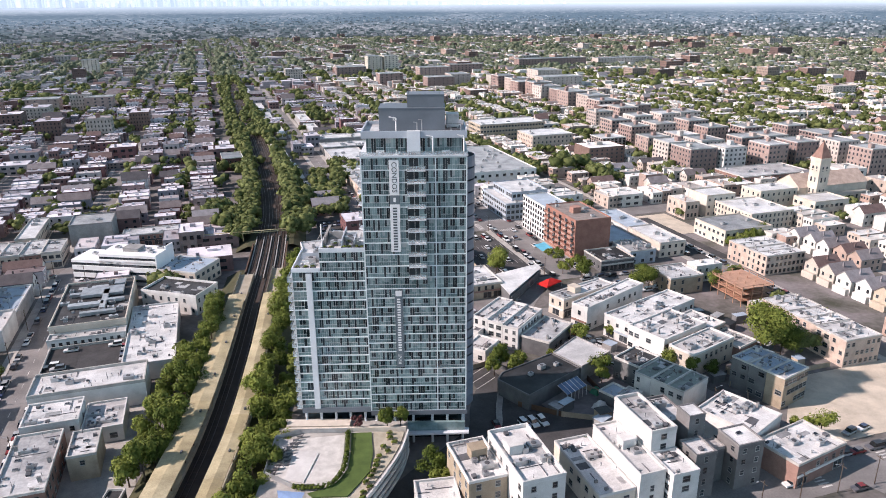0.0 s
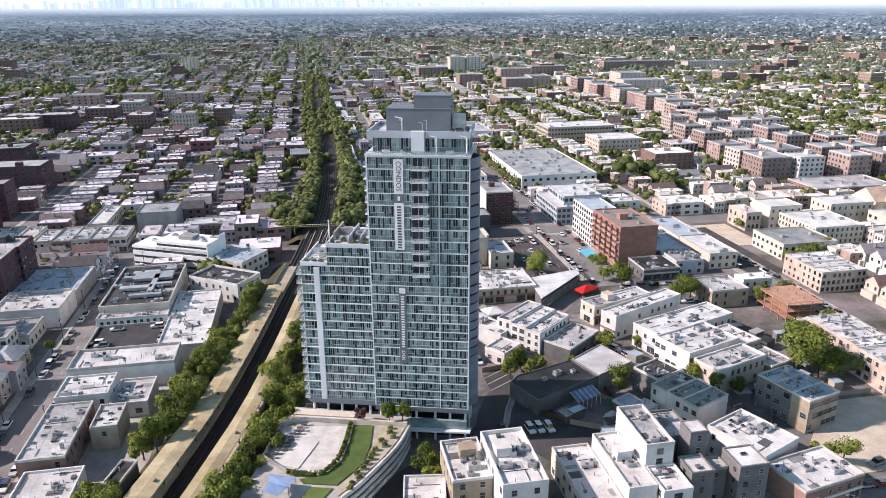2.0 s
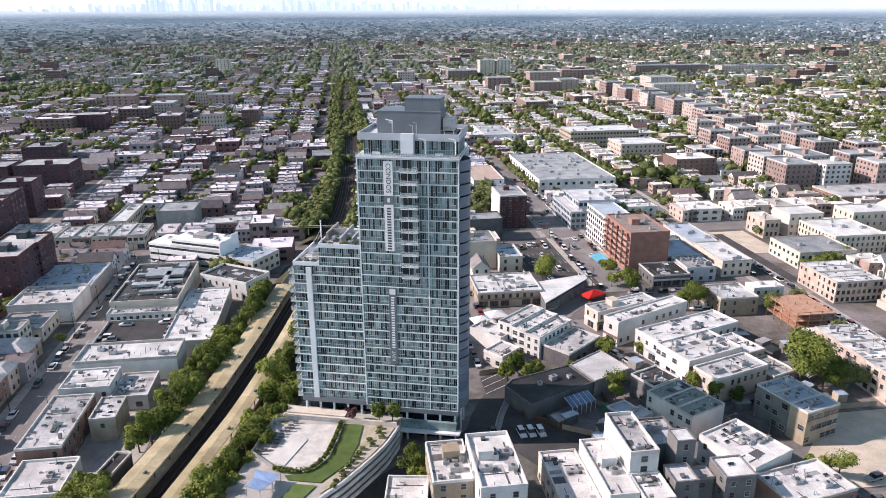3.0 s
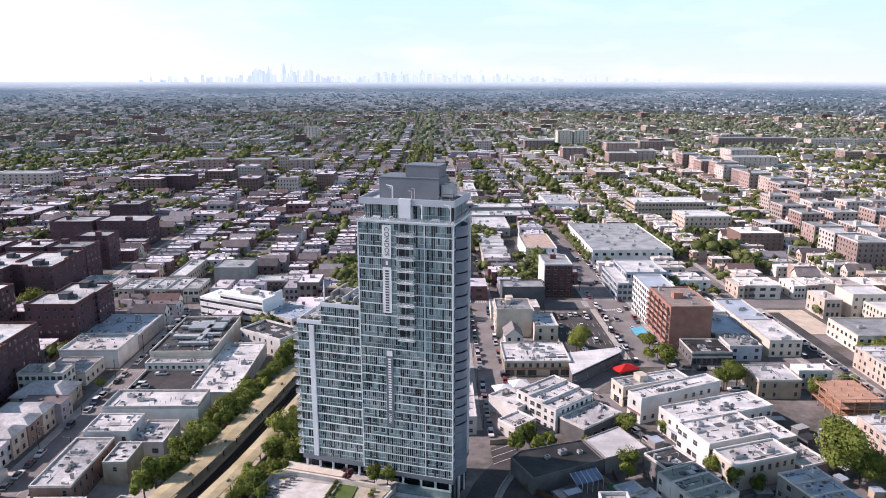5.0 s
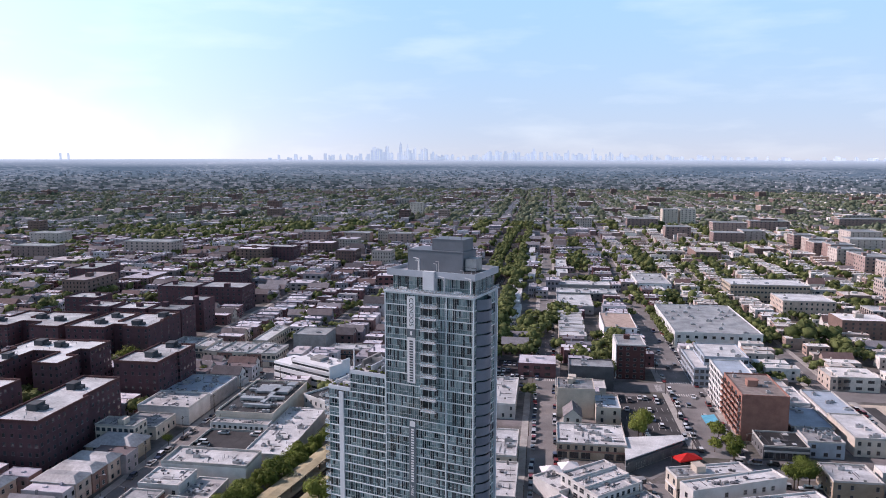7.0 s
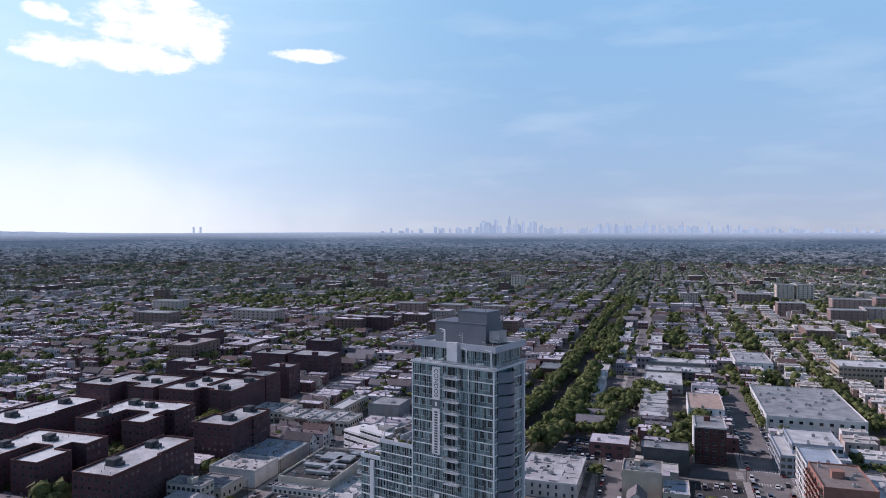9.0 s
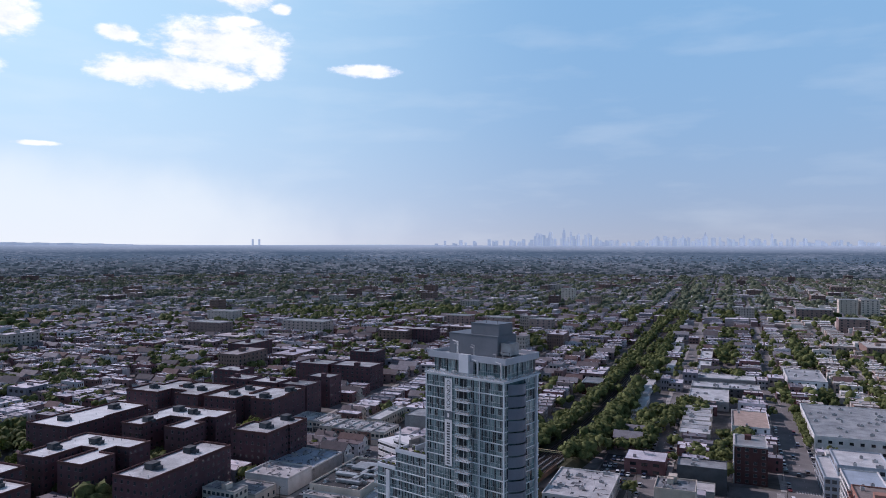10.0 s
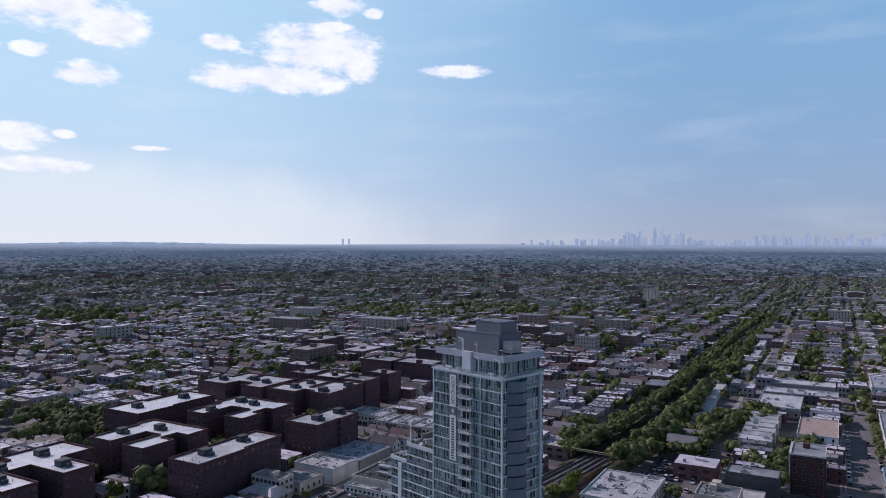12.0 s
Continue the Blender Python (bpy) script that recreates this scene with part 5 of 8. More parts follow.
def poly_building(points, h, wall, roof, label, rim=0.5):
    """A low building on an uneven plan."""
    b = thing("building", label, "building")
    cx, cy = sum(p[0] for p in points) / len(points), sum(p[1] for p in points) / len(points)
    take(cx, cy, 20, 20, 0)
    grow = lambda k: [(cx + (x - cx) * k, cy + (y - cy) * k) for x, y in points]
    s = Shape()
    s.prism(points, 0, h)
    part("wall", s.mesh("wall", wall), b)
    s = Shape()
    s.prism(grow(0.975), h, h + 0.12)
    part("roof", s.mesh("roof", roof), b)
    q, o = grow(0.97), grow(1.005)
    for k in range(len(points)):
        s = Shape()
        j = (k + 1) % len(points)
        s.prism([o[k], o[j], q[j], q[k]], h - 0.02, h + rim)
        part("parapet", s.mesh("parapet", wall), b)
    return b


def grid_building(e0, e1, n0, n1, h, **kw):
    x, y = world_of((e0 + e1) / 2, (n0 + n1) / 2)
    return building(x, y, e1 - e0, n1 - n0, 17, h, **kw)


HOUSE = {}


def house_meshes(w, d, h, kind):
    key = (w, d, h, kind)
    if key in HOUSE:
        return HOUSE[key]
    s = Shape()
    s.box(-w / 2, w / 2, -d / 2, d / 2, 0, h)
    if kind == "flat":
        s.box(-w / 2 - 0.15, w / 2 + 0.15, -d / 2 - 0.12, -d / 2, h - 0.6, h + 0.35)
        wall = s.mesh("wall", "house_wall")
        s = Shape()
        s.box(-w / 2 + 0.15, w / 2 - 0.15, -d / 2 + 0.02, d / 2 - 0.15, h - 0.02, h + 0.12)
        s.box(-w / 2, -w / 2 + 0.2, -d / 2, d / 2, h, h + 0.35), s.box(w / 2 - 0.2, w / 2, -d / 2, d / 2, h, h + 0.35)
        s.box(-0.6, 0.6, 0.5, 1.7, h + 0.1, h + 0.6), s.box(w / 4, w / 4 + 0.6, -d / 4, -d / 4 + 0.6, h + 0.1, h + 1.3)
        roof = s.mesh("roof", "house_roof")
    else:
        s.quad([(-w / 2, -d / 2, h), (w / 2, -d / 2, h), (0, -d / 2, h + w * 0.42)]), s.quad([(w / 2, d / 2, h), (-w / 2, d / 2, h), (0, d / 2, h + w * 0.42)])
        s.box(-w / 2 + 0.5, w / 2 - 0.5, -d / 2 - 1.8, -d / 2, 0, 2.8)
        wall = s.mesh("wall", "siding")
        s = Shape()
        o, r = 0.4, h + w * 0.42
        for k in (-1, 1):
            x0, z0 = k * (w / 2 + o), h - o * 0.84
            p = [(x0, -d / 2 - o, z0), (0, -d / 2 - o, r), (0, d / 2 + o, r), (x0, d / 2 + o, z0)]
            q = [(x, y, z + 0.22) for x, y, z in p]
            s.quad(p if k > 0 else p[::-1]), s.quad(q[::-1] if k > 0 else q)
            for a in range(4):
                s.quad([p[a], p[(a + 1) % 4], q[(a + 1) % 4], q[a]])
        s.box(w * 0.2, w * 0.2 + 0.6, -0.3, 0.3, h + 1, r + 0.9)
        roof = s.mesh("roof", "house_pitched")
    HOUSE[key] = (wall, roof)
    return HOUSE[key]


def house_windows(w, d, flat):
    key = ("windows", w, d, flat)
    if key not in HOUSE:
        me = window_mesh(1.1, 1.4, 9)
        lump = Shape()
        spots = [(k * w, -d / 2, z, 0) for z in (1.0, 4.0) for k in (-0.27, 0.27) if flat or z > 3]
        spots += [(sd * w / 2, y, z, sd * math.pi / 2) for z in (1.0, 3.9) for y in (-d * 0.3, 0.5, d * 0.3) for sd in (-1, 1)]
        spots += [(k * w, d / 2, z, math.pi) for z in (1.0, 4.0) for k in (-0.27, 0.27)]
        for x, y, z, rz in spots:
            c, sn = math.cos(rz), math.sin(rz)
            i = len(lump.v)
            lump.v += [(v.co.x * c - v.co.y * sn + x, v.co.x * sn + v.co.y * c + y, v.co.z + z) for v in me.vertices]
            for q in me.polygons:
                lump.f.append(tuple(i + k for k in q.vertices)), lump.s.append(q.material_index)
        HOUSE[key] = lump.mesh("glazing", "pane", "frame")
    return HOUSE[key]


def house(x, y, a, w, d, h, kind, group="row houses"):
    """A small house whose front looks along its own -y."""
    flat = kind == "flat"
    b = thing("row_house" if flat else "gabled_house", "two-storey attached brick house with a flat coated roof" if flat else "detached painted wooden house with a gabled shingle roof", "house", (x, y, 0), a, group)
    wall, roof = house_meshes(w, d, h, kind)
    part("wall", wall, b)
    part("roof", roof, b)
    tagged(part("glazing", house_windows(w, d, flat), b), kind="stuff")
    return b

make_tower()
for e, n, w, d in ((130, 300, 56, 80), (147, 395, 22, 110), (80, 290, 14, 120), (-63, 240, 16, 190), (230, 300, 30, 70), (60, 360, 22, 60), (185, 145, 90, 40)):
    take(*world_of(e, n), w, d, GRID, 0)


# ---- podium garden in front of the tower ----
def make_podium():
    p = thing("garden_podium", "raised parking podium with a pool deck and lawn on top", "podium")
    s = Shape()
    rim = [(-21.5, 122), (-15.9, 134.7), (-12.2, 141.6), (-7.4, 153.4), (-5.6, 159.5), (-4.5, 166.5)]
    s.prism([(-39, 122)] + rim + [(-4.6, 173), (-39, 173)], 0, 7.0)
    part("deck_slab", s.mesh("deck_slab", "concrete"), p)
    # banded garage wall along the slanting edge
    edge = along(rim, 2.5)
    for k in range(4):
        s = Shape()
        z = 0.4 + k * 2.0
        ribbon(s, edge, [(0.02, z), (0.45, z), (0.45, z + 1.15), (0.02, z + 1.15)])
        part("wall_band", s.mesh("wall_band", "white_wall"), p)
    s = Shape()
    ribbon(s, edge, [(0.16, 0.1), (0.16, 7.0)])
    part("garage_wall", s.mesh("garage_wall", "dark_metal"), p)
    s = Shape()
    s.prism([(-37.6, 162.6), (-21.0, 164.9), (-20.4, 158), (-20.4, 150.5), (-22.2, 145.2), (-25.2, 143.3), (-31, 143.6), (-37.6, 148)], 7.0, 7.14)
    part("pool_deck", s.mesh("pool_deck", "coping"), p, label="white pool deck with a covered pool")
    s = Shape()
    s.prism([(-33.4, 145.8), (-28.6, 144.9), (-26.7, 156.2), (-27.6, 157.6), (-31.6, 158.0), (-33.2, 156.6)], 7.14, 7.36)
    part("pool_cover", s.mesh("pool_cover", "white_wall"), p)
    s = Shape()
    s.prism([(-19.3, 165.4), (-18.6, 157), (-18.6, 150), (-20.6, 145.0), (-23.6, 142.4), (-27, 141.0), (-25.6, 139.6), (-17.6, 139.8), (-15.3, 144.3), (-13.2, 148.8), (-12.9, 156), (-14.0, 165.6)], 7.0, 7.32)
    part("lawn", s.mesh("lawn", "grass"), p, label="green lawn strip")
    s = Shape()
    s.prism([(-23.4, 138.4), (-25, 133), (-20.2, 132.4), (-18.2, 138.5)], 7.0, 7.3)
    part("lawn", s.mesh("lawn", "grass"), p, label="small square of lawn")
    s = Shape()
    s.prism([(-13.6, 165.8), (-5.2, 165.9), (-6.4, 159), (-8.4, 152.6), (-13.2, 141.2), (-16.4, 136), (-17.2, 139.4), (-14.6, 144.6), (-12.7, 149), (-12.4, 156)], 7.0, 7.18)
    part("paved_terrace", s.mesh("paved_terrace", "platform"), p)
    s = Shape()
    s.box(-37, -4.8, 166.2, 166.9, 7.0, 8.3), s.box(-37, -20, 168.2, 171.2, 7.0, 7.8)
    part("planter_wall", s.mesh("planter_wall", "cream_wall"), p)
    s = Shape()
    for q0, q1 in zip([(-38.6, 148), (-38.8, 163), (-33, 166)], [(-38.8, 163), (-33, 166), (-20.2, 166)]):
        strip(s, q0, q1, 0.1, 8.4, 1.3)
    strip(s, (-38.2, 148), (-31, 143.2), 0.1, 8.4, 1.3), strip(s, (-31, 143.2), (-25.4, 142.9), 0.1, 8.4, 1.3)
    part("railing", s.mesh("railing", "metal"), p)
    for x, y, n in ((-36, 158, 6), (-36.5, 150, 2), (-33, 164, 4), (-34.2, 161, 7)):
        for k in range(n):
            c = thing("sun_lounger", "dark slatted sun lounger on the pool deck", "lounger", (x + rng.uniform(-0.4, 0.4), y - k * 1.5, 7.14), 0.2, "sun loungers")
            s = Shape()
            s.box(-0.9, 0.5, -0.3, 0.3, 0.3, 0.38)
            part("seat", s.mesh("seat", "dark_metal"), c)
            s = Shape()
            s.quad([(0.5, -0.3, 0.35), (1.0, -0.3, 0.9), (1.0, 0.3, 0.9), (0.5, 0.3, 0.35)]), s.quad([(0.5, 0.3, 0.30), (1.0, 0.3, 0.85), (1.0, -0.3, 0.85), (0.5, -0.3, 0.30)])
            s.box(-0.8, -0.7, -0.3, 0.3, 0, 0.3), s.box(0.4, 0.5, -0.3, 0.3, 0, 0.3)
            part("back_and_legs", s.mesh("back_and_legs", "dark_metal"), c)
    for pts in ([(-33.3, 138.5, 10.2), (-27.1, 138.6, 9.4), (-27.6, 134.6, 9.8), (-32.4, 135.4, 10.0)], [(-32.3, 135.2, 10.4), (-27.6, 135.0, 9.5), (-29.0, 131.0, 10.2), (-32.6, 131.6, 10.6)]):
        c = thing("shade_sail", "taut blue shade sail on posts", "shade sail", group="shade sails")
        s = Shape()
        s.quad(pts), s.quad([(x, y, z - 0.05) for x, y, z in pts[::-1]])
        part("cloth", s.mesh("cloth", "blue_cloth"), c)
        for x, y, z in pts:
            s = Shape()
            s.tube((x, y, 7.0), (x, y, z + 0.1), 0.07, 0.07, 6)
            part("post", s.mesh("post", "metal"), c)
    for k in range(14):
        u = k / 13
        x, y = -15.6 + 7.4 * u, 138.5 + 26 * u
        c = thing("garden_planter", "low tan planter box with shrubs on the terrace", "planter", (x + rng.uniform(-1, 2.0), y, 7.15), 0.3, "terrace planters")
        s = Shape()
        s.box(-0.8, 0.8, -0.5, 0.5, 0, 0.5)
        part("box", s.mesh("box", "tan_wall"), c)
        s = Shape()
        leaf_ball(s, random.Random(k), (0, 0, 0.7), (0.8, 0.55, 0.45), 60, 0.22)
        part("shrub", s.mesh("shrub", "leaf"), c)
    h = thing("hedge", "clipped dark green hedge along the pool deck", "hedge")
    s = Shape()
    r = random.Random(5)
    line = along([(-20.8, 165), (-20.2, 157), (-20.2, 150), (-22, 144.6), (-25.4, 142.6), (-31, 142.8)], 0.8)
    for q, dd in line:
        leaf_ball(s, r, (q.x + 0.7, q.y, 7.9), (0.6, 0.6, 0.7), 26, 0.25)
    part("foliage", s.mesh("foliage", "leaf"), h)


make_podium()

# ---- blocks near the tower: shopping street and the corner below it ----
W, R, G_, B_ = "white_wall", "white_roof", "gray_wall", "silver_roof"
white = "white rendered low building with a bright coated flat roof"
grid_building(50, 59.4, 128, 144, 12, wall="tan_wall", roof=R, floors=4, sides="SEW", label="tan brick building with a white flat roof", units=4, bulk=1, parapet=W)
grid_building(59.6, 70, 120, 141, 15, wall=W, roof=R, floors=5, sides="SEW", label="white building with a tall parapet and rooftop units", units=5, bulk=1, parapet=W, rim=1.1)
building(3.4, 140.4, 10, 12.5, 8, 6, wall=W, roof=R, floors=2, label=white, parapet=W)
grid_building(96, 103, 126, 143, 16.5, wall=W, roof=B_, floors=6, sides="SE", label="narrow white apartment building with a stepped roof", units=2, parapet=W, rim=1.0)
grid_building(96.1, 103.2, 116.5, 125.9, 11, wall=W, roof=R, floors=4, sides="SEW", label="white front of the stepped apartment building", parapet=W)
grid_building(88.9, 95.8, 119, 141, 11, wall=W, roof=R, floors=4, sides="S", label="white apartment building with roof terraces", units=2, bulk=1, parapet=W)
grid_building(79, 88.6, 120, 143, 7, wall="cream_wall", roof=R, floors=2, sides="SEW", label="cream low building with roof terraces", units=2, parapet=W)
grid_building(103.6, 113.4, 134, 146, 12.4, wall="mid_gray", roof=B_, floors=4, sides="SEW", label="gray rendered apartment building with a roof deck", units=2, parapet="mid_gray")
grid_building(108.6, 113.3, 128.6, 133.8, 17.2, wall="mid_gray", roof=B_, floors=5, sides="SE", label="tall gray stair tower of the apartment building", parapet="mid_gray", rim=0.3)
grid_building(104.4, 110.2, 119.6, 126.2, 12.6, wall="mid_gray", roof=R, floors=4, sides="SEW", label="gray apartment building with a square white roof", parapet="mid_gray", rim=0.5)
grid_building(110.6, 116.4, 124, 128.4, 9.5, wall="dark_gray", roof=B_, floors=3, sides="S", label="recessed dark link between the gray buildings", parapet=G_)
grid_building(116.8, 124.4, 119.8, 127.6, 12.4, wall="mid_gray", roof=R, floors=4, sides="SEW", label="gray apartment building beside its twin", parapet="mid_gray", rim=0.5)
building(86.4, 171, 14.5, 17, 40, 8, wall=W, roof=R, floors=2, sides="W", label="low row of shops with a seamed white roof", units=6, parapet=W)
building(97.6, 158.6, 19, 12.5, 28, 6.5, wall="red_brick", roof=R, floors=2, sides="SE", shop="S", label="red brick corner building with a white roof", units=2, bays=2.6)
for k in range(3):
    c, t = math.cos(radians(-50)), math.sin(radians(-50))
    u = (k - 1) * 5.6
    building(75 + c * u, 193 + t * u, 13.4, 5.5, 40, 7.6 + 0.01 * k, wall=W, roof="green_roof", floors=2, sides="W", label="white two-storey row house with a green-gray roof", name="row_house", category="house", group="white row houses", bays=1.7, rim=0.4)
building(68, 205.5, 11, 9.5, 40, 7, wall="dark_gray", roof="black_roof", floors=2, sides="W", label="dark gray two-storey row house", name="row_house", category="house", bays=2.4)
for k in range(3):
    c, t = math.cos(radians(-57)), math.sin(radians(-57))
    u = (k - 1) * 5.9
    building(106 + c * u, 195.5 + t * u, 12.5, 5.8, 33, 10 + 0.01 * k, wall="dark_gray" if k < 2 else "tan_wall", roof="blue_roof", floors=3, sides="WS" if k == 2 else "W", label="three-storey attached house with a pale blue roof", name="row_house", category="house",
             group="blue-roofed houses", bays=1.8, rim=0.5, units=1)
building(83.5, 243, 37, 12, 36, 8, wall=W, roof=R, floors=2, sides="WS", shop="W", label="long white shop building with a white roof", units=3, parapet=W)
building(84.5, 226.5, 23, 15, 35, 8.5, wall=W, roof=R, floors=2, sides="WS", label="white two-storey commercial building", units=8, parapet=W, bays=2.2)
building(92, 214, 22, 9.5, 35, 8.0, wall="cream_wall", roof=R, floors=2, sides="WS", label="cream two-storey commercial building", units=2, parapet=W, bays=2.4)
building(70.5, 254, 36, 7.2, 41, 9, wall=W, roof=R, floors=2, sides="WS", shop="W", label="narrow white two-storey building with a glazed end", parapet=W)
building(62, 262.5, 28, 8.0, 35, 7.4, wall="cream_wall", roof=B_, floors=2, sides="WS", shop="WS", label="curved cream corner shop building", units=2, bulk=1, parapet=W)
for k in range(3):
    c, t = math.cos(radians(-33)), math.sin(radians(-33))
    u = (k - 1) * 6.0
    building(30 + c * u, 238 + t * u, 20, 5.9, 57, 9 - 0.5 * k, wall=W, roof=R, floors=3, sides="WS", label="white attached building with a stepped white roof", group="white stepped buildings", bays=2.2, units=1, parapet=W, name="row_house", category="house")
building(43, 230, 19, 11, 55, 5.5, wall="dark_gray", roof=B_, floors=1, sides="S", label="low dark workshop with a pale roof", units=1)
poly_building([(42.4, 213.4), (49.8, 203.2), (61.5, 213.5), (52.4, 225.2)], 5.0, G_, R, "low square garage with a white roof")
poly_building([(30.9, 186.3), (49.4, 202.8), (42.0, 213.1), (24.1, 200.5), (22.4, 196.2)], 4.9, "dark_gray", "black_roof", "low dark garage building with a black roof")
for x, y, a, b, c in ((37, 203, 2.4, 1.6, 1.3), (33, 199, 1.4, 1.2, 0.9), (42, 205, 1.4, 1.2, 0.9)):
    roof_unit(x, y, 5.0, a, b, c, 0.7)
building(19.5, 222, 10, 8, 57, 4.4, wall=W, roof=R, floors=1, sides="W", label=white, parapet=W)
building(15, 236, 9, 14, 57, 5.2, wall=W, roof=R, floors=1, sides="SE", label=white, units=1, parapet=W)
take(*world_of(-303, 256), 90, 66, GRID)
building(57.5, 191.5, 7, 6, 40, 3.2, wall="dark_gray", roof="blue_roof", floors=1, sides="", label="small shed with a blue striped roof", category="shed", name="shed")
building(62, 190, 6, 5, 40, 3.0, wall=W, roof=R, floors=1, sides="", label="small white shed in a back yard", category="shed", name="shed")
building(97, 232, 13, 14, 35, 7, wall="pink_brick", roof=R, floors=2, sides="S", label="pale brick building with a white roof", units=2)
building(106, 222, 10, 12, 35, 5, wall="red_brick", roof=B_, floors=1, sides="S", label="low brick rear building", units=1)
for k in range(6):
    grid_building(193, 208, 160 + 6.4 * k, 166.3 + 6.4 * k, 9.6 - 0.25 * (k % 2), wall="pink_brick", roof=R, floors=3, sides="SW", label="three-storey attached brick house with a white roof", name="row_house", category="house", group="brick row houses", bays=1.9, rim=0.4, units=1)
grid_building(176, 192, 231, 246, 7, wall="tan_wall", roof="silver_roof", floors=2, label="tan brick building with a silver roof", units=1)
for k in range(4):
    grid_building(229, 250, 236.5 + 6.2 * k, 242.6 + 6.2 * k, 9 - 0.2 * (k % 2), wall="pink_brick", roof=R, floors=3, sides="SW", label="three-storey attached brick house with a white roof", name="row_house", category="house", group="brick row houses", bays=2.2, rim=0.4)
grid_building(163, 180, 264, 280, 5, wall="dark_gray", roof="black_roof", floors=1, sides="SW", shop="S", label="low dark glazed showroom with a flat roof", units=1)
grid_building(180.3, 194, 268, 284, 6.2, wall="blue_gray", roof="gray_roof", floors=2, sides="SE", label="gray-blue low building with rooftop plant", units=8)
grid_building(199, 213, 272, 300, 7, wall="cream_wall", roof="white_roof", floors=2, sides="SE", label="cream low building with a pale roof", units=4)
grid_building(199, 213, 300.4, 334, 6.2, wall=W, roof="blue_roof", floors=1, sides="W", label="long low building with a pale blue roof", units=4)
grid_building(180, 197, 286, 312, 5.2, wall="dark_gray", roof="blue_roof", floors=1, sides="SW", label="dark low building with a blue-gray roof", units=2)
grid_building(84.5, 101, 298, 314, 13, wall="cream_wall", roof="gray_roof", floors=5, sides="W", label="cream apartment building with a tall bulkhead", bulk=2, units=2, parapet="cream_wall", bays=5)
grid_building(101.3, 112, 292, 310, 7, wall="cream_wall", roof="blue_roof", floors=2, sides="SE", label="low cream wing with a blue-gray roof", units=1, parapet="cream_wall")
house(*world_of(91, 288), GRID, 7.5, 11.0, 6.2, "gable", "gabled houses on the side street")
grid_building(91, 113, 339, 353, 11.5, wall="slate", roof="gray_roof", floors=3, sides="", label="blank dark gray box building", units=2, parapet="slate")
grid_building(84, 108, 322, 335, 6, wall="cream_wall", roof=R, floors=1, sides="SE", label="low cream building with a white roof", units=3)
grid_building(116.4, 131, 360, 382, 18, wall="dark_brick", roof="gray_roof", floors=6, sides="SE", label="maroon brick apartment block with a white side", bulk=1, parapet=W)
building(*world_of(116.0, 371), 0.5, 21.6, 17, 18.6, wall=W, roof=R, floors=1, sides="", label="tall white party wall beside the maroon block", category="wall", name="party_wall", rim=0.1)
grid_building(84, 110.5, 253, 274, 6, wall="tan_wall", roof=R, floors=2, sides="SEW", shop="S", label="tan brick corner shops with a white roof", units=9, bays=2.6)
wedge = thing("building", "low wedge-shaped shop with a white roof and glazed front", "building")
take(39, 280, 18, 26, GRID)
take(87, 293, 28, 12, GRID), take(112, 302, 16, 14, GRID)
for nm, z0, z1, mt, grow in (("wall", 0, 5.4, "dark_gray", 0), ("roof", 5.4, 5.7, "white_roof", 0.3)):
    sh = Shape()
    sh.prism([(33.4, 263.5 - 2 * grow), (49.6 + 3 * grow, 292.6), (49.2, 297.0 + grow), (28.6 - grow, 284.5)], z0, z1)
    part(nm, sh.mesh(nm, mt), wedge)
for k in range(6):      # shop windows under a dark fascia along the street
    part("window", window_mesh(4.4, 2.9, 1), wedge, (34.7 + 2.62 * k, 265.9 + 4.72 * k, 0.5), math.atan2(29.1, 16.2))
sh = Shape()
sh.box(-16.2, 16.2, -0.9, -0.05, 3.7, 4.7)
part("sign_band", sh.mesh("sign_band", "dark_gray"), wedge, (41.5, 278.05, 0), math.atan2(29.1, 16.2))

for k in range(15):
    n = 660 + k * 84
    e = 61 - (n - 793) * 0.0245
    grid_building(e - 3.4, e + 3.4, n, n + (68 if k % 3 else 50), 4.0, wall=W, roof=R, floors=1, sides="", label="long narrow white-roofed shed beside the tracks", category="shed", name="trackside_shed", group="trackside sheds", parapet=W, rim=0.2)
grid_building(154, 184, 352, 388, 9.5, wall="blue_gray", roof=R, floors=3, sides="SW", label="pale blue-gray terraced office building", units=6, parapet="blue_gray", bays=2.6, win=(1.9, 1.7))
grid_building(160, 182, 358, 386, 14, wall="blue_gray", roof=R, floors=4, sides="SW", label="upper storeys of the terraced office building", units=4, parapet="blue_gray", bays=2.6, win=(1.9, 1.7))
grid_building(158.6, 173, 313.4, 340, 17.5, wall=W, roof="blue_roof", floors=6, sides="SW", label="white balconied apartment building", bays=2.6, units=2, parapet=W, win=(1.7, 1.6))
grid_building(174, 196, 341, 350, 5, wall="red_brick", roof=R, floors=1, sides="S", shop="S", label="low shop with a red front and white roof", units=3)
grid_building(174, 197, 314, 338, 6, wall=W, roof=R, floors=1, sides="S", label="low white building behind the orange block", units=4, parapet=W)
grid_building(158, 210, 432, 519, 9, wall=W, roof="gray_roof", floors=2, sides="SW", label="very large flat-roofed store with a pale roof", units=26, parapet=W, bays=5)
grid_building(226, 287, 580, 610, 15, wall="tan_wall", roof=R, floors=4, sides="SW", label="long tan school building with piers", units=6, bays=2.8)
grid_building(248, 284, 520, 550, 14, wall="pink_brick", roof=R, floors=4, sides="SW", label="square pale red brick building", units=3)
grid_building(263, 282, 322, 338, 12, wall="cream_wall", roof=R, floors=3, sides="S", label="cream school wing with a white roof", parapet="cream_wall")
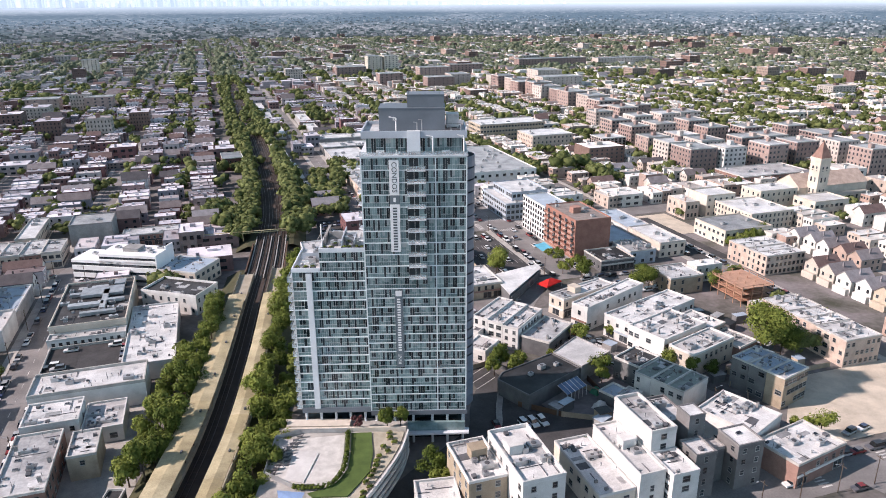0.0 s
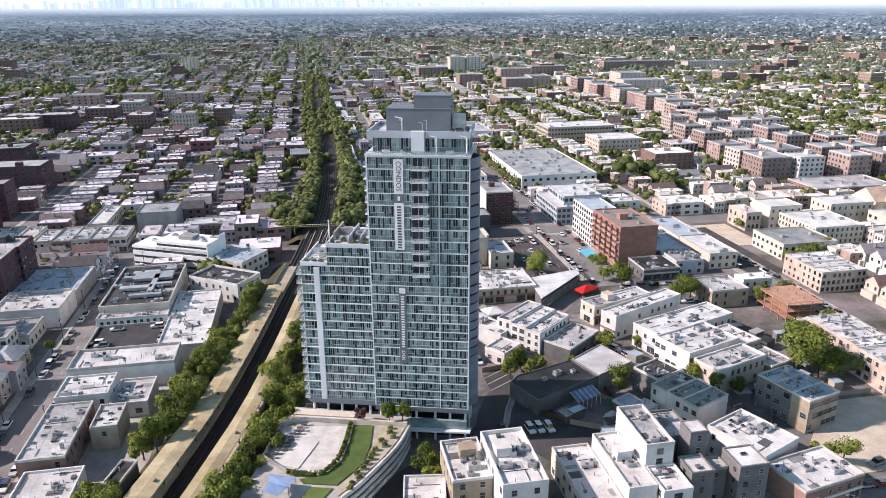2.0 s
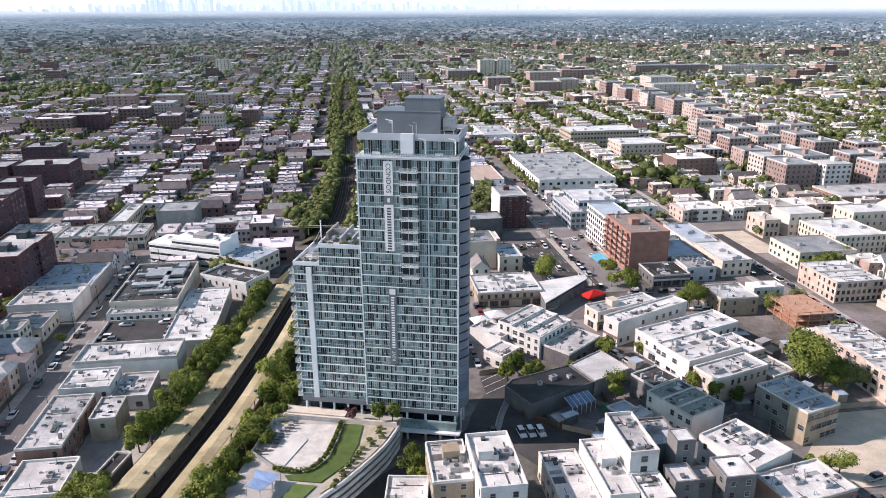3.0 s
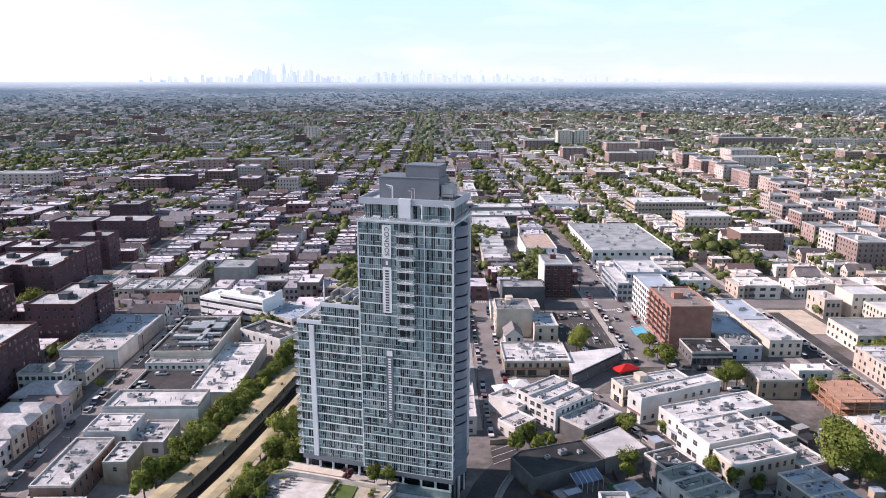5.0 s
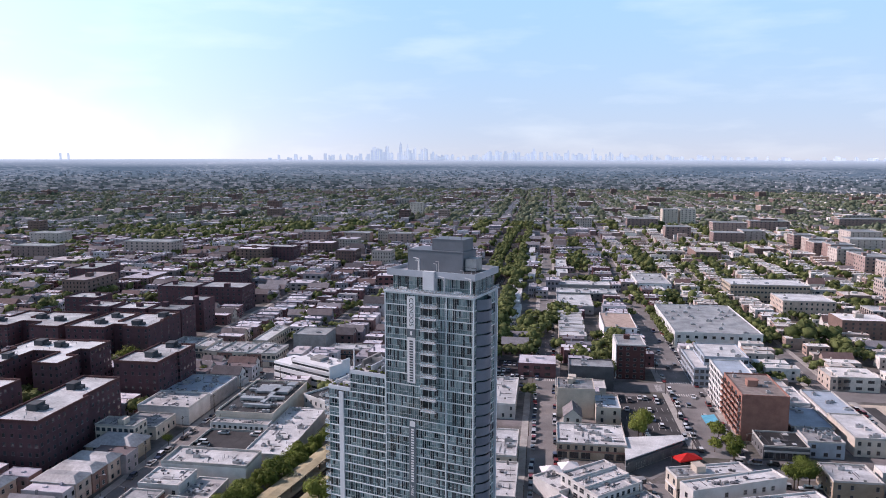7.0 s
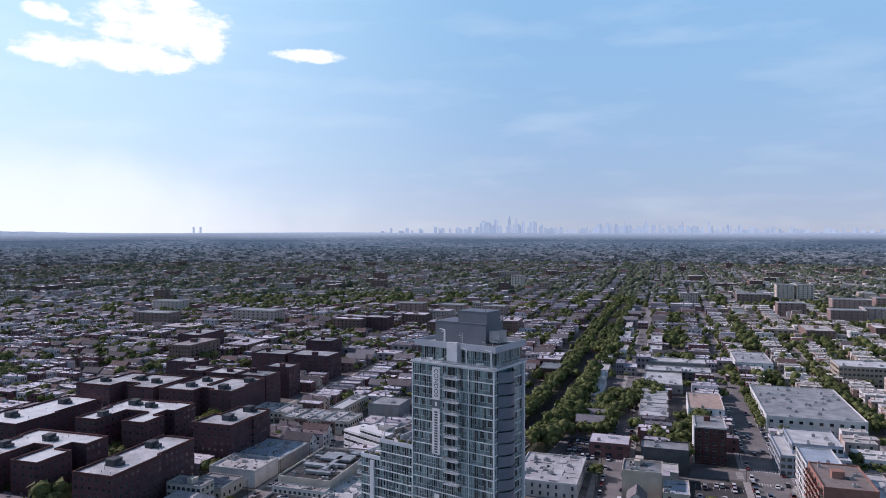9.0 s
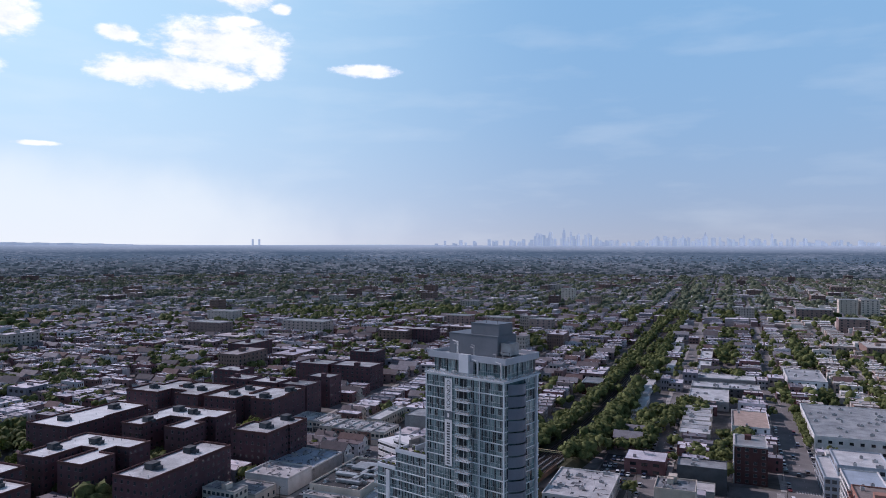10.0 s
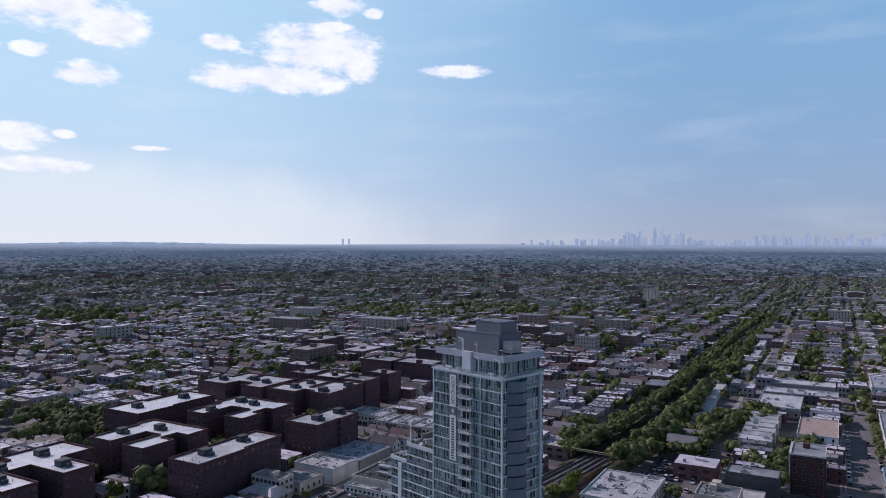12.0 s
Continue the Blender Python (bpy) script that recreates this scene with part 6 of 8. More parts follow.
grid_building(268, 295.5, 292, 321, 9, wall="cream_wall", roof=R, floors=3, sides="SWE", label="cream school building with a white roof", units=4, parapet="cream_wall", bays=2.4)
grid_building(239, 267.6, 276, 300, 7.5, wall="cream_wall", roof="gray_roof", floors=2, sides="SW", label="low cream school hall", units=2, parapet="cream_wall")
grid_building(298, 324, 320, 336, 12, wall="cream_wall", roof=R, floors=3, sides="SW", label="cream parish building beside the church", units=1, parapet="cream_wall")
grid_building(318, 342, 300, 316, 9, wall="cream_wall", roof=R, floors=2, sides="SW", label="low cream parish house with a white roof", parapet="cream_wall")
grid_building(325, 380, 366, 394, 8, wall="red_brick", roof=B_, floors=2, sides="SW", label="low brick building with a silver roof", units=6)
blocks = random.Random(23)
for e, n, h, wl in ((315, 408, 19, 0), (315, 434, 19, 0), (317, 462, 18, 0), (340, 404, 19, 1), (342, 432, 19, 0), (345, 462, 18, 0), (372, 398, 20, 0), (374, 428, 20, 0), (398, 400, 20, 0), (402, 432, 19, 0), (425, 362, 20, 0), (428, 392, 20, 0),
                    (330, 506, 19, 0), (356, 510, 19, 0), (384, 480, 19, 0), (388, 510, 20, 0), (412, 470, 19, 0), (332, 540, 19, 0), (360, 548, 20, 0), (390, 552, 20, 0), (416, 560, 19, 0), (345, 590, 19, 0), (376, 600, 20, 0), (404, 618, 19, 0), (450, 430, 18, 0), (455, 470, 18, 0),
                    (486, 360, 18, 0), (490, 400, 18, 0), (300, 500, 12, 0)):
    grid_building(e, e + blocks.uniform(17, 22), n, n + blocks.uniform(17, 23), h, wall="white_wall" if wl else "block_walls", roof=R if wl else blocks.choice(("gray_roof", "silver_roof", "gray_roof")), floors=6, sides="SW", label="six-storey brick apartment block", name="apartment_block",
                  category="apartment block", group="brick apartment blocks", bays=3.0, bulk=1)
for k in range(9):
    grid_building(384 + (k % 2) * 6, 410 + (k % 2) * 6, 652 + k * 34, 678 + k * 34, 20 + (k % 3), wall="block_walls", roof="gray_roof", floors=6, sides="SW", label="six-storey brick apartment block", name="apartment_block", category="apartment block", group="brick apartment blocks", bays=4.2, bulk=1)
for e, n, w, d, h in ((300, 980, 40, 24, 18), (345, 1010, 30, 30, 18), (440, 900, 60, 30, 20), (250, 1060, 36, 24, 18), (330, 1120, 50, 26, 20), (210, 1200, 50, 26, 18), (480, 1000, 40, 40, 20),
                      (400, 1180, 60, 26, 18), (276, 1260, 26, 26, 30), (306, 1262, 26, 26, 30), (560, 1250, 140, 24, 18), (720, 1240, 120, 24, 16), (860, 700, 40, 26, 20), (640, 470, 40, 30, 20),
                      (-190, 900, 34, 22, 18), (-250, 905, 34, 22, 18), (-130, 900, 30, 20, 18), (-200, 1410, 26, 20, 28), (-420, 760, 60, 26, 18), (-520, 700, 50, 24, 18), (-600, 830, 44, 24, 18)):
    grid_building(e, e + w, n, n + d, h, wall="block_walls" if h < 25 else "cream_wall", roof="gray_roof", floors=max(5, int(h / 3.2)), sides="SW" if e > 100 else "SE", label="brick apartment block rising over the houses", name="apartment_block", category="apartment block", group="distant apartment blocks", bays=6)


for n0, n1, e in ((430, 470, 58.5), (478, 530, 56.5), (536, 598, 54.5), (606, 652, 53)):
    grid_building(e - 3.6, e + 3.6, n0, n1, 4.0, wall=W, roof=R, floors=1, sides="", label="long narrow white-roofed shed beside the tracks", category="shed", name="trackside_shed", group="trackside sheds", parapet=W, rim=0.2)
for k in range(7):
    grid_building(87, 104 - k % 2, 420 + 11.2 * k, 431 + 11.2 * k, 7.2 - 0.2 * (k % 3), wall="pink_brick" if k % 2 else "cream_wall", roof=B_ if k % 3 else R, floors=2, sides="SE", label="two-storey attached house with a wide flat roof", name="row_house", category="house", group="flat-roofed row by the avenue", bays=3.4, rim=0.4, units=1)
grid_building(87, 114, 518, 564, 6, wall=G_, roof=R, floors=1, sides="S", label="broad low building with a white roof", units=5, bays=5)
grid_building(87, 136, 569, 590, 6.4, wall="dark_gray", roof=B_, floors=2, sides="SE", label="broad low dark-fronted building with roof plant", units=16, bays=4)
grid_building(87, 134, 611, 632, 6, wall=G_, roof=R, floors=1, sides="S", label="broad low building with a white roof", units=6, bays=5)
grid_building(115.5, 136, 438, 482, 9, wall="bright_paint", roof="pink_brick", floors=3, sides="SE", label="white stuccoed building with a pinkish roof", units=2, bays=4, parapet=W)
grid_building(158, 186, 615, 672, 8, wall="bright_paint", roof=B_, floors=2, sides="SW", label="long white building at the avenue corner", units=8, bays=5)
for n0, n1 in ((655, 700), (720, 770)):
    grid_building(88, 99, n0, n1, 6, wall=G_, roof=R, floors=1, sides="S", label="long low building with a white roof", units=2, bays=5)


def orange_block():
    b = grid_building(159, 177.5, 282, 313, 19, wall="orange_brick", roof="shingle", floors=7, sides="", label="seven-storey orange brick apartment house with white-railed balconies", units=4, bulk=2, parapet="orange_brick")
    for f in range(1, 7):
        for k in range(5):
            y = -12.4 + k * 6.2
            bal = part("balcony", None, b, (-9.25, y, f * 2.7))
            s = Shape()
            s.box(-1.4, 0, -2.3, 2.3, -0.15, 0)
            part("slab", s.mesh("slab", "coping"), bal)
            s = Shape()
            s.box(-1.4, -1.34, -2.3, 2.3, 0, 1.0), s.box(-1.34, 0, -2.3, -2.24, 0, 1), s.box(-1.34, 0, 2.24, 2.3, 0, 1)
            part("railing", s.mesh("railing", "orange_brick"), bal)
            part("window", window_mesh(2.4, 2.0, 1), b, (-9.25, y, f * 2.7 + 0.1), -math.pi / 2)


orange_block()


def church():
    c = thing("church", "pale stone church with a square bell tower and pointed roof", "church", (*world_of(356, 334), 0), GRID)
    take(*world_of(356, 334), 66, 36, GRID)
    s = Shape()
    s.box(-26, 26, -9, 9, 0, 11), s.quad([(-26, 9, 11), (-26, -9, 11), (-26, 0, 17)]), s.quad([(26, -9, 11), (26, 9, 11), (26, 0, 17)])
    s.box(-26, 24, -14, -9, 0, 6)
    nave = part("nave", s.mesh("nave", "cream_wall"), c)
    s = Shape()
    for k in (-1, 1):
        p = [(-26.5, k * 9.6, 10.7), (26.5, k * 9.6, 10.7), (26.5, 0, 17.1), (-26.5, 0, 17.1)]
        s.quad(p if k < 0 else p[::-1])
    part("roof", s.mesh("roof", "pink_brick"), c)
    s = Shape()
    s.box(-20, -12.5, -16, -8.5, 0, 29), s.box(-20.4, -12.1, -16.4, -8.1, 22, 22.6), s.box(-20.4, -12.1, -16.4, -8.1, 28.4, 29.1)
    belfry = part("bell_tower", s.mesh("bell_tower", "cream_wall"), c)
    s = Shape()
    q = [(-20, -16), (-12.5, -16), (-12.5, -8.5), (-20, -8.5)]
    for k in range(4):
        a, b = q[k], q[(k + 1) % 4]
        s.quad([(a[0], a[1], 29.1), (b[0], b[1], 29.1), (-16.25, -12.25, 39)])
    part("spire", s.mesh("spire", "red_brick"), belfry)
    for f in (8, 15, 21.5):
        for dx in (-1.4, 1.4):
            part("window", window_mesh(1.0, 2.6), belfry, (-16.25 + dx, -16, f))
            part("window", window_mesh(1.0, 2.6), belfry, (-20, -12.25 + dx, f), -math.pi / 2)
    for k in range(8):
        part("window", window_mesh(1.3, 3.2), nave, (-22 + k * 6, -14, 1.5))


church()


def building_frame():
    f = thing("unfinished_building", "unfinished orange steel and plank building frame", "building site", (*world_of(203, 221), 0), GRID)
    take(*world_of(199, 221), 18, 24, GRID)
    f.scale = (0.95, 0.85, 0.92)
    for k in range(3):
        s = Shape()
        s.box(-8, 8, -11, 11, 2.8 * k + 2.6, 2.8 * k + 2.85)
        part("floor_deck", s.mesh("floor_deck", "scaffold"), f)
    for x in (-7.8, -2.6, 2.6, 7.8):
        for y in (-10.8, -5.4, 0, 5.4, 10.8):
            s = Shape()
            s.box(x - 0.15, x + 0.15, y - 0.15, y + 0.15, 0, 9.6)
            part("post", s.mesh("post", "scaffold"), f)
    for k in range(3):
        for x0, x1, y0, y1 in ((-8, 8, -10.95, -10.85), (-8, 8, 10.85, 10.95), (-7.95, -7.85, -10.8, 10.8), (7.85, 7.95, -10.8, 10.8)):
            s = Shape()
            s.box(x0, x1, y0, y1, 2.8 * k + 3.8, 2.8 * k + 3.95)
            part("guard_rail", s.mesh("guard_rail", "scaffold"), f)


building_frame()

def yard_canopy():
    """Tilted blue glass roof on posts, over the yard beside the black-roofed garage."""
    c = thing("glazed_canopy", "tilted blue glass canopy on steel posts in a yard", "canopy", (45.1, 194.0, 0), radians(38))
    for k in range(5):
        x = -4.4 + 1.77 * k
        s = Shape()
        s.quad([(x, -2.1, 3.3), (x + 1.65, -2.1, 3.3), (x + 1.65, 2.0, 4.8), (x, 2.0, 4.8)]), s.quad([(x, 2.0, 4.75), (x + 1.65, 2.0, 4.75), (x + 1.65, -2.1, 3.25), (x, -2.1, 3.25)])
        part("pane", s.mesh("pane", "blue_glass"), c)
    for k in range(6):
        x = -4.45 + 1.77 * k
        s = Shape()
        s.tube((x, -2.2, 3.3), (x, 2.05, 4.86), 0.08, 0.08, 6), s.tube((x, -2.1, 0), (x, -2.1, 3.3), 0.08, 0.08, 6)
        part("rafter", s.mesh("rafter", "white_wall"), c)


def tarp(x, y, w, d, h, a, mat, label):
    """A cloth thrown over goods: a sagging grid of faces down to the ground."""
    r = random.Random(int(x * 7 + y))
    t = thing("tarpaulin", label, "tarpaulin", (x, y, 0), a)
    s = Shape()
    n = 7
    for j in range(n):
        for i in range(n):
            u, v = i / (n - 1) * 2 - 1, j / (n - 1) * 2 - 1
            z = h * (1 - max(abs(u), abs(v)) ** 4) * r.uniform(0.8, 1.1) + 0.08
            s.v.append((u * w / 2, v * d / 2, z))
    for j in range(n - 1):
        for i in range(n - 1):
            k = j * n + i
            s.f.append((k, k + 1, k + n + 1, k + n)), s.s.append(0)
    part("cloth", s.mesh("cloth", mat), t)


def excavator(x, y, a):
    e = thing("excavator", "yellow tracked excavator at the roadside", "excavator", (x, y, 0.08), a)
    for k in (-1, 1):
        s = Shape()
        s.prism([(-1.9, k * 1.1 - 0.3), (1.9, k * 1.1 - 0.3), (1.9, k * 1.1 + 0.3), (-1.9, k * 1.1 + 0.3)], 0.12, 0.85), s.prism([(-1.5, k * 1.1 - 0.3), (1.5, k * 1.1 - 0.3), (1.5, k * 1.1 + 0.3), (-1.5, k * 1.1 + 0.3)], 0, 0.12)
        part("track", s.mesh("track", "tyre"), e)
    s = Shape()
    s.box(-1.9, 1.2, -1.2, 1.2, 0.9, 2.0), s.box(-1.9, -0.4, -1.1, 1.1, 2.0, 2.5)
    part("body", s.mesh("body", "excavator_yellow"), e)
    s = Shape()
    s.box(-0.3, 1.2, 0.1, 1.15, 2.0, 3.3)
    part("cab", s.mesh("cab", "pane"), e)
    s = Shape()
    s.tube((1.0, -0.4, 1.8), (3.0, -0.4, 4.8), 0.3, 0.24, 6)
    part("boom", s.mesh("boom", "excavator_yellow"), e)
    s = Shape()
    s.tube((3.0, -0.4, 4.8), (4.6, -0.4, 2.2), 0.22, 0.16, 6)
    part("dipper_arm", s.mesh("dipper_arm", "excavator_yellow"), e)
    s = Shape()
    s.prism([(4.2, -0.9), (5.0, -0.9), (5.0, 0.1), (4.2, 0.1)], 1.4, 2.3)
    part("bucket", s.mesh("bucket", "dark_metal"), e)


yard_canopy()
tarp(53.5, 196.5, 4.2, 3.2, 1.6, 0.7, "green_tarp", "green tarpaulin over goods in a yard")
tarp(52.4, 188.0, 4.6, 3.0, 1.7, 0.7, "white_wall", "white tarpaulin over goods in a yard")
excavator(45.6, 396.6, 1.2)

take(*world_of(254, 222), 56, 84, GRID)
for e, n in ((252, 192.5), (252.5, 201.5), (251.5, 210.5), (252, 219.5), (252.5, 228.5), (277, 229), (278, 238), (277, 247), (278, 256), (277, 265)):
    house(*world_of(e, n), GRID - math.pi / 2, 7.6, 12.5, 6.4, "gable", "gabled houses on the side street")

# ---- west of the railway ----
def banded_office():
    """White office: long bands of wall between recessed dark ribbon windows, a lower west end and a tall blank east wall."""
    b = thing("office_building", "long white office building with dark ribbon windows", "office building", (-133.5, 300.6, 0), radians(-10))
    take(-133.5, 300.6, 41, 15, radians(-10))
    s = Shape()
    s.box(-20.2, 19.6, -6.7, 7.0, 0, 9.9), s.box(-7.0, 19.6, -6.7, 7.0, 9.9, 12.9)
    part("wall", s.mesh("wall", "pane"), b)
    for z0, z1, x0 in ((0, 1.3, -20.4), (2.6, 4.7, -20.4), (6.0, 8.1, -20.4), (9.4, 10.6, -20.4), (9.4, 11.4, -7.2), (12.6, 13.7, -7.2)):
        s = Shape()
        s.box(x0, 19.9, -7.1, 7.2, z0 + (0.003 if x0 > -10 else 0), z1)
        part("wall_band", s.mesh("wall_band", "bright_paint"), b)
    for k in range(14):
        s = Shape()
        x = -19.6 + k * 2.95
        s.box(x - 0.06, x + 0.06, -6.8, -6.6, 1.2, 12.7 if x > -7 else 9.5)
        part("mullion", s.mesh("mullion", "dark_metal"), b)
    s = Shape()
    s.prism([(19.5, -7.2), (20.0, -7.2), (20.0, 7.4), (19.5, 7.4)], 0, 14.2), s.prism([(19.52, 1.5), (19.98, 1.5), (19.98, 7.38), (19.52, 7.38)], 14.2, 15.6)
    part("end_wall", s.mesh("end_wall", "bright_paint"), b, label="blank white end wall")
    s = Shape()
    s.box(-6.8, 19.4, -6.7, 6.9, 13.0, 13.15), s.box(-20.0, -7.3, -6.7, 6.9, 10.0, 10.12)
    part("roof", s.mesh("roof", "black_roof"), b)
    s = Shape()
    s.box(2, 9, -2.5, 3.5, 13.1, 15.2), s.box(1.8, 9.2, -2.7, 3.7, 15.2, 15.35)
    part("bulkhead", s.mesh("bulkhead", "gray_wall"), b)
    c, n = math.cos(radians(-10)), math.sin(radians(-10))
    for x, y in ((12, 1), (15, -2), (-3, 2), (16, 4), (-14, 1)):
        roof_unit(-133.5 + x * c - y * n, 300.6 + x * n + y * c, 13.15 if x > -7 else 10.12, 2.2, 1.8, 1.3, radians(-10))


banded_office()
building(-104.5, 297, 20, 19, -16, 7.5, wall="cream_wall", roof="blue_roof", floors=2, sides="SE", label="low cream building with a blue-gray roof", units=2, parapet=W)
building(-99, 270, 25, 15, -17, 7.5, wall=W, roof="black_roof", floors=2, sides="SE", label="white building with a black flat roof", units=5, parapet=W, rim=1.0)
grid_building(-58, -33, 257, 300, 9, wall="cream_wall", roof="black_roof", floors=2, sides="", label="large store with a black roof and steel ducts", units=12, parapet="cream_wall", rim=0.9)
front = grid_building(-58, -33, 251.6, 256.8, 6.5, wall=W, roof=R, floors=1, sides="", label="white store front with small windows and a red sign", parapet=W)
for k in range(10):
    part("window", window_mesh(1.0, 1.5), front, (-10.6 + 2.3 * k, -2.6, 4.3))
for k, wide in enumerate((1.5, 0.7, 2.4, 1.1, 1.9)):      # unreadable red lettering
    sh = Shape()
    sh.box(0, wide, -0.12, 0, 0, 0.75)
    part("sign_bar", sh.mesh("sign_bar", "red_cloth"), front, (-11.4 + sum((1.5, 0.7, 2.4, 1.1, 1.9)[:k]) + 0.25 * k, -2.6, 2.6))

grid_building(-57, -30, 231, 250.5, 4, wall="cream_wall", roof="lot", floors=1, sides="", label="raised parking deck with cars", rim=1.0, category="parking deck", name="parking_deck")
grid_building(-32.4, -16, 226, 276, 5.6, wall=W, roof=R, floors=1, sides="S", label="long low white-roofed building beside the railway", units=10, parapet=W)
grid_building(-56, -24, 210.5, 224, 7.4, wall=W, roof=R, floors=2, sides="", label="low gray building with a bright white roof", units=3, rim=1.0)
grid_building(-54.5, -40, 193.5, 206, 7.4, wall=W, roof=R, floors=2, sides="SE", label="white two-storey building with a white roof", units=1, parapet=W)
grid_building(-39.6, -29, 192, 207, 4.4, wall=W, roof=R, floors=1, sides="S", label="low white workshop with clutter on its roof", units=7, parapet=W)
grid_building(-54.5, -43, 163, 190, 7.2, wall="red_brick", roof="silver_roof", floors=2, sides="SE", label="red brick building with a silver roof", units=3)
grid_building(-40.5, -33.5, 176, 188, 6.8, wall="tan_wall", roof=B_, floors=2, sides="S", label="small brown brick building beside the railway trees")
grid_building(-52, -38, 146, 161, 5, wall=W, roof=R, floors=1, sides="S", label=white, units=1, parapet=W)
building(-73.9, 142.5, 4.2, 9.6, 2, 4.2, wall="dark_gray", roof="black_roof", floors=1, sides="", label="dark railway equipment hut with a black roof", category="hut", name="hut")
grid_building(-98, -74, 264, 284, 7.0, wall=W, roof=R, floors=1, sides="", label="white garage front with a tall parapet", units=4, parapet=W, rim=1.0)
grid_building(-100, -74, 284.3, 313, 6.2, wall=G_, roof="blue_roof", floors=1, sides="S", label="long low garage with a blue-gray roof", units=9, parapet=W)
grid_building(-96, -79, 246, 262, 5, wall="cream_wall", roof="gray_roof", floors=1, sides="SE", label="low cream garage with a gray roof", units=1)
grid_building(-99, -82, 236, 245, 9, wall="cream_wall", roof=B_, floors=3, sides="SE", label="stepped cream house with a silver roof", bulk=1, bays=2.2)
for k in range(5):
    grid_building(-112 + 8.6 * k, -103.6 + 8.6 * k, 352, 372 + 3 * (k % 2), 7.4 - 0.3 * (k % 2), wall="red_brick" if k % 2 else "cream_wall", roof=B_, floors=2, sides="SE", shop="S", label="two-storey shop house on the avenue", name="shop_house", category="shop", group="avenue shops", units=1, bays=2.4)
for k in range(3):
    grid_building(-140 + 8.6 * k, -131.6 + 8.6 * k, 362, 382, 6.8, wall="cream_wall", roof=R, floors=2, sides="SE", shop="S", label="two-storey shop house on the avenue", name="shop_house", category="shop", group="avenue shops", units=1, bays=2.4)
grid_building(-70, -50, 382, 402, 11, wall=G_, roof="gray_roof", floors=3, sides="", label="blank gray cube-like building", units=1, parapet=G_)
grid_building(-93, -84, 376, 414, 8, wall="cream_wall", roof=R, floors=2, sides="SE", label="long narrow cream building", units=2)
grid_building(-45, -12, 372, 384, 6, wall="red_brick", roof=B_, floors=2, sides="S", shop="S", label="row of low brick shops", units=4, bays=2.6)
grid_building(38, 66, 292, 331, 6.5, wall=W, roof=R, floors=2, sides="SE", label="wide low white-roofed building beside the railway", units=7, parapet=W)
grid_building(55, 70, 205, 232, 6, wall=W, roof=R, floors=2, sides="SE", label="low white building behind the tower", units=4, parapet=W)
grid_building(56, 69, 236, 262, 6.6, wall="cream_wall", roof=B_, floors=2, sides="SE", label="cream low building with a silver roof", units=2, parapet=W)
building(-146, 530, 15, 22, 19, 9, wall="dark_brick", roof="gray_roof", floors=2, sides="S", label="plain red brick building by the railway")

def store_ducts():
    x, y = world_of(-45, 278)
    d = thing("roof_ducts", "bent silver ventilation ducts on a black store roof", "duct", (x, y, 9.1), GRID)
    for k, (a, b, c, e) in enumerate(((-3, 12, 3, 14), (-6, 4, 9, 12), (2, -10, 4, 9), (-9, -6, 3, -3), (4, -3, 10, -1), (-4, -14, 8, -12), (5, 14, 9, 19), (-10, 6, -6, 8))):
        s = Shape()
        s.box(a, c if c > a else a + 1, b, e if e > b else b + 1.2, 0.5, 1.6), s.box(a + 0.2, a + 0.5, b + 0.2, b + 0.5, 0, 0.6)
        part("duct", s.mesh("duct", "metal"), d)


store_ducts()

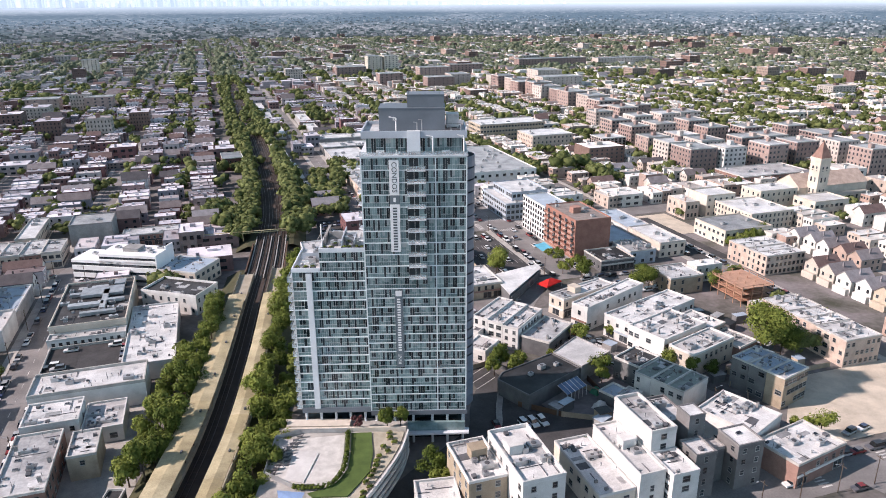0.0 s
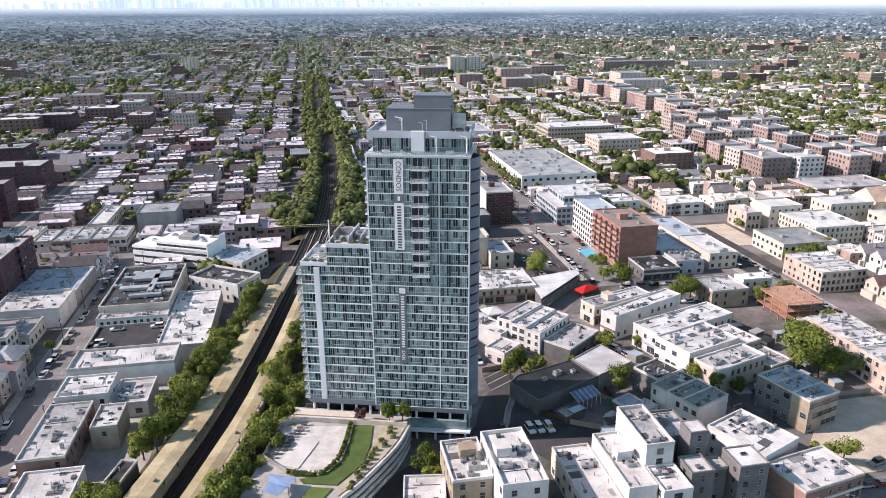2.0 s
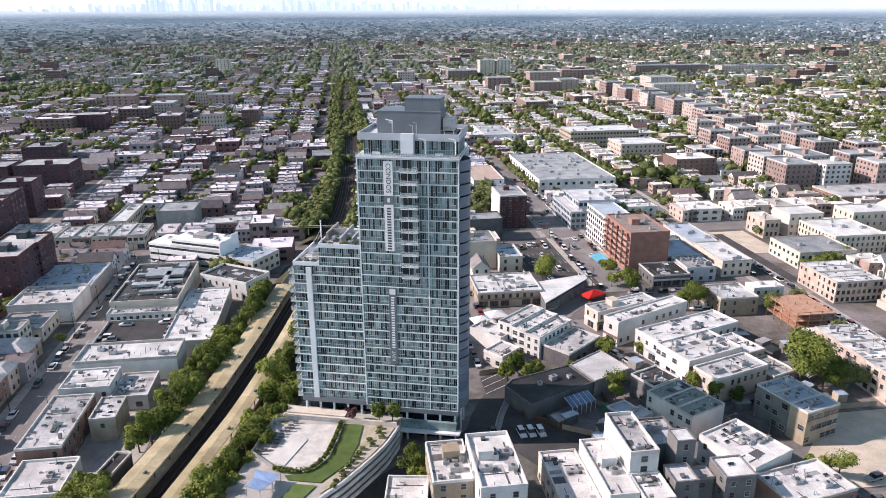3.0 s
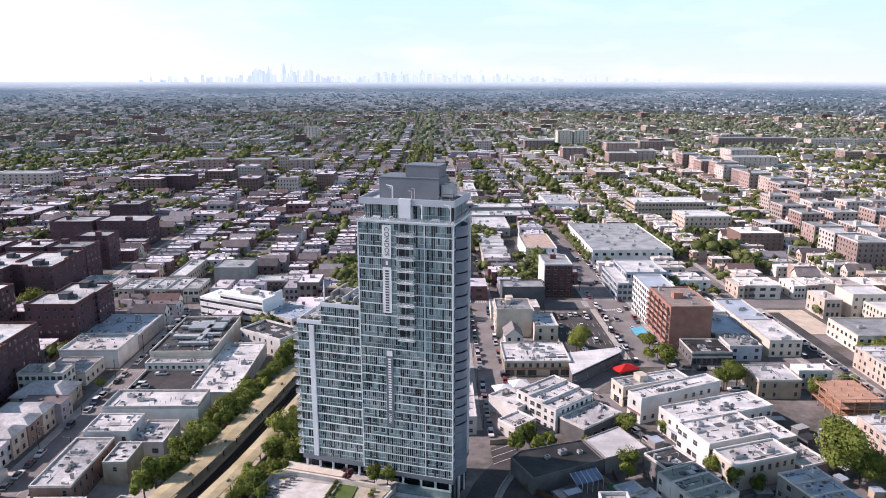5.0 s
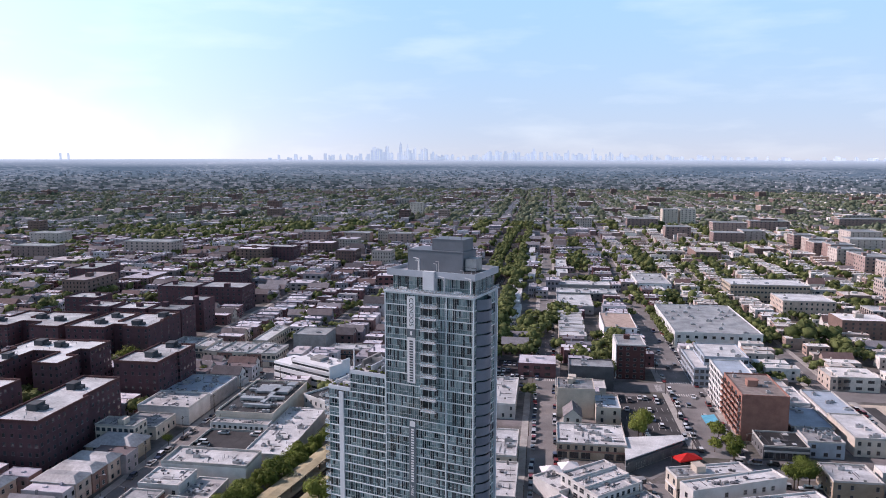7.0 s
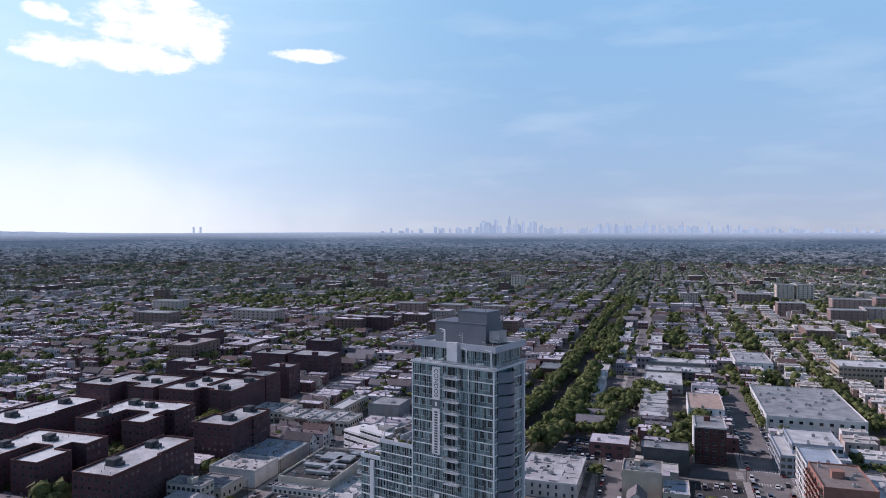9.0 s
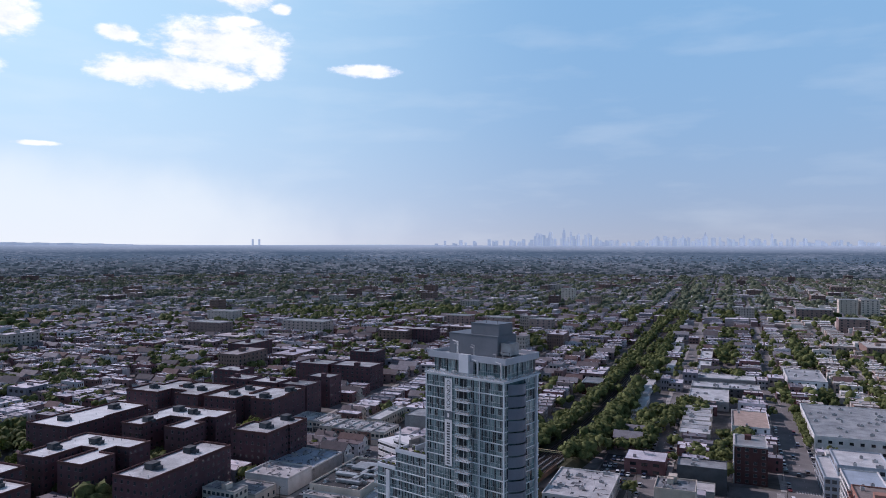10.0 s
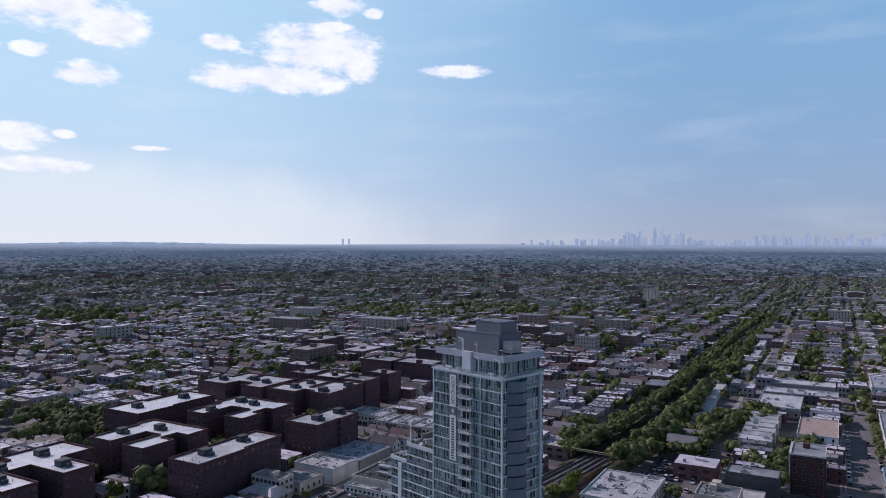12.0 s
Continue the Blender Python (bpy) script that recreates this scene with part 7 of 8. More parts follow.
def winged_block(rects, h, roof, bays=3.0, group="brown apartment blocks"):
    """An apartment block on a plan of joined rectangles (street grid): wings round a court under one parapet."""
    es, ns = sorted({v for q in rects for v in q[:2]}), sorted({v for q in rects for v in q[2:]})
    me, mn = (es[0] + es[-1]) / 2, (ns[0] + ns[-1]) / 2
    b = thing("apartment_block", "six-storey brown brick apartment block of joined wings", "apartment block", (*world_of(me, mn), 0), GRID, group)
    for e0, e1, n0, n1 in rects:
        take(*world_of((e0 + e1) / 2, (n0 + n1) / 2), e1 - e0, n1 - n0, GRID)
    take(*world_of(me, mn), (es[-1] - es[0]) * 0.5, (ns[-1] - ns[0]) * 0.5, GRID)
    full = lambda x, y: any(q[0] < x < q[1] and q[2] < y < q[3] for q in rects)
    wall, top, rim, lump = Shape(), Shape(), Shape(), Shape()
    pane, edges = window_mesh(1.1, 1.4, 9), {}
    for e0, e1 in zip(es, es[1:]):
        for n0, n1 in zip(ns, ns[1:]):
            x, y = (e0 + e1) / 2, (n0 + n1) / 2
            if not full(x, y):
                continue
            a, c, d, f = e0 - me, e1 - me, n0 - mn, n1 - mn
            top.quad([(a, d, h + 0.1), (c, d, h + 0.1), (c, f, h + 0.1), (a, f, h + 0.1)])
            for dx, dy, p, q in ((0, -1, (a, d), (c, d)), (1, 0, (c, d), (c, f)), (0, 1, (c, f), (a, f)), (-1, 0, (a, f), (a, d))):
                if full(x + dx * ((e1 - e0) / 2 + 0.05), y + dy * ((n1 - n0) / 2 + 0.05)):
                    continue
                wall.quad([(*p, 0), (*q, 0), (*q, h + 0.1), (*p, h + 0.1)])
                t = Vector((q[0] - p[0], q[1] - p[1]))
                run = t.length
                t.normalize()
                n = Vector((t.y, -t.x))
                edges[p] = q
                if dy > 0 or dx < 0:
                    continue
                count = max(1, int((run - 1.0) / bays))
                for k in range(count):
                    for fl in range(6):
                        if rng.random() < 0.07:
                            continue
                        u, i = (k + 0.5) * run / count, len(lump.v)
                        lump.v += [(p[0] + t.x * (u + v.co.x) - n.x * v.co.y, p[1] + t.y * (u + v.co.x) - n.y * v.co.y, v.co.z + h / 6 * fl + 1.1) for v in pane.vertices]
                        for g in pane.polygons:
                            lump.f.append(tuple(i + z for z in g.vertices)), lump.s.append(g.material_index)
    while edges:
        loop = [next(iter(edges))]
        while edges:
            q = edges.pop(loop[-1])
            if q == loop[0]:
                break
            loop.append(q)
        ring(rim, loop, 0.08, 0.35, h - 0.25, h + 0.95)
    part("wall", wall.mesh("wall", "brown_brick"), b)
    lid = part("roof", top.mesh("roof", roof), b)
    part("parapet", rim.mesh("parapet", "dark_brick"), b, label="dark brick parapet")
    tagged(part("glazing", lump.mesh("glazing", "pane", "frame_dull"), b), kind="stuff")
    for e0, e1, n0, n1 in rects:
        if (e1 - e0) * (n1 - n0) < 260:
            continue
        s = Shape()
        x, y, k = (e0 + e1) / 2 - me + rng.uniform(-3, 3), (n0 + n1) / 2 - mn + rng.uniform(-4, 4), rng.uniform(1.6, 2.2)
        s.box(x - k, x + k, y - k * 1.2, y + k * 1.2, h + 0.05, h + 2.6), s.box(x - k - 0.15, x + k + 0.15, y - k * 1.2 - 0.15, y + k * 1.2 + 0.15, h + 2.6, h + 2.8)
        s.box(x + k, x + k + 2.4, y - 1.2, y + 1.4, h + 0.05, h + 1.7)
        part("stair_bulkhead", s.mesh("stair_bulkhead", "slate"), lid)
        for _ in range(5):
            part("roof_vent", roof_bit("vent"), lid, (rng.uniform(e0 + 1.5, e1 - 1.5) - me, rng.uniform(n0 + 1.5, n1 - 1.5) - mn, h + 0.1))
    return b


# brown six-storey apartment blocks: wings round open courts
winged_block([(-120, -101, 207, 236), (-120, -103, 236, 260)], 20.5, "silver_roof")
winged_block([(-121, -99, 283, 301), (-117, -98, 301, 317)], 20.6, "silver_roof")
winged_block([(-182, -166, 212, 240), (-184, -170, 240, 251), (-170, -156, 232, 251), (-156, -142, 211, 229), (-156, -151, 229, 238), (-156, -143, 238, 251)], 20.5, "bright_roof")
winged_block([(-184, -171, 273, 298), (-187, -172, 298, 316), (-172, -157, 294, 316), (-157, -144, 275, 290), (-157, -150, 290, 300), (-157, -145, 300, 317)], 20.4, "bright_roof")
winged_block([(-186, -163, 172, 201), (-163, -140, 172, 186), (-178, -163, 148, 172), (-163, -139, 147, 161)], 20.5, "bright_roof")
winged_block([(-236, -206, 258, 284), (-232, -208, 284, 316)], 19.0, "bright_roof", 4.2)
winged_block([(-250, -224, 340, 362), (-240, -226, 362, 378), (-224, -212, 352, 378), (-212, -194, 342, 378)], 20.4, "silver_roof", 4.2)
winged_block([(-190, -166, 343, 360), (-186, -168, 360, 382), (-166, -158, 352, 382), (-158, -143, 348, 366), (-158, -145, 366, 388)], 20.5, "silver_roof", 4.2)
for i, (e0, e1, n0, n1, h) in enumerate([(-169, -147, 393, 411, 20.5), (-194, -172, 394, 412, 20.3), (-168, -148, 424, 440, 20.5), (-218, -198, 396, 414, 20.4), (-216, -186, 484, 506, 18),
                                         (-183, -148, 484, 508, 18.4), (-206, -182, 556, 580, 18), (-262, -200, 735, 758, 18), (-346, -322, 560, 600, 17), (-250, -226, 424, 442, 20)]):
    grid_building(e0, e1, n0, n1, h, wall="brown_brick", roof="silver_roof" if i % 2 else "gray_roof", floors=6, sides="SE", label="six-storey brown brick apartment block with a parapet roof", name="apartment_block", category="apartment block",
                  group="brown apartment blocks", bays=4.2, bulk=1, rim=0.9, parapet="brown_brick", units=1)


def hipped_house(e, n, w, d, h, wall, group="hipped row houses", label="two-storey brick house with a pale hipped roof"):
    """A house under a hipped roof with eaves, its front to the south."""
    b = thing("hipped_house", label, "house", (*world_of(e, n), 0), GRID, group)
    take(*world_of(e, n), w, d, GRID)
    s = Shape()
    s.box(-w / 2, w / 2, -d / 2, d / 2, 0, h), s.box(-w / 4, w / 4, -d / 2 - 1.4, -d / 2, 0, 3.0)
    part("wall", s.mesh("wall", wall), b)
    x, y, k, z = w / 2 + 0.5, d / 2 + 0.5, min(w, d) * 0.36, h + min(w, d) * 0.2
    s = Shape()
    lo, hi = [(-x, -y, h), (x, -y, h), (x, y, h), (-x, y, h)], [(-x + k, -y + k, z), (x - k, -y + k, z), (x - k, y - k, z), (-x + k, y - k, z)]
    for i in range(4):
        s.quad([lo[i], lo[(i + 1) % 4], hi[(i + 1) % 4], hi[i]]), s.quad([(*q[:2], q[2] - 0.25) for q in (lo[i], lo[(i + 1) % 4])] + [lo[(i + 1) % 4], lo[i]])
    s.quad(hi), s.quad([(q[0], q[1], h - 0.25) for q in lo[::-1]])
    part("roof", s.mesh("roof", "silver_roof"), b)
    for side in (-1, 1):
        for f in (1.0, h / 2 + 0.8):
            part("window", window_mesh(1.4, 1.4), b, (side * w * 0.3, -d / 2, f))
            part("window", window_mesh(1.2, 1.4), b, (w / 2, side * d * 0.22, f), math.pi / 2)


for k in range(3):
    hipped_house(-83 + 0.4 * k, 194.5 + 8.2 * k, 16, 8.0, 7.6, "red_brick" if k % 2 else "pink_brick")
hipped_house(-85.5, 230.5, 19, 13, 5.6, "tan_wall", "", "wide tan house with a pale hipped roof")
for k in range(2):
    hipped_house(-106 + 0.6 * k, 179 + 9 * k, 14, 8.4, 7.4, "pink_brick")

# ---- street furniture seen from above ----
def red_umbrella():
    u = thing("market_tent", "bright red canvas tent at the street corner", "tent", (52.6, 283.0, 0), 0.75)
    u.scale = (1.25, 0.85, 0.85)
    s = Shape()
    q = [(-4, -3.2, 3.0), (4, -3.2, 3.0), (4, 3.2, 3.0), (-4, 3.2, 3.0)]
    for k in range(4):
        s.quad([q[k], q[(k + 1) % 4], (0, 0, 5.2)])
        a, b = q[k], q[(k + 1) % 4]
        s.quad([(a[0], a[1], 2.5), (b[0], b[1], 2.5), b, a])
    part("canopy", s.mesh("canopy", "red_cloth"), u)
    for x, y, z in q:
        s = Shape()
        s.tube((x, y, 0), (x, y, 3), 0.06, 0.06, 6)
        part("post", s.mesh("post", "metal"), u)
    u = thing("street_awning", "cyan cloth awning on posts beside the street", "awning", (*world_of(150.5, 297), 0), GRID)
    s = Shape()
    s.quad([(-3, -5, 2.8), (2.6, -5, 3.6), (2.6, 5, 3.6), (-3, 5, 2.8)]), s.quad([(-3, 5, 2.75), (2.6, 5, 3.55), (2.6, -5, 3.55), (-3, -5, 2.75)])
    part("cloth", s.mesh("cloth", "cyan_cloth"), u)
    for x, y in ((-2.9, -4.9), (-2.9, 4.9), (2.5, -4.9), (2.5, 4.9)):
        s = Shape()
        s.tube((x, y, 0), (x, y, 2.8), 0.06, 0.06, 6)
        part("post", s.mesh("post", "metal"), u)


red_umbrella()


def yard_tent(x, y, w, d, a):
    """A white pitched tent roof on posts over a restaurant yard."""
    t = thing("yard_tent", "white pitched canvas tent over a yard", "tent", (x, y, 0), a, "white yard tents")
    s = Shape()
    q = [(-w / 2, -d / 2, 3.2), (w / 2, -d / 2, 3.2), (w / 2, d / 2, 3.2), (-w / 2, d / 2, 3.2)]
    for k in range(4):
        p, o = q[k], q[(k + 1) % 4]
        s.quad([p, o, (0, 0, 5.0)]), s.quad([(p[0], p[1], 2.8), (o[0], o[1], 2.8), o, p])
    part("canopy", s.mesh("canopy", "banner_white"), t)
    for p in q:
        s = Shape()
        s.tube((p[0], p[1], 0), (p[0], p[1], 3.1), 0.06, 0.06, 6)
        part("post", s.mesh("post", "metal"), t)


yard_tent(9.6, 248.6, 7.5, 6.5, 0.5), yard_tent(14.6, 254.6, 7.5, 6.5, 0.5)


# ---- yards, fences, poles ----
def yard_clutter():
    r = random.Random(31)
    sheds = 0
    while sheds < 26:
        x, y = r.uniform(38, 128), r.uniform(176, 262)
        if not is_free(x, y):
            continue
        w, d, h = r.uniform(2.2, 5), r.uniform(2.2, 4.5), r.uniform(2.2, 3.4)
        a = radians(r.choice((40, 40, 17)))
        b = thing("shed", "small flat-roofed back yard shed or garage", "shed", (x, y, 0), a, "yard sheds")
        take(x, y, w, d, a, 0.6)
        s = Shape()
        s.box(-w / 2, w / 2, -d / 2, d / 2, 0, h)
        part("wall", s.mesh("wall", r.choice(("gray_wall", "dark_gray", "dark_gray", "tan_wall"))), b)
        s = Shape()
        s.box(-w / 2 - 0.15, w / 2 + 0.15, -d / 2 - 0.15, d / 2 + 0.15, h, h + 0.12)
        part("roof", s.mesh("roof", r.choice(("silver_roof", "gray_roof", "blue_roof", "shingle", "black_roof"))), b)
        sheds += 1
    lines = [((28, 189), (40, 183)), ((40, 183), (60, 178)), ((60, 178), (66, 187)), ((58, 184), (52, 204)), ((30, 206), (24, 214)), ((44, 206), (58, 190)), ((80, 180), (96, 184)), ((96, 184), (104, 206)), ((62, 214), (76, 205)), ((88, 200), (98, 206)),
             (world_of(74, 198), world_of(86, 200)), (world_of(150, 162), world_of(176, 162)), (world_of(176, 162), world_of(190, 162)), (world_of(112, 268), world_of(112, 332)), (world_of(52, 330), world_of(52, 386))]
    for a, b in lines:
        f = thing("yard_fence", "dark board fence between the yards", "fence", group="yard fences")
        s = Shape()
        strip(s, a, b, 0.12, 1.8, 1.8)
        part("fence_panel", s.mesh("fence_panel", r.choice(("dark_gray", "rust", "tan_wall"))), f)
    spots = [world_of(-70.2, n) for n in range(140, 340, 28)] + [world_of(-56, n) for n in range(155, 330, 34)] + [world_of(157.8, n) for n in range(268, 470, 30)] + [world_of(138, n) for n in range(270, 470, 34)] + [world_of(72.6, n) for n in range(210, 470, 32)]
    spots += [(34 + k * 8.5, 250 - k * 11) for k in range(7)] + [(80 + 11 * k, 141 + 3.0 * k) for k in range(6)]
    s = Shape()
    s.tube((0, 0, 0), (0, 0, 8.6), 0.14, 0.09, 7)
    pole = s.mesh("pole", "bark")
    s = Shape()
    s.tube((0, 0, 8.2), (2.0, 0, 8.7), 0.05, 0.04, 6), s.box(1.7, 2.4, -0.14, 0.14, 8.6, 8.72)
    arm = s.mesh("lamp_arm", "metal")
    s = Shape()
    s.box(-0.06, 0.06, -1.1, 1.1, 7.7, 7.85)
    bar = s.mesh("crossbar", "bark")
    for i, (x, y) in enumerate(spots):
        q = thing("street_lamp", "tall wooden pole with a street lamp arm", "street lamp", (x, y, 0), GRID + (math.pi if i % 2 else 0), "street lamps")
        part("pole", pole, q)
        part("lamp_arm", arm, q)
        part("crossbar", bar, q)


yard_clutter()

# ---- trees ----
def tree_meshes(seed, height, spread, sprays, size, leaf="leaf"):
    r = random.Random(seed)
    s = Shape()
    top = height * 0.42
    s.tube((0, 0, 0), (0.1, 0, top), height * 0.026, height * 0.016, 7)
    for k in range(5):
        a = k * 1.26 + r.uniform(-0.3, 0.3)
        s.tube((0.1, 0, top * r.uniform(0.8, 1)), (math.cos(a) * spread * 0.55, math.sin(a) * spread * 0.55, height * r.uniform(0.6, 0.8)), height * 0.012, height * 0.004, 5)
    trunk = s.mesh("trunk", "bark")
    s = Shape()
    lobes = [((0, 0, height * 0.66), (spread * 0.62, spread * 0.62, height * 0.28))]
    for k in range(7):
        a = r.uniform(0, 6.28)
        f = r.uniform(0.35, 0.68)
        lobes.append(((math.cos(a) * spread * f, math.sin(a) * spread * f, height * r.uniform(0.42, 0.86)), (spread * r.uniform(0.28, 0.48),) * 2 + (height * r.uniform(0.10, 0.2),)))
    for c, rad in lobes:
        leaf_ball(s, r, c, rad, int(sprays / len(lobes)), size)
    crown = s.mesh("crown", leaf)
    return trunk, crown


NEAR_TREES = [tree_meshes(k, h, w, 2000, 0.26) for k, (h, w) in enumerate(((11, 4.6), (9, 3.8), (13, 5.4), (8, 4.2), (10, 3.4)))]
MID_TREES = [tree_meshes(20 + k, h, w, 400, 0.66) for k, (h, w) in enumerate(((11, 4.8), (9, 4.0), (12.5, 5.6), (8, 4.2)))]
BIG_TREE = tree_meshes(50, 19, 10.5, 9000, 0.32)
PLUM = tree_meshes(51, 5, 2.0, 320, 0.3, "leaf_red")


def plant(x, y, z, meshes, scale=1.0, label="leafy green broadleaf tree beside the street", group="street trees"):
    t = thing("tree", label, "tree", (x, y, z), rng.uniform(0, 6.28), group)
    k = scale * rng.uniform(0.85, 1.15)
    t.scale = (k, k, k * rng.uniform(0.9, 1.15))
    part("trunk", meshes[0], t)
    part("crown", meshes[1], t)
    return t


GROVE = []          # trees past the nearest few hundred, gathered below


def grove(x, y, z, size):
    GROVE.append((6 + rng.randrange(3), x, y, z, size, size, size * rng.uniform(0.9, 1.15), rng.uniform(0, 6.28)))


def embankment_trees():
    bank = "dense green tree on the railway bank"
    for p, d in along(RAIL, 5.2):
        r = Vector((d.y, -d.x))
        if p.y < 108 or 300 < p.y < 346:
            continue
        for side in (-1, 1):
            for row in (0, 1):
                if p.y < 300:
                    # station: a belt of trees each side
                    if side > 0 and p.y > 215 and row:
                        continue
                    o = side * (12.4 + 6.0 * row + rng.uniform(-1.5, 1.5)) + (-1.2 if side < 0 else -0.9)
                    if side < 0 and (p.y < 118 or p.y > 258):
                        continue
                    q = p + r * o
                    if side < 0 and p.y > 225 and row:
                        continue
                    if -79 < q.x < -69 and 134 < q.y < 151:
                        continue
                    plant(q.x, q.y, 1.8 if row == 0 else 0.0, rng.choice(NEAR_TREES), rng.uniform(0.78, 1.0) if side > 0 and p.y < 172 else rng.uniform(0.78, 1.05), bank, "railway bank trees")
                elif p.y < 640:
                    if (row and rng.random() < (0.5 if p.y < 440 and side < 0 else 0.6 if side > 0 else 0.93)) or rng.random() < 0.05:
                        continue
                    wide = 12.4 if side < 0 else 10.6
                    q = p + r * side * (wide + 5.5 * row + rng.uniform(-1.5, 1.5))
                    if is_free(q.x, q.y):
                        grove(q.x, q.y, 1.6 if row == 0 else 0.0, rng.uniform(9.5, 12.5) if side < 0 else rng.uniform(11.0, 14.5))


embankment_trees()
for k in range(16):                                    # a thick clump west of the tracks past the bridge
    u = (k % 5) / 4
    grove(-102 - 9 * u - 0.28 * (k // 9) * 22 + rng.uniform(-3, 3), 366 + (k // 9) * 24 + rng.uniform(-8, 8), 0.5, rng.uniform(9, 15))
for k in range(13):                                    # slender trees in a row along the street
    grove(-118.5 - 1.75 * k, 374 + 6.2 * k, 0, rng.uniform(5.5, 7.0))
for k in range(14):
    grove(-52 + rng.uniform(-9, 9) - 0.9 * k, 452 + 6 * k + rng.uniform(-5, 5), 0, rng.uniform(9, 14))
for x, y, m, k in ((-9.9, 167.6, NEAR_TREES[1], 0.62), (-6.4, 168.4, NEAR_TREES[4], 0.6)):
    plant(x, y, 7.1, m, k, "round green garden tree on the podium", "garden trees")
plant(-17.8, 167.6, 7.1, PLUM, 0.8, "small plum-red ornamental tree", "garden trees")
plant(2.0, 153.5, 0, NEAR_TREES[0], 0.9), plant(4.5, 150.5, 0, NEAR_TREES[3], 0.8)
for x, y, k in ((25.5, 213, 1.05), (29.5, 208.5, 0.9), (22.5, 208, 0.8), (32, 214, 0.8)):
    plant(x, y, 0, NEAR_TREES[1], k, "leafy tree beside the white row", "garden trees")
plant(114.5, 219, 0, BIG_TREE, 0.84, "very large round spreading tree", "garden trees"), plant(121.5, 218.5, 0, BIG_TREE, 0.62, "large round spreading tree behind houses", "garden trees")
for e, n, k in ((120, 281, 1.0), (119, 284, 0.8), (146, 268, 0.9), (150.5, 258, 1.0), (152, 262, 1.0), (151, 271, 0.8), (150, 280, 0.7), (166, 238, 1.0), (168, 240, 0.9), (156, 205, 0.7), (120, 205, 0.9),
                (150, 290, 0.7), (132, 205, 0.6), (160, 192, 1.0), (152, 132, 0.8), (155, 131, 0.8), (149, 134, 0.7), (196, 230, 0.9), (202, 236, 0.7), (238, 270, 0.9), (244, 270, 0.9), (250, 271, 1.0),
                (257, 272, 0.9), (264, 280, 0.9), (86, 143, 0.7), (105, 196, 0.7), (113, 177, 0.8), (142, 170, 0.8), (147, 168, 0.7), (138, 178, 0.8), (-70, 240, 0.6)):
    plant(*world_of(e, n), 0, rng.choice(NEAR_TREES), k * 0.85)
plant(31.4, 299.5, 0, BIG_TREE, 0.62, "round dark green tree at the edge of a car park"), plant(94, 279, 0, BIG_TREE, 0.6, "round leafy tree on a street corner")
for k in range(16):
    grove(*world_of(156.2, 436 + k * 6), 0, 7)
for k in range(26):
    grove(*world_of(214 + rng.uniform(-2, 8), 440 + k * 7.5), 0, rng.uniform(9, 12))
for e, n in ((-141, 225), (-139, 214), (-137, 232), (-134, 262), (-132, 190), (-140, 196), (-170, 263), (-145, 268), (-178, 264), (-200, 240), (-206, 250), (-204, 262), (-210, 236), (-198, 226), (-212, 246), (-150, 338),
             (-98, 326), (-100, 290), (-145, 340), (-126, 274), (-199, 336), (-130, 330), (-207, 300), (-205, 312), (-222, 240), (-226, 250), (-215, 215), (-208, 205)):
    if is_free(*world_of(e, n)):
        plant(*world_of(e, n), 0, rng.choice(NEAR_TREES), rng.uniform(0.9, 1.2), "yellow-green tree between the apartment blocks", "courtyard trees")

for k in range(8):       # shrubs along the school front
    plant(*world_of(241 + 3.4 * k, 272.5), 0, NEAR_TREES[k % 5], 0.36, "low green shrub in front of the school", "school shrubs")
for k in range(16):      # leafy yards behind the apartment blocks
    e, n = rng.uniform(-268, -240), rng.uniform(226, 282)
    grove(*world_of(e, n), 0, rng.uniform(10, 15))
for e, n, k in ((-222, 293, 12), (-174, 205, 14), (-131, 208, 17), (-132, 219, 15), (-148, 262, 14), (-135, 270, 12), (-163, 219, 9)):
    grove(*world_of(e, n), 0, k)
for k in range(18):      # tall trees between the railway and the avenue
    grove(*world_of(68 + rng.uniform(-4, 4), 392 + 6 * k), 0, rng.uniform(9, 13))
for k in range(30):
    e, n = rng.uniform(-345, -255), rng.uniform(226, 288)
    grove(*world_of(e, n), 0, rng.uniform(11, 16))
plant(56.5, 205.5, 0, NEAR_TREES[2], 0.62, "dark spreading tree behind the garage", "garden trees")

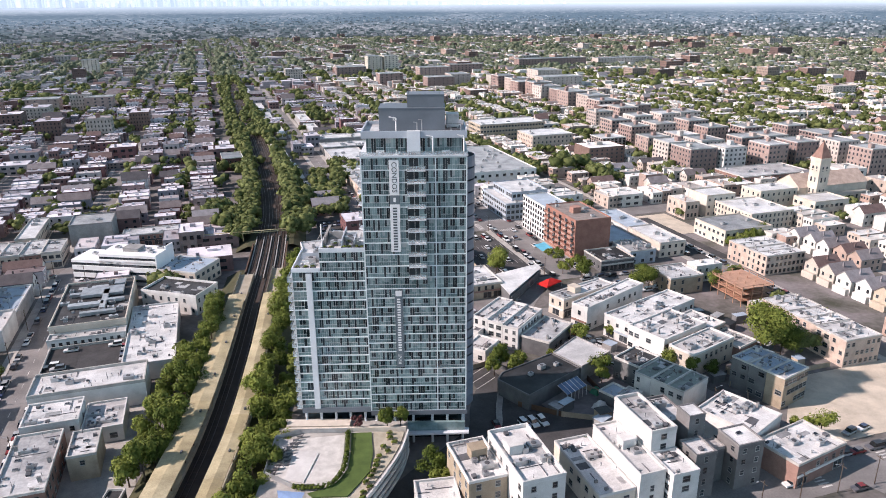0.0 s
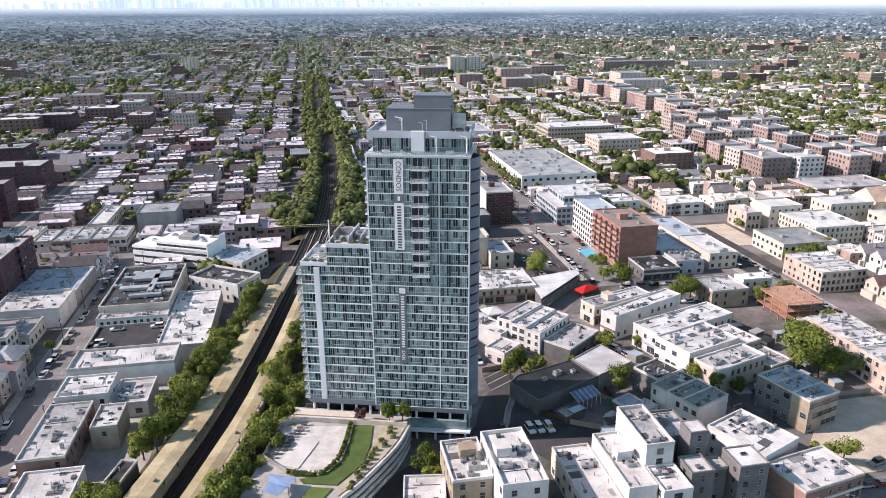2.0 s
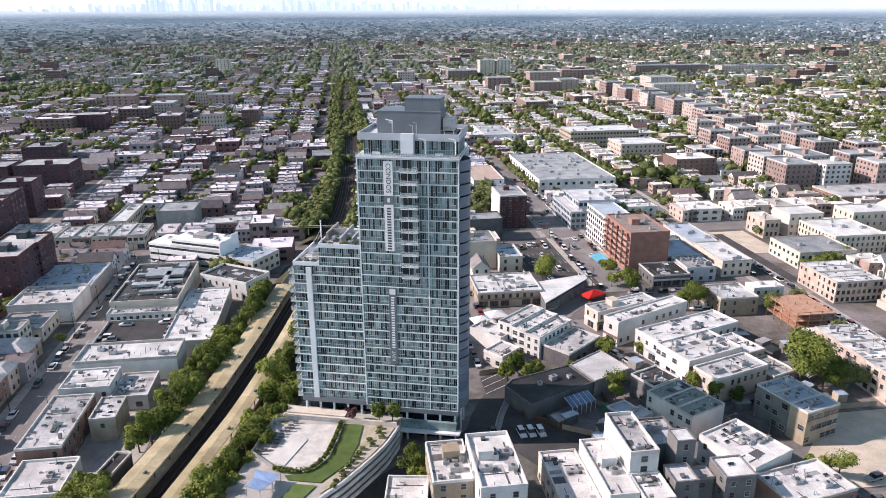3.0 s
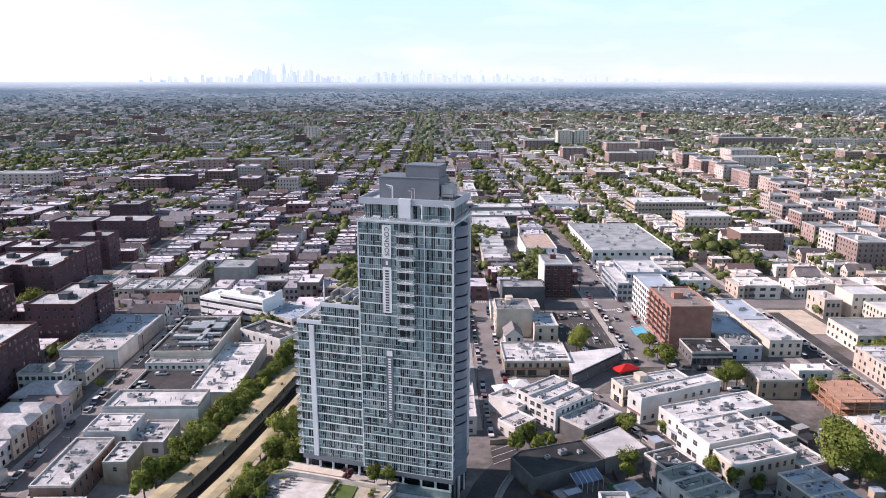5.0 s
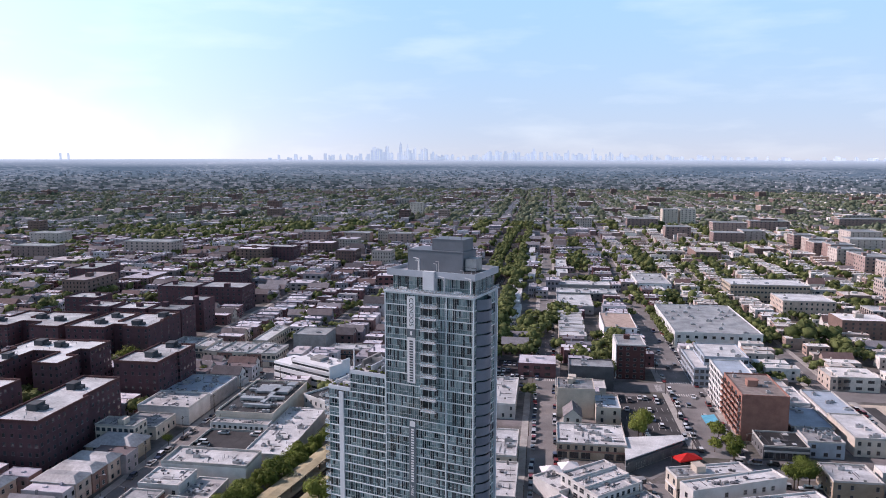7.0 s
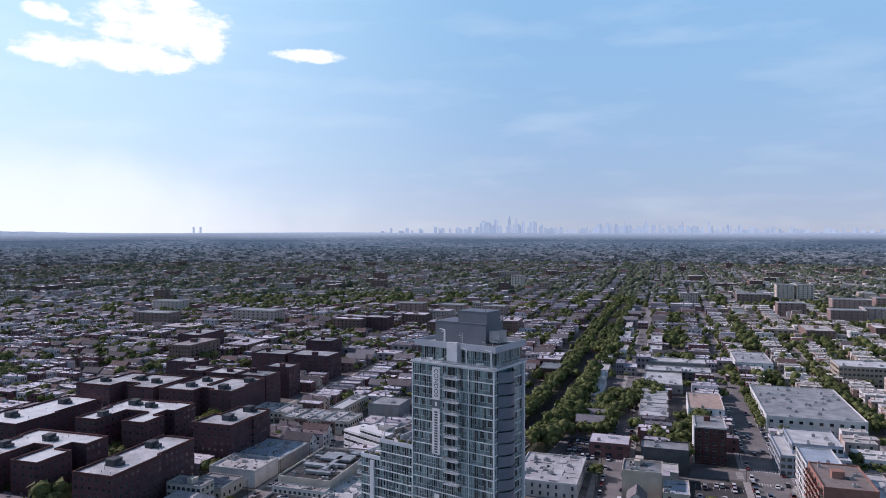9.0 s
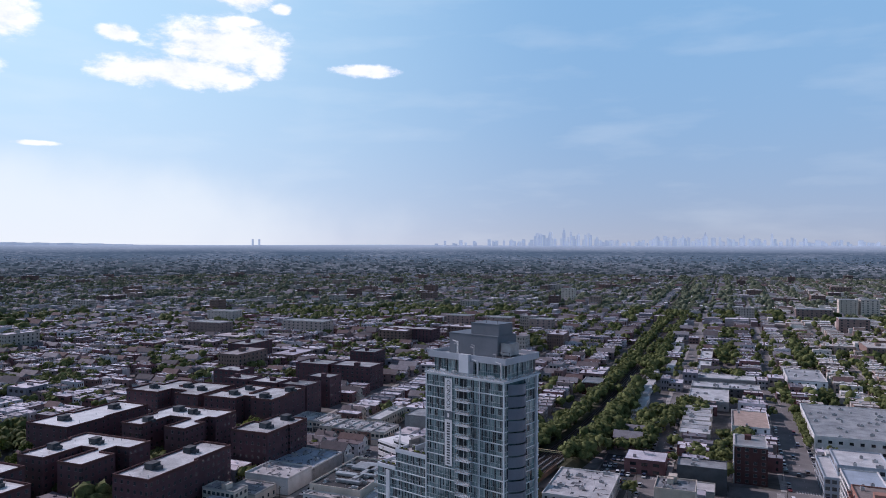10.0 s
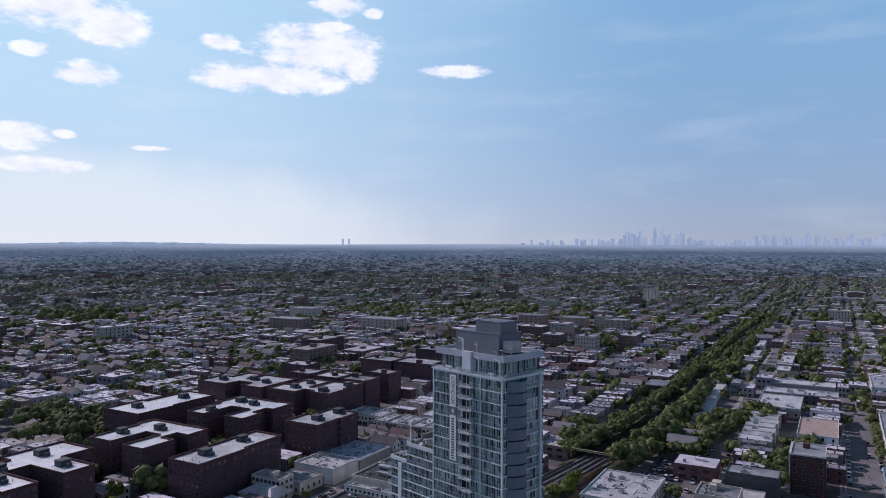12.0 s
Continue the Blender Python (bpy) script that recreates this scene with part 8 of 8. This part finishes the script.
# ---- cars ----
def car_meshes(long, wide, high, boxy, paint="car_paint"):
    s = Shape()
    L, W2 = long / 2, wide / 2
    prof = [(-L, 0.35), (-L, 0.8), (-L * 0.55, 0.92), (L * 0.9, 0.9), (L, 0.75), (L, 0.35)]
    i = len(s.v)
    for y in (-W2, W2):
        s.v += [(x, y, z) for x, z in prof]
    n = len(prof)
    for k in range(n):
        s.f.append((i + k, i + (k + 1) % n, i + n + (k + 1) % n, i + n + k)), s.s.append(0)
    s.f.append(tuple(i + k for k in range(n))[::-1]), s.s.append(0)
    s.f.append(tuple(i + n + k for k in range(n))), s.s.append(0)
    body = s.mesh("body", paint)
    a0, a1, b0, b1 = (-L * 0.42, L * 0.92, -L * 0.18, L * (0.85 if boxy else 0.5))
    s = Shape()
    q0 = [(a0, -W2 * 0.94), (a1, -W2 * 0.94), (a1, W2 * 0.94), (a0, W2 * 0.94)]
    q1 = [(b0, -W2 * 0.78), (b1, -W2 * 0.78), (b1, W2 * 0.78), (b0, W2 * 0.78)]
    for k in range(4):
        a, b, c, d = q0[k], q0[(k + 1) % 4], q1[(k + 1) % 4], q1[k]
        s.quad([(*a, 0.9), (*b, 0.9), (*c, high - 0.05), (*d, high - 0.05)])
    glass = s.mesh("glazing", "car_glass")
    s = Shape()
    s.box(b0, b1, -W2 * 0.79, W2 * 0.79, high - 0.06, high)
    roof = s.mesh("roof", paint)
    s = Shape()
    for sx in (-0.62, 0.62):
        for sy in (-1, 1):
            s.tube((L * sx, sy * (W2 - 0.1) - 0.11, 0.33), (L * sx, sy * (W2 - 0.1) + 0.11, 0.33), 0.33, 0.33, 8)
    wheel = s.mesh("wheel_set", "tyre")
    return body, glass, roof, wheel, L, W2


CARS = [car_meshes(4.6, 1.8, 1.45, False), car_meshes(4.7, 1.9, 1.75, True), car_meshes(5.2, 2.0, 1.95, True)]
WHITE_CAR = car_meshes(4.9, 1.95, 1.8, True, "banner_white")


def car(x, y, a, z=0.08, kind=None):
    body, glass, roof, wheel, L, W2 = kind or CARS[rng.choice((0, 0, 1, 1, 2))]
    c = thing("parked_car", "white car parked on the dark lot" if kind else "car parked on the asphalt", "car", (x, y, z), a, "parked cars")
    ob = part("body", body, c)
    part("glazing", glass, c)
    part("roof", roof, c)
    tagged(part("wheel_set", wheel, c), kind="stuff")
    return c


def park():
    north = GRID + math.pi / 2
    for e, n0, n1, gap in ((-68.2, 150, 330, 6.2), (-58.0, 150, 330, 6.6), (83.6, 205, 470, 7), (74.6, 205, 470, 7), (155.4, 268, 480, 7), (140.6, 268, 480, 7.5), (150.5, 280, 470, 27), (146, 290, 470, 31), (214, 200, 330, 8), (222, 200, 330, 8)):
        n = n0
        while n < n1:
            if rng.random() < 0.72:
                car(*world_of(e + rng.uniform(-0.2, 0.2), n), north + (math.pi if rng.random() < 0.5 else 0))
            n += gap
    for n in (275.6, 280.4, 287.6, 292.4, 299.6, 304.4, 311.6, 316.4, 323.6, 328.4):
        for k in range(11):
            if rng.random() < 0.15 and not (k < 3 and n < 282):
                car(*world_of(114.3 + k * 2.5, n), north + (math.pi if rng.random() < 0.5 else 0), 0.1)
    for n in (340, 352, 364, 376):
        for k in range(6):
            if rng.random() < 0.8:
                car(*world_of(54 + k * 2.6, n), north, 0.1)
    for x, y, a in ((20.6, 178.5, 1.8), (44, 163, 0.9), (46.5, 164.6, 0.9), (98, 154.6, 0.28), (104, 156.3, 0.28), (112, 162, 0.28), (116, 163, 0.28), (122, 165, 0.28), (92, 150, 0.28),
                    (128, 167, 0.28), (119, 172, 0.5), (124, 174, 0.5), (134, 168, 0.28), (108, 148, 0.28), (52, 232, 2.25), (60, 222, 2.25), (69, 211, 2.25), (46, 250, 2.2), (74, 272, 0.3), (80, 274, 0.3), (86, 276, 0.3), (93, 278, 0.3), (69, 305, 1.9), (71, 298, 1.9),
                    (98, 281, 0.3), (66, 311, 1.9), (104, 283, 0.3)):
        car(x, y, a, 0.09)
    for x, y in ((28.6, 178.6), (31.2, 179.3), (34.0, 179.9)):
        car(x, y, 1.95, 0.09, WHITE_CAR)
    for k in range(9):
        for side in (-1, 1):
            if rng.random() < 0.75:
                u = 6.0 * k
                car(37 + 0.614 * u + side * 3.3, 253 - 0.789 * u + side * 2.6, 2.23, 0.09)
    for k in range(5):
        car(*world_of(152 + k * 6.5, 258.2), GRID, 0.09)
        car(*world_of(156 + k * 7, 249.4), GRID, 0.09)
    for e, n, a in ((-54, 236, 0), (-50, 247, 0), (-36, 247, 0), (-33, 236, 1.57), (-33, 240, 1.57), (-33, 244, 1.57), (-52, 234, 0.1)):
        car(*world_of(e, n), GRID + a, 4.14)
    for k in range(14):
        if rng.random() < 0.75:
            car(-300 + k * 15 + rng.uniform(-3, 3), 273 + k * 2.9 + rng.choice((-3, 3)), radians(11))


park()

# ---- houses near enough to tell apart ----
NEAR_R = 560


MID_ROWS = set()      # where the yards inside a block are built over


def house_rows():
    """Two back-to-back rows in each block of the street grid; the nearest as things of their own, the rest gathered."""
    near, far = [], []
    r = random.Random(11)
    for e0, e1 in zip(STREETS, STREETS[1:]):
        for n0, n1 in zip([60] + AVENUES, AVENUES + [2660]):
            gabled = (0.22 if n1 < 650 else 0.10) if e0 < 60 else 0.07
            if e0 >= 218 and n1 <= 345:
                gabled = 0.9
            style = r.random()
            for row, e, turn in ((0, e0 + 17.5, -1), (1, e1 - 17.5, 1), (2, (e0 + e1) / 2, r.choice((-1, 1)))):
                if row == 2 and (e0 > 60 or n0 > 1100):
                    continue
                n = n0 + 13
                while n < n1 - 12:
                    kind = "gable" if r.random() < gabled else "flat"
                    w = r.choice((6.5, 7.0, 7.5)) if kind == "flat" else 7.5
                    n += w / 2
                    x, y = world_of(e, n)
                    gap = 3.2 if kind == "gable" else r.choice((0.05, 0.05, 2.2, 3.4))
                    n += w / 2 + gap
                    if not in_view(x, y, 4) or math.hypot(x - HUB[0], y - HUB[1]) > FLAT - 40:
                        continue
                    dist = math.hypot(x - 60, y - 15)
                    if not all(is_free(x + CG * o, y + SG * o) for o in (-5, 0, 5)) or (y < 700 and rail_gap(x, y) < 24) or (y >= 700 and rail_gap(x, y) < 20) or r.random() < 0.09:
                        continue
                    if x > -40 and x < 130 and y < 290:
                        continue
                    if -60 < x < 20 and y < 320:
                        continue
                    if row == 2:
                        if r.random() < 0.3:
                            continue
                        MID_ROWS.add((round(x / 9), round(y / 9)))
                    d = r.choice((13.0, 15.0, 17.0)) if row < 2 else 11.0
                    jog = r.uniform(-2.6, 2.6)
                    x, y = x + CG * jog, y + SG * jog
                    h = r.choice((6.2, 6.8, 7.2, 7.6)) + (3 if r.random() < 0.06 else 0)
                    a = GRID + (math.pi / 2 if turn > 0 else -math.pi / 2)
                    (near if dist < NEAR_R and len(near) < 212 else far).append((x, y, a, w, d, h, kind, dist))
    # longer buildings along the avenues, and a scatter of bigger blocks
    for n in AVENUES[1:]:
        for side in (-1, 1):
            e = -2400.0
            while e < 1800:
                w = r.choice((7, 9, 12, 20))
                x, y = world_of(e, n + side * 17)
                e += w + r.choice((0.1, 0.1, 4, 14))
                dist = math.hypot(x - 60, y - 15)
                if in_view(x, y, 4) and dist > 330 and dist < FLAT - 40 and is_free(x, y) and rail_gap(x, y) > 24:
                    far.append((x, y, GRID, w - 0.2, 17.0, r.choice((4.5, 7, 7.5, 10)) + r.uniform(0.03, 0.3), "flat", dist))
    return near, far


HOUSES_NEAR, HOUSES_FAR = house_rows()
for x, y, a, w, d, h, kind, dist in HOUSES_NEAR:
    house(x, y, a, w, 15.0 if d > 12 else 11.0, 6.2 if kind == "gable" else (6.8 if w < 7.2 else 7.2), kind)


def gather(name, templates, places, mats, label, category, faceted=True):
    """Many copies of small templates in one mesh. A place: template, x, y, z, sx, sy, sz, turn."""
    V, F, L, S, off = [], [], [], [], 0
    for i, (tv, tf, ts) in enumerate(templates):
        pl = np.array([p[1:] for p in places if p[0] == i], dtype=np.float64)
        if not len(pl):
            continue
        tv = np.array(tv, dtype=np.float64)
        c, s = np.cos(pl[:, 6])[:, None], np.sin(pl[:, 6])[:, None]
        x, y, z = tv[None, :, 0] * pl[:, 3:4], tv[None, :, 1] * pl[:, 4:5], tv[None, :, 2] * pl[:, 5:6]
        v = np.stack((x * c - y * s + pl[:, 0:1], x * s + y * c + pl[:, 1:2], z + pl[:, 2:3]), axis=2)
        V.append(v.reshape(-1, 3))
        lens = np.array([len(f) for f in tf])
        flat = np.concatenate([np.array(f) for f in tf])
        F.append((flat[None, :] + (np.arange(len(pl)) * len(tv))[:, None] + off).reshape(-1))
        L.append(np.tile(lens, len(pl)))
        S.append(np.tile(np.array(ts), len(pl)))
        off += len(pl) * len(tv)
    V, F, L, S = np.concatenate(V), np.concatenate(F), np.concatenate(L), np.concatenate(S)
    me = bpy.data.meshes.new(name)
    me.vertices.add(len(V)), me.loops.add(len(F)), me.polygons.add(len(L))
    me.vertices.foreach_set("co", V.astype(np.float32).ravel())
    me.loops.foreach_set("vertex_index", F.astype(np.int32))
    me.polygons.foreach_set("loop_start", np.concatenate(([0], np.cumsum(L)[:-1])).astype(np.int32))
    me.polygons.foreach_set("material_index", S.astype(np.int32))
    for m in mats:
        me.materials.append(M[m])
    me.update(calc_edges=True)
    me.validate()
    if faceted:
        me.shade_flat()
    return tagged(new(name, me), label, category, kind="stuff")


def template(shape):
    return shape.v, shape.f, shape.s


def house_templates():
    out = []
    for gable in (False, True):
        for windows in (True, False):
            s = Shape()
            # unit house, 1 x 1 x 1, front towards -y
            for q in ([(-.5, -.5, 0), (.5, -.5, 0), (.5, -.5, 1), (-.5, -.5, 1)],):
                i = len(s.v)
                s.v += [(-.5, -.5, 0), (.5, -.5, 0), (.5, .5, 0), (-.5, .5, 0), (-.5, -.5, 1), (.5, -.5, 1), (.5, .5, 1), (-.5, .5, 1)]
                for f in ((0, 1, 5, 4), (1, 2, 6, 5), (2, 3, 7, 6), (3, 0, 4, 7)):
                    s.f.append(tuple(i + k for k in f)), s.s.append(0)
            if gable:
                s.quad([(-.5, -.5, 1), (.5, -.5, 1), (0, -.5, 1.42)], 0), s.quad([(.5, .5, 1), (-.5, .5, 1), (0, .5, 1.42)], 0)
                i = len(s.v)
                s.v += [(-.56, -.54, .95), (0, -.54, 1.44), (.56, -.54, .95), (-.56, .54, .95), (0, .54, 1.44), (.56, .54, .95)]
                s.f += [(i, i + 1, i + 4, i + 3), (i + 1, i + 2, i + 5, i + 4)]
                s.s += [2, 2]
            else:
                s.quad([(-.5, -.5, 0.97), (.5, -.5, 0.97), (.5, .5, 0.97), (-.5, .5, 0.97)], 1)
                if windows:
                    s.box(-.05, .18, .05, .16, .96, 1.12, 1), s.box(-.3, -.22, -.3, -.25, .96, 1.18, 0)
            if windows:
                for z in (0.14, 0.60):
                    for x in (-.28, .0, .28):
                        s.quad([(x - .075, -.504, z), (x + .075, -.504, z), (x + .075, -.504, z + .2), (x - .075, -.504, z + .2)], 3)
                    for y in (-.3, .1, .35):
                        for k in (-1, 1):
                            p = [(k * .506, y - .04, z), (k * .506, y + .04, z), (k * .506, y + .04, z + .2), (k * .506, y - .04, z + .2)]
                            s.quad(p if k > 0 else p[::-1], 3)
            out.append(template(s))
    s = Shape()          # a larger brick block
    s.v += [(-.5, -.5, 0), (.5, -.5, 0), (.5, .5, 0), (-.5, .5, 0), (-.5, -.5, 1), (.5, -.5, 1), (.5, .5, 1), (-.5, .5, 1)]
    for f in ((0, 1, 5, 4), (1, 2, 6, 5), (2, 3, 7, 6), (3, 0, 4, 7)):
        s.f.append(f), s.s.append(4)
    s.quad([(-.5, -.5, 0.97), (.5, -.5, 0.97), (.5, .5, 0.97), (-.5, .5, 0.97)], 1)
    s.box(-.08, .06, -.05, .12, .96, 1.14, 4), s.box(.2, .3, .2, .26, .96, 1.05, 1)
    for f in range(5):
        z = 0.06 + f * 0.185
        for k in range(7):
            x = -.42 + k * 0.14
            s.quad([(x - .022, -.502, z), (x + .022, -.502, z), (x + .022, -.502, z + .09), (x - .022, -.502, z + .09)], 3)
            for sd in (-1, 1):
                q = [(sd * .502, x - .022, z), (sd * .502, x + .022, z), (sd * .502, x + .022, z + .09), (sd * .502, x - .022, z + .09)]
                s.quad(q if sd > 0 else q[::-1], 3)
    out.append(template(s))
    return out


def far_houses():
    places = []
    r = random.Random(13)
    for x, y, a, w, d, h, kind, dist in HOUSES_FAR:
        i = (2 if kind == "gable" else 0) + (0 if dist < 1000 else 1)
        if dist > 1400 and r.random() < 0.0:
            continue
        places.append((i, x, y, 0.0, w, d, h, a))
    for _ in range(300):
        x, y = world_of(r.uniform(-2400, 1700), r.uniform(430, 2600))
        dist = math.hypot(x - 60, y - 15)
        if in_view(x, y, 4) and 500 < dist < FLAT - 60 and is_free(x, y) and rail_gap(x, y) > 34:
            places.append((4, x, y, 0.0, r.uniform(18, 48), r.uniform(16, 30), r.choice((9, 12, 15, 18, 18, 21)), GRID + r.choice((0, math.pi / 2))))
    near = [q for q in places if math.hypot(q[1] - 60, q[2] - 15) < 1150]
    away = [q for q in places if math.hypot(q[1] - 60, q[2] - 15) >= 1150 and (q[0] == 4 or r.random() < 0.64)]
    west = [q for q in near if grid_of(q[1], q[2])[0] < 165]
    east = [q for q in near if grid_of(q[1], q[2])[0] >= 165]
    rim = [q for q in away if grid_of(q[1], q[2])[0] >= 165]
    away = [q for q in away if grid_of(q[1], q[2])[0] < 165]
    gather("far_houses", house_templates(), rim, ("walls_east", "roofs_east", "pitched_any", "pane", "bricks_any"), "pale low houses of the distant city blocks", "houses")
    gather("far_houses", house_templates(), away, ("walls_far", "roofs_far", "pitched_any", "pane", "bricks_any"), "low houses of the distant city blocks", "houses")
    gather("far_houses", house_templates(), west, ("walls_any", "roofs_any", "pitched_any", "pane", "bricks_any"), "endless blocks of low brick row houses", "houses")
    gather("far_houses", house_templates(), east, ("walls_east", "roofs_east", "pitched_any", "pane", "bricks_any"), "endless blocks of pale low row houses", "houses")


far_houses()


def blob_template(seed, lobes, sprays, leaf=0.1):
    """A small uneven crown: a few overlapping lumps under a coat of leaf sprays."""
    r = random.Random(seed)
    s = Shape()
    for k in range(lobes):
        a = k * 6.28 / lobes + r.uniform(-0.5, 0.5)
        f = 0.24 if lobes > 1 else 0.0
        rad = r.uniform(0.20, 0.33) if lobes > 1 else 0.40
        c = (f * math.cos(a), f * math.sin(a), r.uniform(0.44, 0.68))
        bm = bmesh.new()
        bmesh.ops.create_icosphere(bm, subdivisions=1, radius=rad)
        i = len(s.v)
        for v in bm.verts:
            w = v.co * (1 + r.uniform(-0.36, 0.14))
            s.v.append((c[0] + w.x, c[1] + w.y, c[2] + w.z * 0.85))
        for f2 in bm.faces:
            s.f.append(tuple(i + v.index for v in f2.verts)), s.s.append(0)
        bm.free()
        leaf_ball(s, r, c, (rad * 0.98, rad * 0.98, rad * 0.85), sprays // lobes, leaf, corners=3)
    return template(s)


def hill_trees():
    """Woods on the rising rim of the plain, smaller with the distance that it stands for."""
    r = random.Random(41)
    out = []
    for _ in range(5200):
        a, d = radians(r.uniform(48, 176)), FLAT + 900 * r.random() ** 1.6
        if noise.noise(Vector((math.cos(a) * 30, math.sin(a) * 30, d * 0.006))) < -0.05:
            continue
        size = r.uniform(6, 12) * (1 - 0.5 * (d - FLAT) / 900)
        out.append((3 + r.randrange(3), HUB[0] + d * math.cos(a), HUB[1] + d * math.sin(a), far_height(d) - 0.5, size * 1.5, size * 1.5, size, r.uniform(0, 6)))
    return out


def far_rim():
    r = random.Random(43)
    out = hill_trees()
    for _ in range(5200):
        a, d = radians(r.uniform(48, 176)), FLAT + 950 * r.random() ** 1.5
        k = 1 - 0.5 * (d - FLAT) / 950
        out.append((0, HUB[0] + d * math.cos(a), HUB[1] + d * math.sin(a), far_height(d) - 0.5, r.uniform(8, 26) * k, r.uniform(8, 20) * k, r.uniform(5, 9) * k, GRID + r.choice((0, math.pi / 2))))
    s = Shape()
    s.box(-.5, .5, -.5, .5, 0, 1, 0)
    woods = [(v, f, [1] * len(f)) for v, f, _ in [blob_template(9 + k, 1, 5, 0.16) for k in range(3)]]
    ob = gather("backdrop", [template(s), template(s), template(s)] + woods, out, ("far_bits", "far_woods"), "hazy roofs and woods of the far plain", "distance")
    tagged(ob, kind="structure")


def far_trees():
    r = random.Random(17)
    places = []
    mid = 0
    for e in STREETS:
        for side in (-6.8, 6.8, 25, 29, 33, 37, 41, 45):
            n = 130.0
            while n < 2660:
                street = abs(side) < 10
                n += r.uniform(10, 30) if street else r.uniform(6, 19)
                x, y = world_of(e + side + (r.uniform(-1.5, 1.5) if street else r.uniform(-9, 9)), n)
                dist = math.hypot(x - 60, y - 15)
                if not in_view(x, y, 4) or dist > FLAT - 30 or not is_free(x, y):
                    continue
                if (round(x / 9), round(y / 9)) in MID_ROWS and not street:
                    continue
                if (-60 < x < 130 and y < 330) or any(abs(n - a) < 10 for a in AVENUES) or (y < 640 and rail_gap(x, y) < 12):
                    continue
                lush = 0.9 * noise.noise(Vector((x * 0.0035, y * 0.0035, 3.1))) + 1.7 * noise.noise(Vector((x * 0.021, y * 0.021, 7.7)))
                if 225 < e + side < 340 and n < 350 and r.random() < 0.75:
                    continue
                if r.random() > (0.50 if e < 165 else 0.62) + (0.3 if dist > 1100 else 0) + lush:
                    continue
                size = (r.uniform(5.0, 10.0) + max(0.0, 7.0 * lush) * r.random() if not street else r.uniform(5, 10)) * (1.3 if dist > 1000 else 1.1)
                if dist < 430 and mid < 40:
                    mid += 1
                    plant(x, y, 0, r.choice(MID_TREES), size / 10)
                    continue
                i = r.randrange(3) + (6 if dist < 460 else 0 if dist < 1000 else 3)
                places.append((i, x, y, 0.0, size, size, size * r.uniform(0.85, 1.1), r.uniform(0, 6.28)))
    # the green belt along the railway and two leafy avenues
    for p, d in along(RAIL, 5.0):
        if p.y > 600 and p.length < 2600:
            q = Vector((d.y, -d.x))
            for o in (-12.5, 10.8, -18):
                if r.random() < (0.9 if o == -12.5 else 0.92 if o > 0 else 0.3):
                    size = r.uniform(8.5, 11.5)
                    v = p + q * (o + r.uniform(-2, 2))
                    places.append((r.randrange(3), v.x, v.y, 0.0, size, size, size, r.uniform(0, 6)))
    for e, n0, n1, c in ((222, 560, 900, 120), (300, 640, 1000, 160), (345, 560, 640, 60), (-30, 470, 560, 20), (470, 560, 1100, 260), (600, 700, 1500, 500), (560, 300, 640, 170), (480, 240, 330, 40), (850, 500, 1500, 500), (-500, 900, 1500, 500), (-350, 1000, 1300, 200), (-230, 600, 700, 50)):
        for _ in range(c):
            x, y = world_of(e + r.gauss(0, 28 if c < 100 else 60), r.uniform(n0, n1))
            if is_free(x, y):
                size = r.uniform(8, 13)
                places.append((r.randrange(3) + 3, x, y, 0.0, size, size, size, r.uniform(0, 6)))
    # clumps of tall trees in yards and small parks
    for _ in range(260):
        e, n = r.uniform(-1500, 1300), r.uniform(430, 2300)
        if rail_gap(*world_of(e, n)) < 40:
            continue
        for _ in range(r.randrange(4, 14)):
            x, y = world_of(e + r.gauss(0, 13), n + r.gauss(0, 20))
            dist = math.hypot(x - 60, y - 15)
            if in_view(x, y, 4) and is_free(x, y) and dist < FLAT - 60:
                size = r.uniform(8, 15)
                places.append((r.randrange(3) + (6 if dist < 460 else 0 if dist < 1000 else 3), x, y, 0.0, size, size, size * r.uniform(0.7, 0.95), r.uniform(0, 6)))
    for _ in range(110):
        e, n = r.uniform(-900, -250), r.uniform(300, 1250)
        for _ in range(r.randrange(4, 12)):
            x, y = world_of(e + r.gauss(0, 9), n + r.gauss(0, 22))
            dist = math.hypot(x - 60, y - 15)
            if in_view(x, y, 4) and is_free(x, y) and rail_gap(x, y) > 20:
                size = r.uniform(8, 14)
                places.append((r.randrange(3) + (6 if dist < 460 else 0 if dist < 1000 else 3), x, y, 0.0, size, size, size * r.uniform(0.75, 1.0), r.uniform(0, 6)))
    kinds = [blob_template(k, 2, 16, 0.12) for k in range(3)] + [blob_template(9 + k, 1, 6, 0.16) for k in range(3)] + [blob_template(15 + k, 4, 64, 0.09) for k in range(3)]
    # past 1250 m the trees take the leaf colour with haze in it
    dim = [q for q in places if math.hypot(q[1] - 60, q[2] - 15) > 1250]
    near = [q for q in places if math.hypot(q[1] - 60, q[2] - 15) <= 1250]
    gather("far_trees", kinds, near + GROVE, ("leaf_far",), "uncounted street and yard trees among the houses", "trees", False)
    gather("far_trees", kinds, dim, ("leaf_dim",), "uncounted hazy green trees of the distant blocks", "trees", False)


far_trees()
far_rim()
